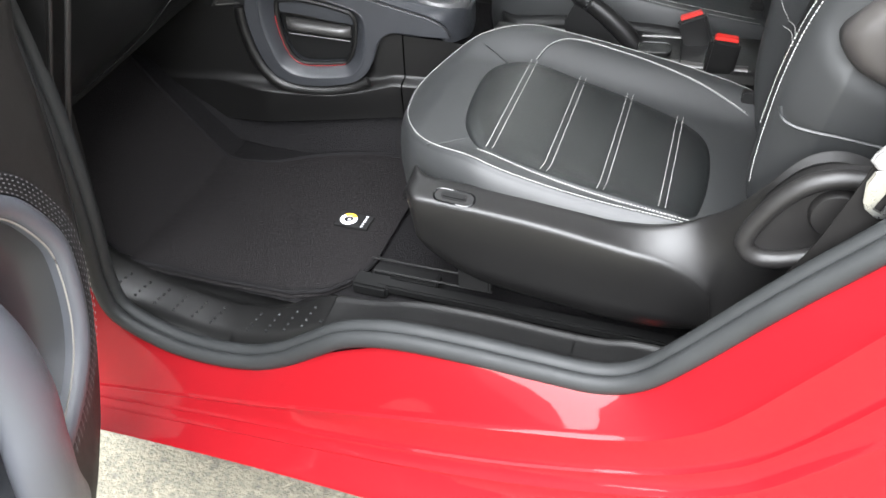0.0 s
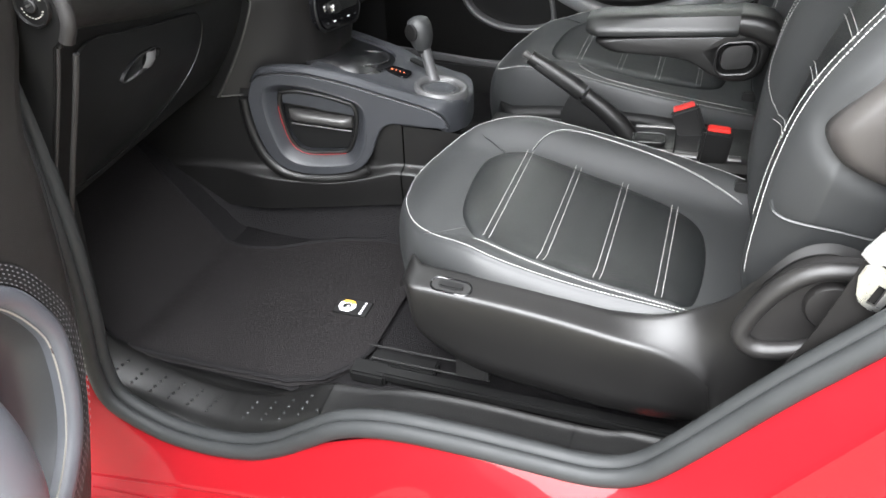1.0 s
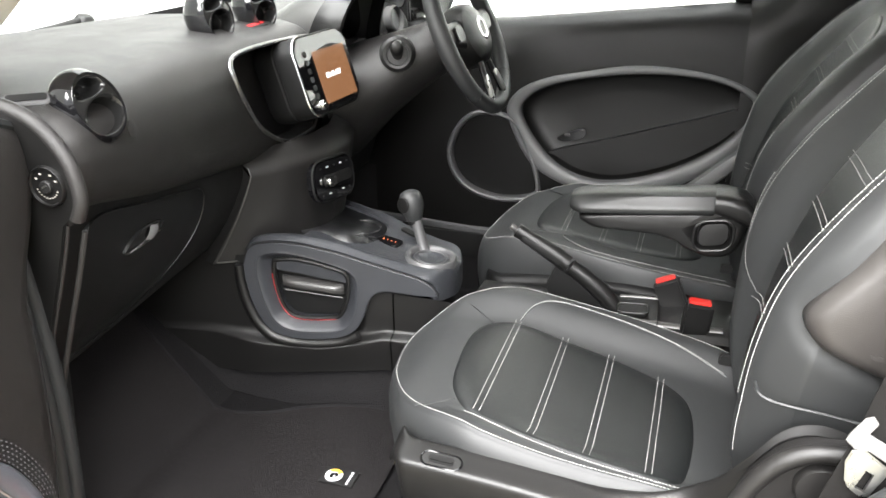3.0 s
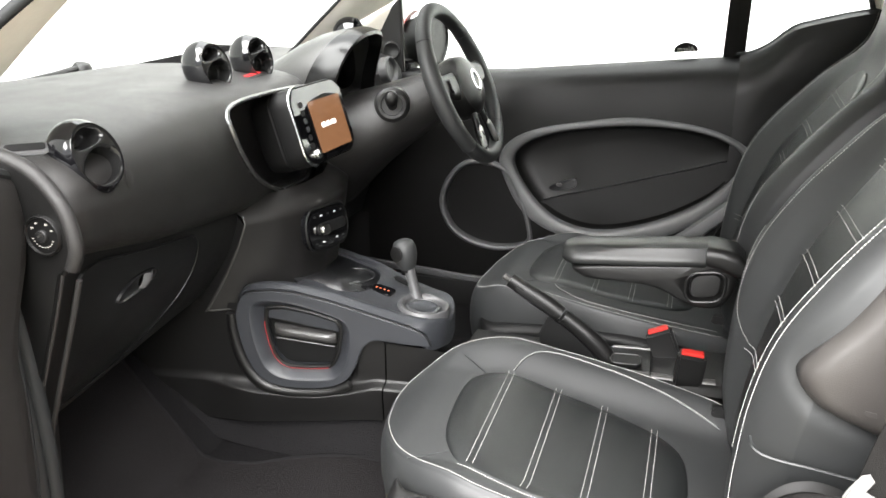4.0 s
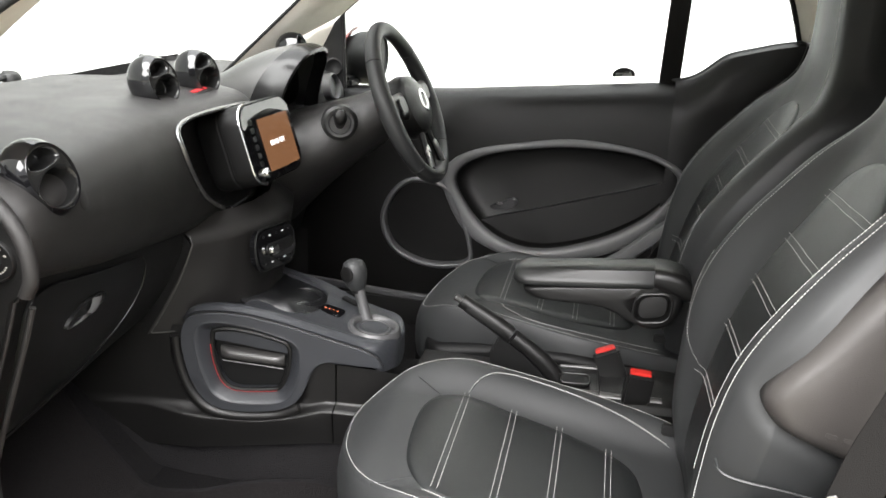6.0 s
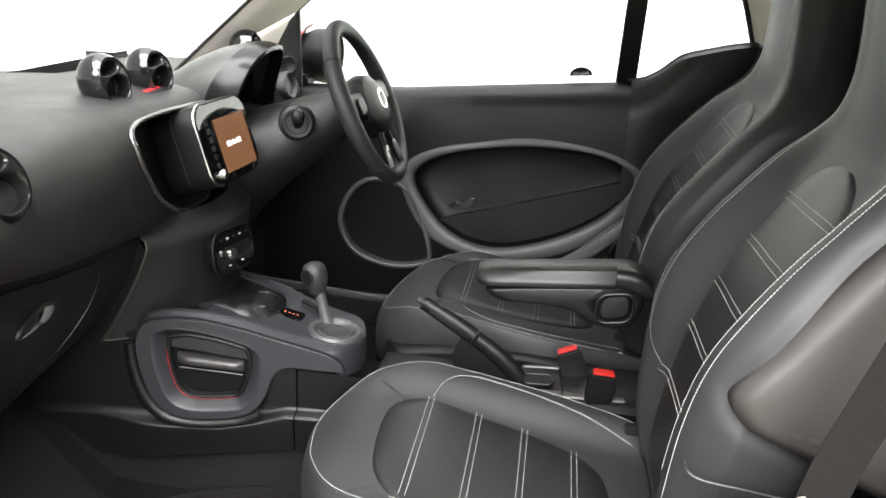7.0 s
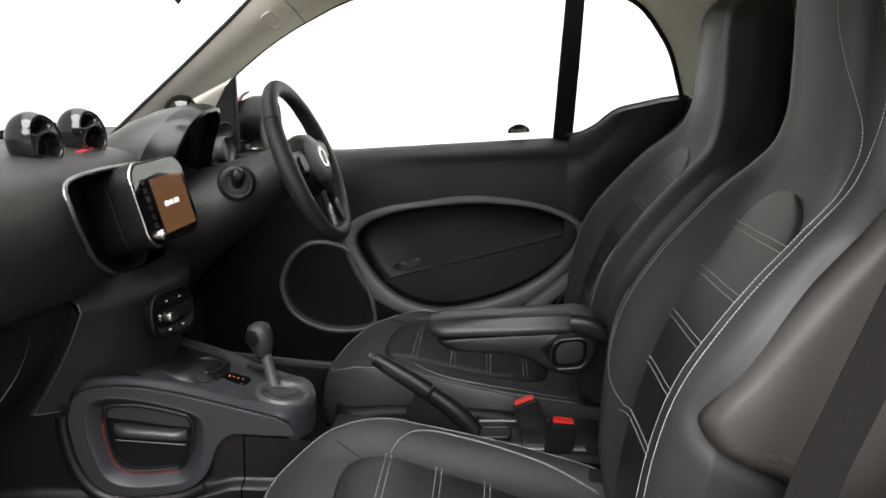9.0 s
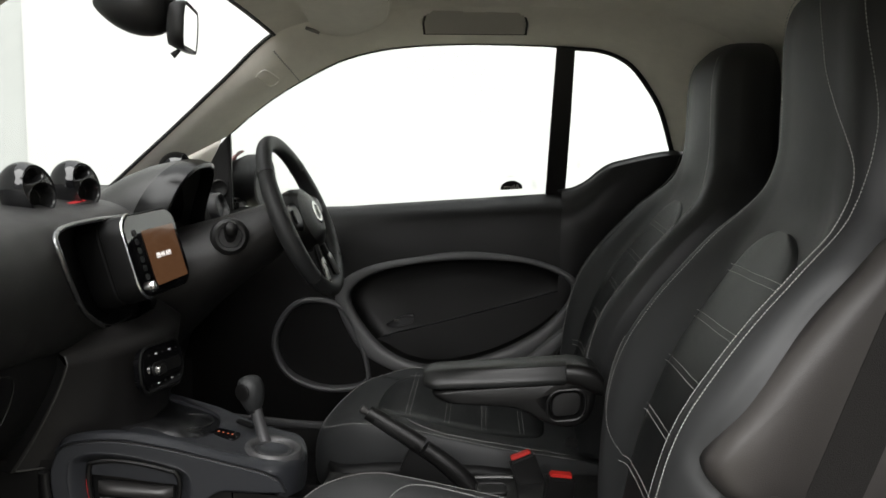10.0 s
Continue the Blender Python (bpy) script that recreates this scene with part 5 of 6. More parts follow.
part("tunnel_pocket", slab([pocket(u, v, -0.006) for u, v in rounded(0.056, 0.034, 0.010)], (0, 0, 0.008), 0.002), DRAWER_BLACK, cons, "small black tray on the tunnel cover")
part("pocket_lip", tube([pocket(u, v, 0.0022) for u, v in rounded(0.056, 0.034, 0.010)], 0.0014, 6, True), PLASTIC, cons)
part("cover_joint", tube([V(0.228, 0.712, 0.505), V(0.227, 0.735, 0.5345), V(0.224, 0.80, 0.539), V(0.221, 0.86, 0.536)], 0.0016, 6), DRAWER_BLACK, cons, "joint across the tunnel cover")
# edge ridges in a paler plastic that imitates the satin highlight on them
part("cover_ridge", tube(curve([(0.11, 0.750, 0.520), (0.15, 0.748, 0.526), (0.20, 0.745, 0.529), (0.27, 0.742, 0.531), (0.34, 0.744, 0.533)], 6), 0.0085, 10, flat=0.6), GRIP, cons, "rounded edge of the tunnel cover, paled as its satin highlight")
part("cover_ridge", tube(curve([(0.150, 0.846, 0.527), (0.19, 0.846, 0.530), (0.22, 0.846, 0.531)], 6), 0.004, 8, flat=0.7), GRIP, cons)

# ---- handbrake ----
hb = thing("handbrake", "black handbrake lever between the seats", "handbrake", (0.15, 0.80, 0.53))
tip = V(-0.055, 0.792, 0.668)
line = curve([(-0.048, 0.792, 0.6645), (-0.02, 0.793, 0.648), (0.02, 0.795, 0.624), (0.05, 0.796, 0.604), (0.09, 0.798, 0.576), (0.125, 0.80, 0.545), (0.150, 0.80, 0.512), (0.160, 0.80, 0.49)], 6)
grip_n = 19
part("grip", tube(line[:grip_n], [0.0125 + 0.0025 * step(0, 14, i) for i in range(grip_n)], 16, flat=1.12), PLASTIC, hb, "black plastic grip")
part("grip_insert", tube([p + V(0, -0.010, -0.004) for p in line[3:grip_n - 2]], 0.0055, 8, flat=1.4), DRAWER_BLACK, hb)
part("lever", tube(line[grip_n:], [0.0135 + 0.0025 * step(0, 10, i) for i in range(len(line) - grip_n)], 14, flat=1.1), PLASTIC, hb, "black lever neck")
part("lever_web", slab([V(0.03, 0.793, 0.602), V(0.075, 0.793, 0.572), V(0.115, 0.793, 0.537), V(0.145, 0.793, 0.50), V(0.02, 0.793, 0.50), V(0.012, 0.793, 0.56)], (0, 0.014, 0), 0.003), DRAWER_BLACK, hb, "dark slot cover under the lever")
part("release_button", turned([(0.0062, 0), (0.0062, 0.010), (0.0072, 0.012), (0.0072, 0.017), (0.005, 0.019), (0.002, 0.0195)], axis(tip + V(0.010, 0, -0.006), (-0.86, 0, 0.5)), 14), GRIP, hb, "grey push button")


# ---- seat belt buckles ----
def buckle(at, lean):
    b = thing("belt_buckle", "black seat belt buckle with red release button", "seat belt buckle", at, "seat belt buckles")
    m = Matrix.Translation(at) @ lean
    part("housing", box(0.050, 0.026, 0.075, m @ pose(0, 0, -0.075), 0.005), PLASTIC, b)
    part("release_button", box(0.038, 0.017, 0.007, m @ pose(0, 0, -0.002), 0.002), ORANGE_RED, b, "red push button")
    part("stalk", box(0.034, 0.012, 0.10, m @ pose(0.004, 0, -0.165), 0.003), DARK, b)
    return b


buckle((0.296, 0.735, 0.588), pose(0, 0, 0, 4, 4, 4))
buckle((0.232, 0.832, 0.580), pose(0, 0, 0, -4, -22, 8))


# ---- seats ----
# outlines as (x, w); w > 0 is the side towards the middle of the car
CUSHION = [(-0.176, 0.02), (-0.183, 0.075), (-0.172, 0.125), (-0.135, 0.166), (-0.08, 0.192), (-0.016, 0.203), (0.064, 0.208), (0.163, 0.208), (0.24, 0.202), (0.36, 0.18), (0.41, 0.14),
           (0.41, -0.14), (0.36, -0.17), (0.30, -0.186), (0.25, -0.190), (0.175, -0.198), (0.10, -0.200), (0.02, -0.194), (-0.03, -0.177), (-0.073, -0.155), (-0.118, -0.118), (-0.160, -0.040)]
INSERT = [(-0.066, 0.03), (-0.061, 0.091), (-0.036, 0.122), (0.012, 0.129), (0.081, 0.124), (0.158, 0.116), (0.233, 0.097), (0.27, 0.080), (0.295, 0.048), (0.305, -0.016), (0.302, -0.104), (0.288, -0.160),
          (0.25, -0.174), (0.166, -0.178), (0.095, -0.173), (0.05, -0.164), (-0.009, -0.145), (-0.042, -0.104), (-0.058, -0.055)]


def cushion_z(x, w, inner=0.034):
    z = 0.575 - 0.17 * max(0, x) - 0.5 * max(0, -x - 0.03) ** 2 - 1.3 * max(0, -x - 0.10) ** 1.5
    b = inner * step(0.115, 0.185, w) if w > 0 else 0.012 * step(0.135, 0.185, -w)
    b *= step(-0.20, -0.01, x)
    return z + b - 6.0 * max(0, abs(w) - 0.188) ** 2 - 0.006 * (1 - (w / 0.2) ** 2) * step(0.0, 0.15, x)


# back, by height: front of the middle, half width, rise of the bolsters, thickness
BACK = [(0.52, 0.365, 0.165, 0.006, 0.09), (0.60, 0.368, 0.192, 0.026, 0.11), (0.70, 0.385, 0.216, 0.042, 0.12), (0.78, 0.406, 0.230, 0.055, 0.125), (0.85, 0.432, 0.238, 0.060, 0.13), (0.92, 0.466, 0.238, 0.055, 0.13),
        (0.98, 0.498, 0.230, 0.044, 0.13), (1.03, 0.524, 0.226, 0.029, 0.125), (1.07, 0.546, 0.207, 0.014, 0.12), (1.105, 0.559, 0.176, 0.007, 0.12), (1.14, 0.565, 0.160, 0.005, 0.12), (1.175, 0.566, 0.151, 0.005, 0.12), (1.22, 0.563, 0.146, 0.005, 0.12), (1.30, 0.556, 0.142, 0.005, 0.12),
        (1.35, 0.559, 0.133, 0.003, 0.108), (1.38, 0.578, 0.102, 0.0, 0.08), (1.392, 0.598, 0.070, 0.0, 0.045), (1.396, 0.612, 0.03, 0.0, 0.02)]
OUT = V(-0.91, 0, 0.41)
back_curve = curve([(r[0], r[1], r[2]) for r in BACK], 10)
back_curve2 = curve([(r[0], r[3], r[4]) for r in BACK], 10)


def back_row(z):
    zs = [p.x for p in back_curve]
    return [float(np.interp(z, zs, [p[k] for p in c])) for c, k in ((back_curve, 1), (back_curve, 2), (back_curve2, 1), (back_curve2, 2))]


def back_front(z, s):
    """How far the leather stands behind x = 0 at height z and share s of the half width."""
    xf, hw, bp, th = back_row(z)
    a = abs(s)
    xf += (0.022 * a * a - 0.015) * step(1.04, 1.14, z)  # the head restraint is rounded across
    if s < 0:  # the outer bolster stands further forward, with its crest further in
        return xf - (bp + 0.006 * step(0.76, 0.9, z) * (1 - step(1.02, 1.1, z))) * step(0.42, 0.74, a) + 0.055 * (max(0, a - 0.76) / 0.24) ** 2 * step(1.15, 1.05, z) + 0.034 * (max(0, a - 0.80) / 0.20) ** 2 * step(1.05, 1.15, z)
    return xf - bp * step(0.48, 0.84, a) + 0.034 * (max(0, a - 0.80) / 0.20) ** 2


def seat(y0, side, label, group, lean=0.0, bolster=0.034):
    """A bucket seat at y0. side: -1 where the outer, shielded flank faces smaller y."""
    st = thing("bucket_seat", label, "car seat", (0.15, y0, 0.33), group)

    def at(x, w, z):
        return V(x, y0 - side * w, z)

    def seat_z(x, w):
        return cushion_z(x, w, bolster)

    # cushion: rings from the middle to the seam, then down the flank
    ol = [(p.x, p.y) for p in curve([(x, w, 0) for x, w in CUSHION], 5, True)]
    mid = (0.13, 0.0)
    rings = []
    for s in (0.02, 0.08, 0.15, 0.22, 0.3, 0.38, 0.45, 0.52, 0.58, 0.63, 0.68, 0.72, 0.76, 0.80, 0.83, 0.86, 0.89, 0.915, 0.94, 0.96, 0.98, 1.0):
        rings.append([at(mid[0] + (x - mid[0]) * s, w * s, seat_z(mid[0] + (x - mid[0]) * s, w * s)) for x, w in ol])
    for grow, drop, roll in ((1.004, 0.0040, 0.0), (1.008, 0.0060, 0.002), (1.017, 0.014, 0.006), (1.028, 0.028, 0.009), (1.035, 0.05, 0.007), (1.035, 0.08, 0.007), (1.02, 0.115, 0.006), (0.97, 0.135, 0.005)):
        rings.append([at(mid[0] + (x - mid[0]) * grow, w * grow - roll * step(0.06, 0.17, -w), seat_z(x, w) - drop) for x, w in ol])
    cush = part("cushion", loft(rings, True, True), LEATHER, st, "black leather cushion", sharp=0)
    il = [(p.x, p.y) for p in curve([(x, w, 0) for x, w in INSERT], 5, True)]
    im = (0.11, 0.0)
    rings = []
    for s, d in ((1.0, -0.004), (0.985, 0.0005), (0.95, 0.004), (0.85, 0.007), (0.75, 0.008), (0.65, 0.008), (0.55, 0.008), (0.45, 0.008), (0.35, 0.008), (0.25, 0.008), (0.15, 0.008), (0.08, 0.008), (0.02, 0.008)):
        rings.append([at(im[0] + (x - im[0]) * s, w * s, seat_z(im[0] + (x - im[0]) * s, w * s) + d) for x, w in il])
    ins = part("cushion_insert", loft(rings, True, True), INSET, st, "smooth black insert with white cross seams", sharp=0)
    for x0, w_in, w_out in ((0.005, 0.126, 0.147), (0.087, 0.121, 0.170), (0.165, 0.113, 0.176), (0.247, 0.090, 0.172)):
        bm = bmesh.new()
        for dx in (-0.0045, 0.0045):
            stitches([at(x0 + dx, w, seat_z(x0 + dx, w) + 0.0082) for w in np.linspace(-w_out, w_in, 40)], None, 0.0060, 0.0008, 0.0004, bm)
        part("cross_stitching", bm, THREAD, ins, "double row of white stitching")
    bm = bmesh.new()
    seam = [at(mid[0] + (x - mid[0]) * 0.985, w * 0.985, seat_z(mid[0] + (x - mid[0]) * 0.985, w * 0.985) + 0.0012) for x, w in ol]
    k = max(range(len(seam)), key=lambda i: seam[i].x)
    seam = [seam[(k + 1 + i) % len(seam)] for i in range(len(seam))]
    seam = [p for p in seam if p.x < 0.36]
    stitches(seam, None, 0.0034, 0.0016, 0.00045, bm)
    for line_ in ([(-0.012, -0.147), (0.05, -0.168), (0.095, -0.177), (0.166, -0.182), (0.25, -0.178), (0.31, -0.172)],
                  [(0.006, 0.134), (0.019, 0.157), (0.044, 0.178), (0.077, 0.189), (0.116, 0.189), (0.166, 0.185), (0.214, 0.178), (0.262, 0.169), (0.30, 0.159), (0.347, 0.144)]):
        q = curve([(x, w, 0) for x, w in line_], 8)
        stitches([at(p.x, p.y, seat_z(p.x, p.y) + 0.0010) for p in q], None, 0.0034, 0.0016, 0.00045, bm)
        part("seam_fold", tube([at(p.x, p.y, seat_z(p.x, p.y) - 0.0006) for p in q], 0.0016, 6), INSET, cush)
    part("seam_stitching", bm, THREAD, cush, "white seam stitching")
    # crease seams from the insert corners to the front
    for sgn in (-1, 1):
        part("crease_seam", tube([at(-0.035 - 0.05 * t, sgn * (0.118 + 0.035 * t), seat_z(-0.035 - 0.05 * t, sgn * (0.118 + 0.035 * t)) + 0.0004) for t in np.linspace(0, 1, 8)], 0.0012, 6), INSET, cush)
    part("seat_base", loft([[at(x, w, z) for x, w in [(p.x, p.y) for p in curve([(-0.10, -0.15, 0), (-0.11, 0, 0), (-0.10, 0.15, 0), (0.10, 0.175, 0), (0.38, 0.16, 0), (0.38, -0.16, 0), (0.10, -0.175, 0)], 4, True)]] for z in (0.40, 0.44, 0.48)]), DARK, st, "black seat base under the cushion")
    def inner_shield(x, k):
        zt = table([(-0.19, 0.478), (-0.12, 0.490), (-0.04, 0.505), (0.05, 0.512), (0.15, 0.512), (0.25, 0.503), (0.40, 0.478)], x)[0]
        w_, z_ = table([(0, 0.196, zt + 0.004), (0.5, 0.214, zt + 0.006), (1, 0.226, zt - 0.004), (2, 0.228, zt - 0.03), (3, 0.220, 0.40), (4, 0.20, 0.36)], k)
        return at(x, w_ * (1 - 0.55 * (1 - step(-0.19, -0.09, x)) ** 2), z_)

    part("inner_shield", grid(inner_shield, list(np.linspace(-0.19, -0.06, 14)) + list(np.linspace(-0.05, 0.40, 16)), np.linspace(0, 4, 17)), DRAWER_BLACK, st, "black plastic seat shield on the tunnel side", sharp=0)
    for w in (-0.195, 0.195):
        rail = part("slide_rail", box(0.46, 0.022, 0.016, pose(0.07, y0 - side * w, 0.322), 0.003), DRAWER_BLACK, st, "black steel slide rail")
        part("rail_foot", box(0.06, 0.036, 0.022, pose(-0.17, y0 - side * w, 0.315), 0.004), DRAWER_BLACK, rail)
        for dy, xa, xb, zz in ((0.020, -0.175, 0.02, 0.339), (0.046, -0.189, -0.03, 0.341)):
            part("rail_edge", tube([V(xa, y0 - side * (w + dy * (1 if w < 0 else -1)), zz), V(xb, y0 - side * (w + dy * (1 if w < 0 else -1)), zz + 0.002)], 0.0022, 6), PLASTIC, rail)
        part("rail_plate", box(0.11, 0.030, 0.012, pose(-0.125, y0 - side * (w + (0.032 if w < 0 else -0.032)), 0.322), 0.003), DRAWER_BLACK, rail)
        part("riser", box(0.05, 0.02, 0.07, pose(0.0, y0 - side * w, 0.365), 0.003), DARK, rail)
        part("riser", box(0.05, 0.02, 0.07, pose(0.28, y0 - side * w, 0.365), 0.003), DARK, rail)

    # back
    def on_back(z, s, lift=0.0):
        return V(back_front(z, s), y0 - side * s * back_row(z)[1], z) + OUT * lift

    zs = [0.52, 0.535, 0.55] + list(np.linspace(0.57, 1.34, 84)) + [1.352, 1.364, 1.374, 1.382, 1.388, 1.392, 1.3945, 1.396]
    rings = []
    ss = [-1, -0.985, -0.96, -0.93, -0.9, -0.86, -0.81, -0.75, -0.69, -0.62, -0.55, -0.48, -0.36, -0.18, 0, 0.18, 0.36, 0.48, 0.55, 0.62, 0.69, 0.75, 0.81, 0.86, 0.9, 0.93, 0.96, 0.985, 1]
    for z in zs:
        xf, hw, bp, th = back_row(z)
        ring = [on_back(z, s) for s in ss]
        edge = back_front(z, 1)
        for s, d in ((1.0, 0.3), (0.985, 0.6), (0.93, 0.85), (0.8, 0.97), (0.4, 1.0), (0, 1.02), (-0.4, 1.0), (-0.8, 0.97), (-0.93, 0.85), (-0.985, 0.6), (-0.995, 0.5), (-1.0, 0.42), (-1.0, 0.35), (-1.0, 0.28), (-1.0, 0.22), (-1.0, 0.16), (-1.0, 0.11), (-1.0, 0.06), (-1.0, 0.02)):
            e_ = edge if s > 0 else back_front(z, -1)
            ring.append(V(e_ + (xf + th - e_) * d, y0 - side * s * hw, z))
        rings.append(ring)
    # the airbag panel sits in a soft valley of the outer flank
    FLANK = [(0.392, 0.826), (0.400, 0.850), (0.428, 0.889), (0.462, 0.942), (0.496, 0.990), (0.529, 1.034), (0.570, 1.085), (0.63, 1.105), (0.68, 1.02), (0.66, 0.83), (0.60, 0.725), (0.48, 0.768), (0.432, 0.786), (0.407, 0.801)]
    fl = curve([at(x, -0.2405, z) for x, z in FLANK], 5, True)
    for ring in rings:
        for p in ring:
            if (p.y - y0) * -side < -0.15 and 0.70 < p.z < 1.13:
                d = min(math.hypot(p.x - q.x, p.z - q.z) for q in fl)
                p.y += -side * 0.010 * math.exp(-(d / 0.011) ** 2) * step(-0.15, -0.20, (p.y - y0) * -side)
    back = part("backrest", loft(rings, True, True), LEATHER, st, "black leather back with built-in head restraint", sharp=0)

    # insert panel up the middle of the back
    def half(z):
        return 0.52 * (1 - 0.14 * step(0.86, 1.03, z)) * math.sqrt(max(0.0, 1 - max(0, (z - 0.975) / 0.08) ** 2.4)) if z < 1.055 else 0.0
    rows = list(np.linspace(0.56, 1.015, 26)) + [1.025, 1.035, 1.042, 1.048, 1.052, 1.054]
    part("back_insert", loft([[on_back(z, half(z) * s, d) for s, d in ((-1.02, -0.003), (-0.99, 0.0005), (-0.94, 0.003), (-0.8, 0.005), (-0.4, 0.005), (0, 0.005), (0.4, 0.005), (0.8, 0.005), (0.94, 0.003), (0.99, 0.0005), (1.02, -0.003))] for z in rows], False, False), INSET, st, "smooth black back insert with white cross seams", sharp=0)
    for z0 in (0.773, 0.848, 0.918, 0.99):
        bm = bmesh.new()
        for dz in (-0.0045, 0.0045):
            h = half(z0 + dz) * 0.985
            stitches([on_back(z0 + dz + 0.006 * max(0.0, -s) + 0.003 * (1 - s * s), h * s, 0.0057) for s in np.linspace(-0.80 - 0.14 * step(0.84, 0.93, z0), 1, 24)], lambda a: OUT, 0.0060, 0.0008, 0.0004, bm)
        part("cross_stitching", bm, THREAD, back, "double row of white stitching")
    bm = bmesh.new()
    for dz in (0.0, 0.010):
        stitches([on_back(0.690 - dz + 0.006 * math.sin(2.4 * k_), 0.585 - 1.15 * k_ + 0.02 * (dz > 0), 0.0057) for k_ in np.linspace(0, 1, 24)], lambda a: OUT, 0.0060, 0.0008, 0.0004, bm)
    part("cross_stitching", bm, THREAD, back, "double row of white stitching")
    SEAM_IN = [(0.60, -0.72), (1.0, -0.71), (1.05, -0.71), (1.08, -0.74), (1.105, -0.79), (1.13, -0.815), (1.155, -0.79), (1.185, -0.68), (1.22, -0.50), (1.255, -0.38), (1.30, -0.31), (1.345, -0.20), (1.38, -0.10)]
    SEAM_OUT = [(0.60, -0.83), (1.0, -0.79), (1.06, -0.785), (1.093, -0.83), (1.12, -0.865), (1.16, -0.905), (1.21, -0.925), (1.28, -0.895), (1.34, -0.85), (1.38, -0.80)]
    for rows_, z_lo, z_hi in ((SEAM_IN, 0.68, 1.36), (SEAM_OUT, 0.60, 1.36), ([(0.68, 0.58), (0.693, 0.62), (0.705, 0.69), (0.735, 0.765), (0.80, 0.785), (0.95, 0.775), (1.05, 0.76), (1.15, 0.70), (1.36, 0.70)], 0.692, 1.36), ([(0.6, 0.90), (0.75, 0.88), (0.9, 0.82)], 0.66, 0.86)):
        line_ = curve([(z, s_, 0) for z, s_ in rows_], 8)
        part("seam_stitching", stitches([on_back(z, float(np.interp(z, [p.x for p in line_], [p.y for p in line_])), 0.0010 + 0.0034 * step(1.0, 1.10, z)) for z in np.linspace(z_lo, z_hi, 160)], lambda a, k_=rows_[0][1]: V(-0.75, 0.6 * side * (1 if k_ < 0 else -1), 0.3), 0.0034, 0.0016, 0.00055), THREAD, back, "white seam stitching")
    # padded airbag panel of the outer flank
    fm = at(0.580, -0.2405, 0.905)
    way = at(0, -1, 0) - at(0, 0, 0)

    def inner_ring(cm, d):
        return [p + (fm - p).normalized() * cm + way * d for p in fl]

    flank = part("flank_panel", loft([inner_ring(c_, d) for c_, d in ((-0.004, -0.030), (0.0, -0.014), (0.004, -0.007), (0.009, -0.0015), (0.015, 0.0018), (0.022, 0.0036))] + [[fm + (p - fm) * s_ + way * d for p in fl] for s_, d in ((0.72, 0.0050), (0.5, 0.0060), (0.3, 0.0062), (0.1, 0.0062))]), FLANK_HIDE, st, "grey-black padded airbag flank panel", sharp=0)
    for lx, lz, lw in ((0.462, 0.803, 0.012), (0.480, 0.800, 0.010), (0.497, 0.797, 0.012)):
        part("embossed_mark", slab([at(lx + u - 0.3 * v, -0.2452, lz + v - 0.14 * u) for u, v in rounded(lw, 0.006, 0.002)], way * 0.0006, 0), FLANK_HIDE, flank)
    part("lower_seam", tube(curve([at(x, w, z) for x, w, z in ((0.351, -0.222, 0.742), (0.356, -0.229, 0.732), (0.368, -0.234, 0.727), (0.389, -0.236, 0.724), (0.418, -0.237, 0.722), (0.47, -0.238, 0.716))], 6), 0.0022, 6), INSET, back, "folded seam under the bolster")
    # outer shield with recliner
    TOP = [(-0.098, 0.545), (-0.085, 0.560), (-0.02, 0.558), (0.06, 0.555), (0.134, 0.548), (0.20, 0.540), (0.25, 0.545), (0.29, 0.562), (0.325, 0.597), (0.355, 0.645), (0.385, 0.690), (0.416, 0.707), (0.45, 0.703), (0.48, 0.685)]
    LOW = [(-0.098, 0.530), (-0.085, 0.478), (-0.06, 0.445), (0.02, 0.405), (0.144, 0.388), (0.223, 0.383), (0.30, 0.390), (0.40, 0.43), (0.48, 0.55)]
    CREASE = [(-0.098, 0.535), (-0.08, 0.551), (0.0, 0.549), (0.10, 0.541), (0.20, 0.527), (0.26, 0.517), (0.30, 0.497), (0.33, 0.465), (0.345, 0.43), (0.48, 0.55)]

    TOP, LOW, CREASE = ([(p.x, p.z) for p in curve([(x, 0, z) for x, z in line_], 6)] for line_ in (TOP, LOW, CREASE))

    def shield(x, k):
        zt, zl, zc = table(TOP, x)[0], table(LOW, x)[0], table(CREASE, x)[0]
        zc = min(zt - 0.006, max(zl + 0.003, zc))
        e = 0.03 * (1 - step(-0.098, -0.06, x)) ** 2
        rows = [(0, -0.196, zt - 0.012), (0.4, -0.201, zt - 0.001), (0.8, -0.210, zt), (1.4, -0.227, zt * 0.5 + zc * 0.5 + 0.001), (1.8, -0.2430, zc + 0.0030), (2, -0.2480, zc + 0.0010), (2.2, -0.2499, zc - 0.003), (2.5, -0.2505, zc - 0.010), (3, -0.248, zc + (zl - zc) * 0.3), (4, -0.238, zc + (zl - zc) * 0.8), (4.6, -0.224, zl), (5, -0.20, zl - 0.002)]
        w, z = table(rows, k)
        return at(x, w + e + 0.007 * step(0.21, 0.33, x) * math.exp(-((k - 2.2) / 1.1) ** 2) - 0.046 * step(0.285, 0.37, x) * max(0.0, 1 - k / 2.2), z)

    sx = list(np.linspace(-0.098, -0.06, 9)) + list(np.linspace(-0.05, 0.48, 80))
    shl = part("side_shield", grid(shield, sx, np.concatenate([np.linspace(0, 2, 13), np.linspace(2.1, 2.5, 5), np.linspace(2.75, 5, 12)])), SHIELD_PLASTIC, st, "black plastic seat shield", sharp=60)
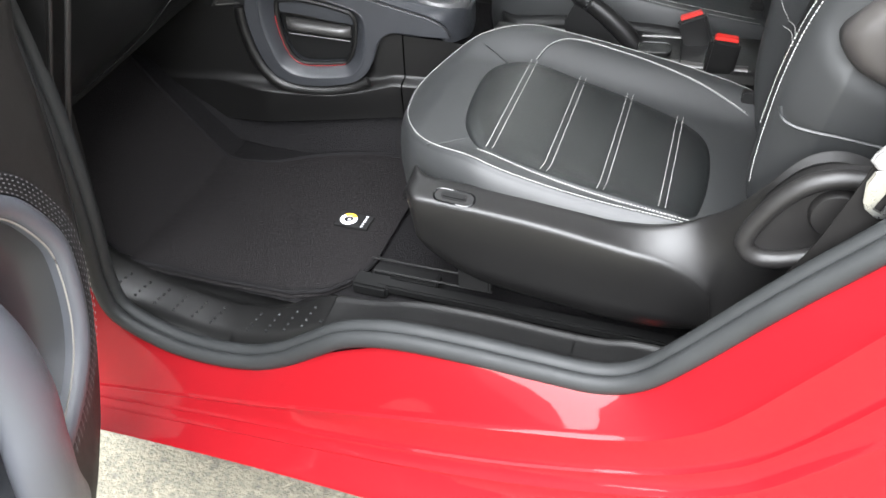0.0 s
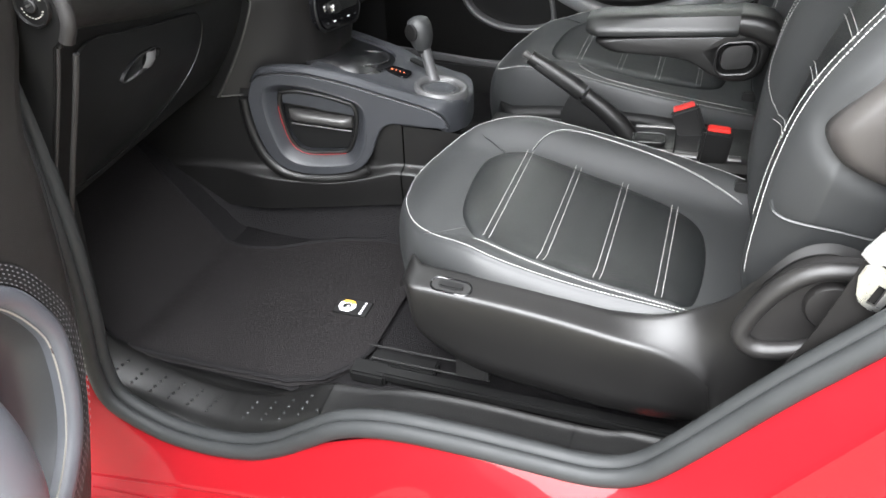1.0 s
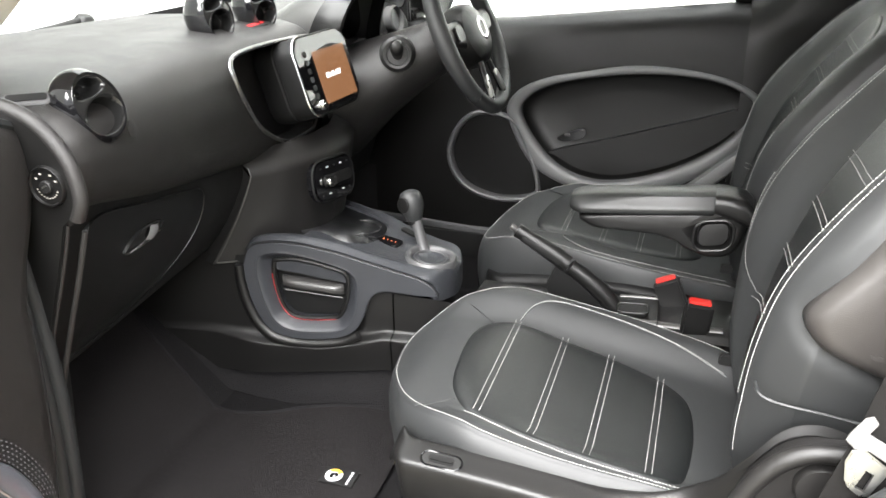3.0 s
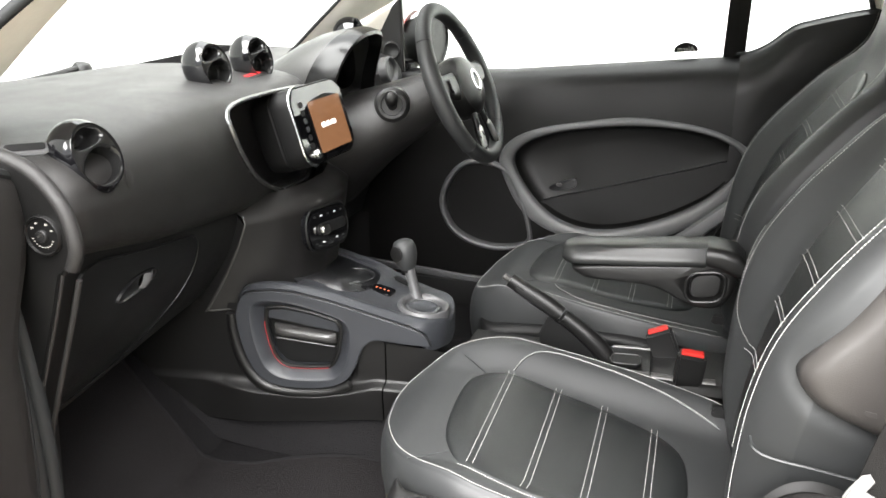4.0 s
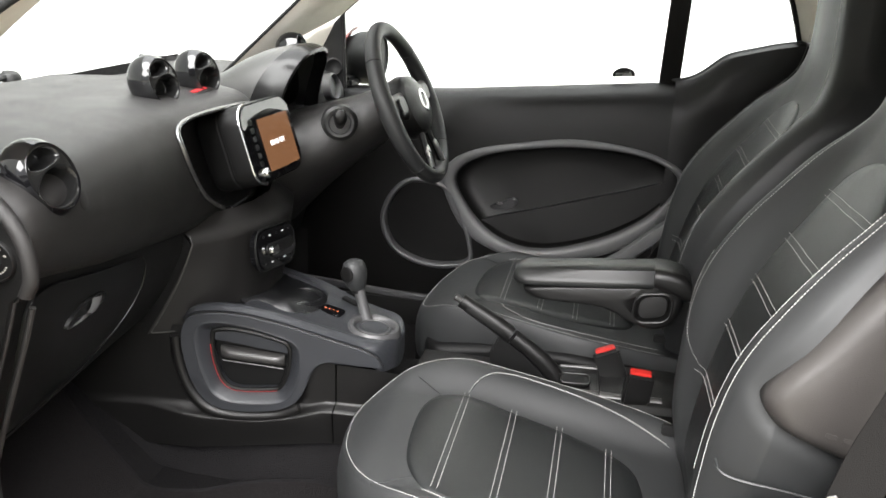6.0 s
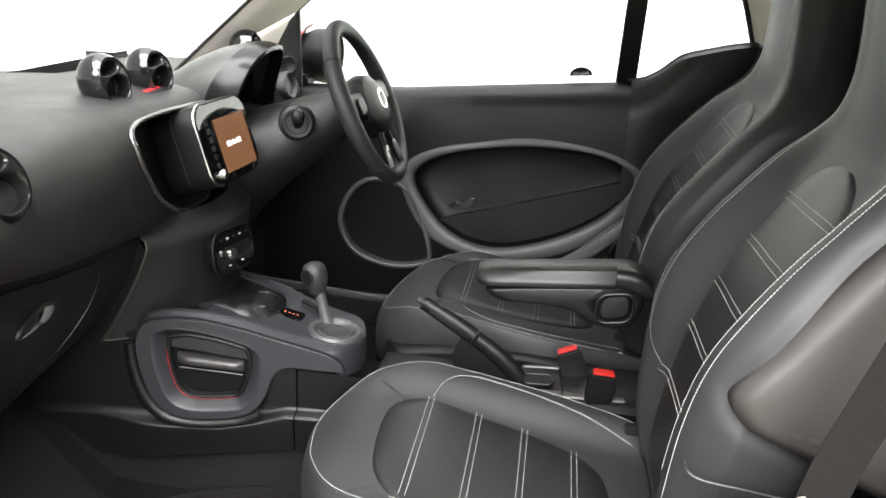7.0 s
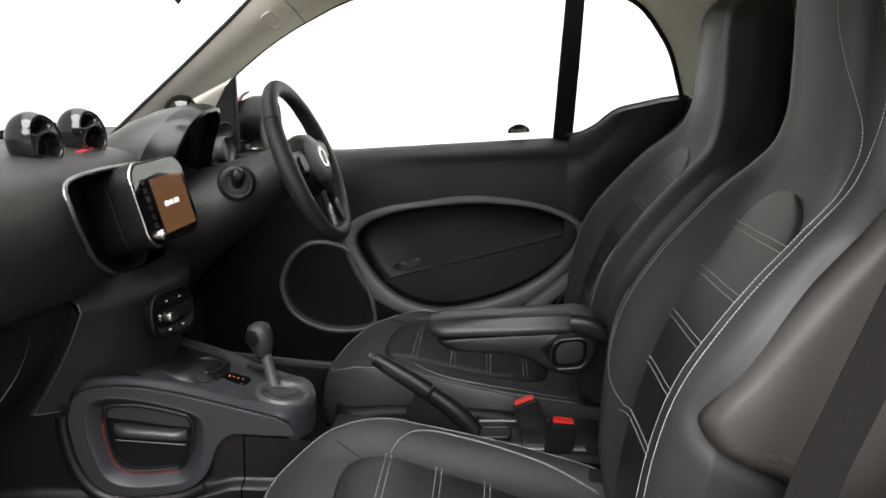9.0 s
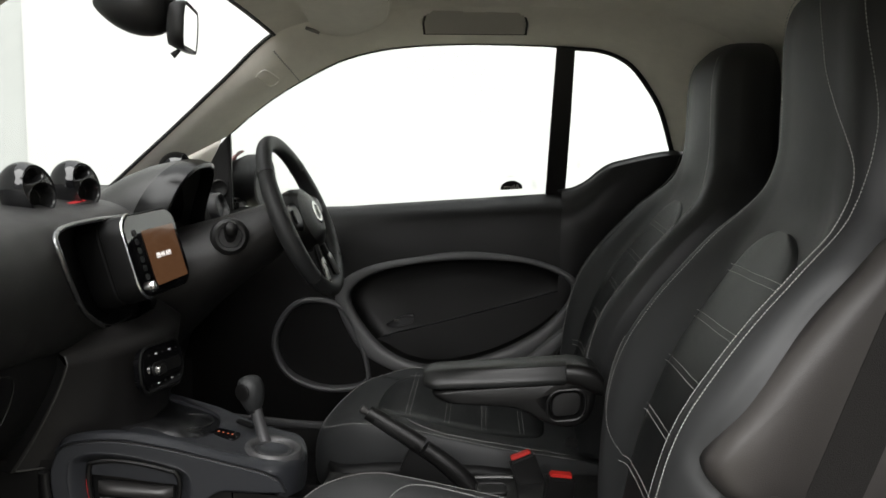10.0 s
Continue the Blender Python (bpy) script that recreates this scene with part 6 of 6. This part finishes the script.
    f = frame_of(at(-0.018, -0.2345, 0.5475), (1, 0, -0.06), (0, -side * 1.0, 0.25))
    so = part("switch_surround", slab([f(u, v) for u, v in rounded(0.060, 0.026, 0.012)], (0, 0, 0.008), 0.003), DARK, shl, "recessed heater switch")
    part("rocker", slab([f(u, v) + V(0, 0, 0.006) for u, v in rounded(0.036, 0.012, 0.005)], (0, 0, 0.005), 0.002), DRAWER_BLACK, so, "dull black rocker of the switch")
    part("switch_rim", tube([f(u, v) + V(0, 0, 0.0075) for u, v in rounded(0.056, 0.023, 0.011)], 0.0016, 6, True), GLOSS, so)
    # recliner loop handle
    loop = curve([at(x, -0.272, z) for x, z in ((0.346, 0.592), (0.358, 0.632), (0.382, 0.669), (0.411, 0.690), (0.447, 0.695), (0.485, 0.69), (0.480, 0.64), (0.445, 0.602), (0.405, 0.580), (0.365, 0.572))], 6, True)
    rec = part("recliner_handle", tube(loop, 0.011, 12, True, up=way), STACK_BLACK, st, "black loop recliner handle")
    part("handle_dish", slab([p - way * 0.006 for p in loop], way * -0.03, 0.003), STACK_BLACK, rec)
    part("knob", turned([(0.030, -0.02), (0.030, 0.004), (0.027, 0.009), (0.02, 0.010), (0.004, 0.010)], axis(at(0.432, -0.268, 0.647), way), 24), STACK_BLACK, rec, "round recliner knob")
    part("rail_tag", box(0.034, 0.010, 0.006, pose(0.262, y0 + side * 0.222, 0.335), 0.002), ORANGE_RED, st, "small red tag on the slide rail")
    # fold loop at the back of the cushion
    part("belt_loop", slab([at(0.345 + u, 0.155, 0.548 + v) for u, v in rounded(0.026, 0.02, 0.006)], (0, 0.012, 0), 0.002), DARK, st)
    # a seat back laid further back
    for ob in st.children_recursive if lean else []:
        for v in ob.data.vertices:
            d = max(0.0, v.co.z - 0.62)
            v.co.x += d * lean
            v.co.z -= d * lean * 0.8
    return st


SEAT_Y = 0.46
seat(SEAT_Y, -1, "black leather bucket seat with white stitching beside the open door", "front seats")
driver = seat(SEAT_Y + 0.68, 1, "black leather bucket seat with white stitching and folding armrest", "front seats", 0.055, 0.008)
# armrest on the inner flank of the driver seat
rings = []
for x in [0.050, 0.053, 0.060, 0.075, 0.10, 0.2, 0.298, 0.301]:
    g = 1 - 0.35 * max(0, (0.075 - x) / 0.025) ** 2 - (0.05 if x > 0.30 else 0)
    ztop, zbot = 0.750 + 0.105 * (x - 0.05), 0.716 + 0.085 * (x - 0.05)
    c, h = (ztop + zbot) / 2, (ztop - zbot) / 2
    rings.append([V(x, 0.812 + u * g, c + v * g) for u, v in [(-0.038, -h), (-0.043, -h + 0.003), (-0.0445, -h + 0.008), (-0.0435, -h + 0.0135), (-0.040, -h + 0.018), (-0.033, h * 0.70), (-0.022, h * 0.93), (-0.010, h), (0.010, h), (0.022, h * 0.93), (0.033, h * 0.70), (0.040, -h + 0.018), (0.0435, -h + 0.0135), (0.0445, -h + 0.008), (0.043, -h + 0.003), (0.038, -h)]])
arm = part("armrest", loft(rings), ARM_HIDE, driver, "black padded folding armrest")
BRACKET = [(0.072, 0.712), (0.088, 0.693), (0.126, 0.691), (0.198, 0.690), (0.236, 0.682), (0.264, 0.667), (0.298, 0.657), (0.332, 0.662), (0.352, 0.688), (0.356, 0.728), (0.345, 0.756), (0.318, 0.763), (0.296, 0.750), (0.27, 0.737), (0.18, 0.727)]
outline = [(p.x, p.y) for p in curve([(x, z, 0) for x, z in BRACKET], 5, True)]
bc = (0.24, 0.712)
inset = lambda s_, d: [V(bc[0] + (x - bc[0]) * s_, 0.774 + d, bc[1] + (z - bc[1]) * s_) for x, z in outline]
bracket = part("armrest_bracket", loft([inset(0.80, 0.0), inset(0.90, 0.001), inset(0.955, 0.004), inset(0.985, 0.009), inset(1.0, 0.018), inset(1.0, 0.055), inset(0.97, 0.068)]), PLASTIC, arm, "black plastic arm bracket", sharp=0)
hollow = [(0.304 + u, 0.7005 + v) for u, v in rounded(0.064, 0.055, 0.020, 6)]
rim_at = lambda s_, y: [V(0.304 + (x - 0.304) * s_, y, 0.7005 + (z - 0.7005) * s_ + 0.14 * (x - 0.304)) for x, z in hollow]
carve(bracket, loft([rim_at(1.06, 0.766), rim_at(1.0, 0.776), rim_at(0.90, 0.786), rim_at(0.84, 0.789)]))
part("bracket_lip", tube(rim_at(1.02, 0.7742), 0.0030, 8, True, up=(0, 1, 0)), PLASTIC, bracket, "rounded lip of the bracket hollow")
part("bracket_pad", loft([rim_at(0.80, 0.790), rim_at(0.80, 0.783), rim_at(0.74, 0.779), rim_at(0.4, 0.778), rim_at(0.1, 0.778)]), DARK, bracket, "sunken black pad")
part("armrest_cap", loft([[V(x, 0.812 + u, z0 + v) for u, v in rounded(0.086, h_, 0.016, 5)] for x, z0, h_ in ((0.300, 0.756, 0.034), (0.304, 0.755, 0.038), (0.325, 0.752, 0.042), (0.352, 0.744, 0.046), (0.366, 0.735, 0.036))]), PLASTIC, arm, "black hinge cover of the armrest")

# ---- floor mat ----
mat = thing("floor_mat", "black tufted car mat with small woven badge on the footwell floor", "floor mat", (-0.4, 0.4, 0.32))
MAT_NEAR = [(-0.86, 0.24), (-0.7, 0.21), (-0.58, 0.202), (-0.40, 0.200), (-0.29, 0.205), (-0.235, 0.225), (-0.20, 0.27), (-0.185, 0.33)]
MAT_FAR = [(-0.86, 0.575), (-0.72, 0.555), (-0.60, 0.540), (-0.54, 0.530), (-0.48, 0.545), (-0.42, 0.585), (-0.36, 0.61), (-0.29, 0.63), (-0.20, 0.64), (-0.185, 0.62)]


def mat_top(x, k):
    a, b = table(MAT_NEAR, x)[0], table(MAT_FAR, x)[0]
    e = 0.009 if 0 < k < 1 else 0.0
    kk = min(1, max(0, k))
    return V(x, a + (b - a) * kk, floor_z(x) + 0.003 + e + 0.0015 * noise.noise(V(x * 9, kk * 4, 0)))


part("tufted_top", grid(mat_top, [-0.862] + list(np.linspace(-0.86, -0.186, 60)), [0, 0.008, 0.02] + list(np.linspace(0.05, 0.95, 24)) + [0.98, 0.992, 1]), MAT, mat, "tufted black pile")
part("mat_binding", tube([mat_top(x, 0.012) for x in np.linspace(-0.80, -0.186, 60)], 0.005, 6), CARPET, mat)
part("mat_binding", tube([mat_top(x, 0.99) for x in np.linspace(-0.80, -0.2, 60)], 0.005, 6), CARPET, mat)
bx = V(-0.262, 0.405, floor_z(-0.26) + 0.0155)
f = frame_of(bx, (1, 0.0, 0), (0, 1, 0))
badge = part("badge", slab([f(u, v, -0.003) for u, v in rounded(0.062, 0.040, 0.003)], (0, 0, 0.004), 0.001), DARK, mat, "small woven badge patch")
part("badge_ring", turned([(0.0155, 0.001), (0.0155, 0.002), (0.008, 0.002), (0.008, 0.001)], Matrix.Translation(f(-0.010, 0, 0)), 24), SILVER_WEAVE, badge)
rings = [[f(-0.010 + r * math.cos(a), r * math.sin(a), 0.0026) for a in np.linspace(0.5, 2.4, 10)] for r in (0.008, 0.0155)]
part("badge_arc", loft(rings, False, False), YELLOW, badge)
for i in range(5):
    part("badge_bar", slab([f(0.0195 + 0.0, -0.014 + 0.007 * i, 0.0012) + V(u, v, 0) for u, v in rounded(0.0045, 0.0036, 0.001, 2)], (0, 0, 0.0006), 0), SILVER_WEAVE, badge)

# ---- sun visor, grab handle, mirror ----
vis = thing("sun_visor", "light grey folded sun visor at the windscreen top", "sun visor", (-0.18, 1.1, 1.42))
visor = curve([(-0.236, 1.03, 1.415), (-0.250, 1.19, 1.397), (-0.235, 1.236, 1.373), (-0.188, 1.242, 1.366), (-0.1385, 1.238, 1.372), (-0.0885, 1.222, 1.394), (-0.066, 1.14, 1.408), (-0.056, 1.0, 1.417), (-0.14, 0.97, 1.424)], 5, True)
part("visor_board", slab(visor, (0.002, 0.006, 0.012), 0.004), LINER, vis)
part("pivot_rod", tube([V(-0.262, 1.236, 1.382), V(-0.232, 1.236, 1.372)], 0.004, 8), GREY_TRIM, vis, "grey pivot rod of the visor")
grab = thing("grab_handle", "grey folding grab handle above the driver window", "grab handle", (0.11, 1.23, 1.41))
gf = frame_of((0.112, 1.222, 1.408), (1, 0, 0.02), (0, -0.55, 1))
grip = [(-0.109, -0.034), (0.109, -0.034), (0.111, -0.010), (0.104, 0.014), (0.088, 0.030), (0.060, 0.036), (0.032, 0.036), (0.022, 0.022), (-0.022, 0.022), (-0.032, 0.036), (-0.060, 0.036), (-0.088, 0.030), (-0.104, 0.014), (-0.111, -0.010)]
part("handle_bar", slab([gf(u, v, 0.004) for u, v in grip], gf(0, 0, -0.016) - gf(0, 0, 0), 0.005), HANDLE_GREY, grab, "grey padded handle bar")
part("handle_gap", slab([gf(u * 1.045, v * 1.10, -0.004) for u, v in grip], gf(0, 0, -0.008) - gf(0, 0, 0), 0.001), DARK, grab, "dark gap round the folded handle")
mir = thing("rear_view_mirror", "black interior rear-view mirror at the windscreen", "mirror", (-0.42, 0.83, 1.34))
f = frame_of((-0.392, 0.862, 1.333), (-0.243, 1, 0.02), (0.06, 0, 1))
part("housing", loft([[f(u * s, v * s, d) for u, v in rounded(0.235, 0.080, 0.032, 6)] for s, d in ((0.55, -0.028), (0.85, -0.022), (0.96, -0.012), (1.0, 0.0), (0.985, 0.006), (0.95, 0.006), (0.94, 0.003))]), DARK, mir)
part("glass", slab([f(u, v, 0.003) for u, v in rounded(0.220, 0.066, 0.028, 6)], f(0, 0, 0.002) - f(0, 0, 0), 0), MIRROR, mir, "mirror glass", smooth=False)
part("stem", tube([f(0, 0.01, -0.02), V(-0.45, 0.82, 1.365)], 0.009, 10), DARK, mir)
part("sensor_cover", loft([[V(-0.405 - 0.135 * t, 0.82 + rw * math.cos(a), 1.372 - 0.004 * t + rh * math.sin(a) * (1.0 if math.sin(a) < 0 else 0.7)) for a in np.linspace(0, 2 * math.pi, 18, False)] for t, rw, rh in ((0, 0.03, 0.045), (0.15, 0.055, 0.056), (0.4, 0.065, 0.060), (0.7, 0.055, 0.045), (0.9, 0.035, 0.022), (1, 0.012, 0.006))]), DARK, mir, "black sensor cover at the windscreen", soft=1)
part("lever", tube([f(-0.02, -0.038, -0.01), f(-0.02, -0.050, -0.022)], [0.003, 0.006], 10), DARK, mir)

# ---- window stickers ----
stk = thing("window_sticker", "small black alarm sticker on the side window", "sticker", tuple(on_glass(0.215, 1.025)))
sfz = frame_of(on_glass(0.218, 1.0205, -0.009), (1, 0, 0.09), (0, -0.36, 1))
part("sticker_base", slab([sfz(p.x, p.y) for p in curve([(-0.028, 0, 0), (-0.026, 0.012, 0), (-0.013, 0.0215, 0), (0.0, 0.0245, 0), (0.013, 0.0215, 0), (0.026, 0.012, 0), (0.028, 0, 0)], 4)], (0, 0.0012, 0), 0), DARK, stk, smooth=False)
letters("Alarm", lambda x, y, z: sfz(-x, 0.0075 + y, 0.0015 + z), 0.0165, WHITE_INK, stk, "sticker_word")

for x0, z0, wide, rows in ((0.274, 1.040, 0.022, 4), (0.382, 1.092, 0.024, 3), (0.216, 1.047, 0.028, 1)):
    fs = thing("window_sticker", "faint small print sticker on the side glass", "sticker", tuple(on_glass(x0, z0)))
    ff = frame_of(on_glass(x0, z0, -0.009), (1, 0, 0.09), (0, -0.36, 1))
    for i in range(rows):
        part("print_bar", slab([ff(u, v + 0.008 - 0.008 * i) for u, v in rounded(wide * (0.8 - 0.2 * (i % 2)), 0.0013, 0.0005, 2)], (0, 0.0008, 0), 0), GREY_TRIM, fs, smooth=False)

# ---- passenger door, open ----
pdoor = thing("passenger_door", "open passenger door with black card, oval pocket and mesh trim", "door", (-0.62, 0.0, 0.3))
DO, DU, DN = V(-0.43, -0.12, 0), V(0.259, -0.966, 0), V(0.966, 0.259, 0)


def on_door(u, z, d=0.0):
    """A point of the open door: u from its hinge side, z up, d out of its inner face."""
    return DO + DU * u + DN * d + V(0, 0, z)


# inner card with a rounded hinge-side edge
DOOR_EDGE = [(-0.17, 1.02), (-0.185, 0.80), (-0.178, 0.66), (-0.158, 0.54), (-0.128, 0.445), (-0.085, 0.355), (-0.03, 0.275), (0.05, 0.205), (0.18, 0.165), (0.5, 0.155), (0.86, 0.17), (0.96, 0.24), (1.0, 0.5), (1.0, 0.8), (0.95, 1.0)]
de = curve([on_door(u, z, 0) for u, z in DOOR_EDGE], 5, True)
dm = on_door(0.40, 0.62, 0)
rings = [[dm + (p - dm) * s + DN * d for p in de] for s, d in ((1.03, -0.13), (1.03, -0.03), (1.015, -0.012), (0.995, -0.004), (0.95, 0.0), (0.5, 0.004), (0.1, 0.004))]
pcard = part("door_card", loft(rings), DOOR_DAYLIT_GREY, pdoor, "black moulded door card")
OVAL = [(-0.128, 0.60), (-0.134, 0.535), (-0.115, 0.455), (-0.075, 0.395), (0.0, 0.345), (0.12, 0.315), (0.30, 0.315), (0.48, 0.36), (0.60, 0.44), (0.64, 0.53), (0.60, 0.62), (0.48, 0.69), (0.32, 0.735), (0.14, 0.745), (0.0, 0.735), (-0.075, 0.69)]
oval = curve([on_door(u, z) for u, z in OVAL], 6, True)
om = on_door(0.22, 0.53)


def oval_ring(s, d):
    """The oval drawn in by s metres towards its middle."""
    return [p + (om - p).normalized() * s + DN * d for p in oval]


carve(pcard, loft([oval_ring(0.045, 0.05), oval_ring(0.045, 0.0), oval_ring(0.045, -0.06)]))
trim = part("mesh_band", loft([oval_ring(0.0, -0.004), oval_ring(0.002, 0.006), oval_ring(0.012, 0.010), oval_ring(0.026, 0.010), oval_ring(0.029, 0.004)], True, False), DARK, pdoor, "black mesh-patterned trim band")
part("slate_ring", loft([oval_ring(0.027, 0.0), oval_ring(0.029, 0.012), oval_ring(0.034, 0.016), oval_ring(0.046, 0.015), oval_ring(0.053, 0.008), oval_ring(0.056, -0.01)], True, False), DOOR_SLATE_SKYLIT, pdoor, "slate grey oval ring", sharp=0)
# pale tube drawn in for the highlight along the ring's inner edge
part("bright_line", tube(oval_ring(0.0555, 0.004), 0.0014, 6, True), GREY_TRIM, pdoor, "thin pale line drawn as the highlight on the ring edge")
# light threads of the mesh band, two offset rows of short dashes
bm = bmesh.new()
band = even(oval, 0.0105, True)
for row, s in enumerate((0.005, 0.010, 0.015, 0.020, 0.025)):
    for i, p in enumerate(band):
        q0 = p + (om - p).normalized() * s + DN * 0.0106
        t = (band[(i + 1) % len(band)] - p).normalized()
        q0 = q0 + t * (0.005 * (row % 2))
        w = (om - p).normalized() * 0.0007
        ks_ = [bm.verts.new(v) for v in (q0 - w, q0 + w, q0 + w + t * 0.0042, q0 - w + t * 0.0042)]
        bm.faces.new(ks_)
ob = part("mesh_thread", bm, MESH_THREAD, trim, "fine light threads of the mesh", smooth=False)
ob["kind"] = "stuff"
part("pocket_dish", loft([oval_ring(0.050, 0.002), oval_ring(0.056, -0.008), oval_ring(0.066, -0.026), oval_ring(0.082, -0.037), oval_ring(0.11, -0.041), oval_ring(0.16, -0.042), oval_ring(0.21, -0.042)], True, False), SLATE, pdoor, "smooth dark grey pocket dish", sharp=0)
part("door_pull", tube(curve([on_door(u, z, d) for u, z, d in ((0.10, 0.64, 0.0), (0.095, 0.58, 0.02), (0.10, 0.51, 0.03), (0.115, 0.44, 0.03), (0.115, 0.36, 0.02), (0.09, 0.28, 0.0))], 6), 0.046, 20, flat=0.6, up=DN), DOOR_SLATE_SKYLIT, pdoor, "slate grey door pull")
part("door_skin", loft([[dm + (p - dm) * s + DN * d for p in de] for s, d in ((1.03, -0.135), (1.0, -0.17), (0.5, -0.185), (0.1, -0.19))]), RED, pdoor, "red outer door skin")
part("edge_seal", tube([dm + (p - dm) * 1.022 + DN * -0.02 for p in de], 0.009, 8, True), RUBBER, pdoor, "black rubber door edge seal")

# ---- seat belt hanging at the rear post ----
belt_t = thing("seat_belt", "grey-black seat belt webbing with bare metal tongue beside the seat", "seat belt", (0.46, 0.14, 0.6))
strap = curve([(0.395, 0.150, 0.53), (0.430, 0.142, 0.62), (0.449, 0.137, 0.69), (0.465, 0.135, 0.76), (0.479, 0.135, 0.83), (0.495, 0.135, 0.885), (0.517, 0.135, 0.96), (0.545, 0.135, 1.05), (0.60, 0.14, 1.2)], 8)
rings = []
for i, p in enumerate(strap):
    t = (strap[min(i + 1, len(strap) - 1)] - strap[max(i - 1, 0)]).normalized()
    s_w = V(t.z, 0.10, -t.x).normalized()
    w = 0.0265
    rings.append([p + s_w * a + V(0, b, 0) for a, b in ((-w, 0.0007), (-w * 0.5, 0.0009), (w * 0.5, 0.0009), (w, 0.0007), (w, -0.0007), (w * 0.5, -0.0009), (-w * 0.5, -0.0009), (-w, -0.0007))])
part("webbing", loft(rings), WEBBING, belt_t, "grey-black woven webbing")
tongue = part("tongue", slab([(x, 0.128, z) for x, z in ((0.437, 0.708), (0.441, 0.700), (0.453, 0.691), (0.461, 0.692), (0.474, 0.722), (0.472, 0.730), (0.449, 0.747), (0.438, 0.744), (0.434, 0.730))], (0, 0.004, 0), 0.0015), STEEL, belt_t, "bright metal belt tongue")
carve(tongue, slab([(0.447, 0.10, 0.702), (0.456, 0.10, 0.698), (0.462, 0.10, 0.720), (0.454, 0.10, 0.724)], (0, 0.06, 0), 0))
part("tongue_plate", slab([(x, 0.124, z) for x, z in ((0.430, 0.757), (0.432, 0.764), (0.443, 0.784), (0.450, 0.787), (0.455, 0.780), (0.449, 0.767), (0.484, 0.748), (0.478, 0.733), (0.452, 0.748), (0.439, 0.748))], (0, 0.006, 0), 0.002), WHITE_PLASTIC, tongue, "pale worn tongue grip")
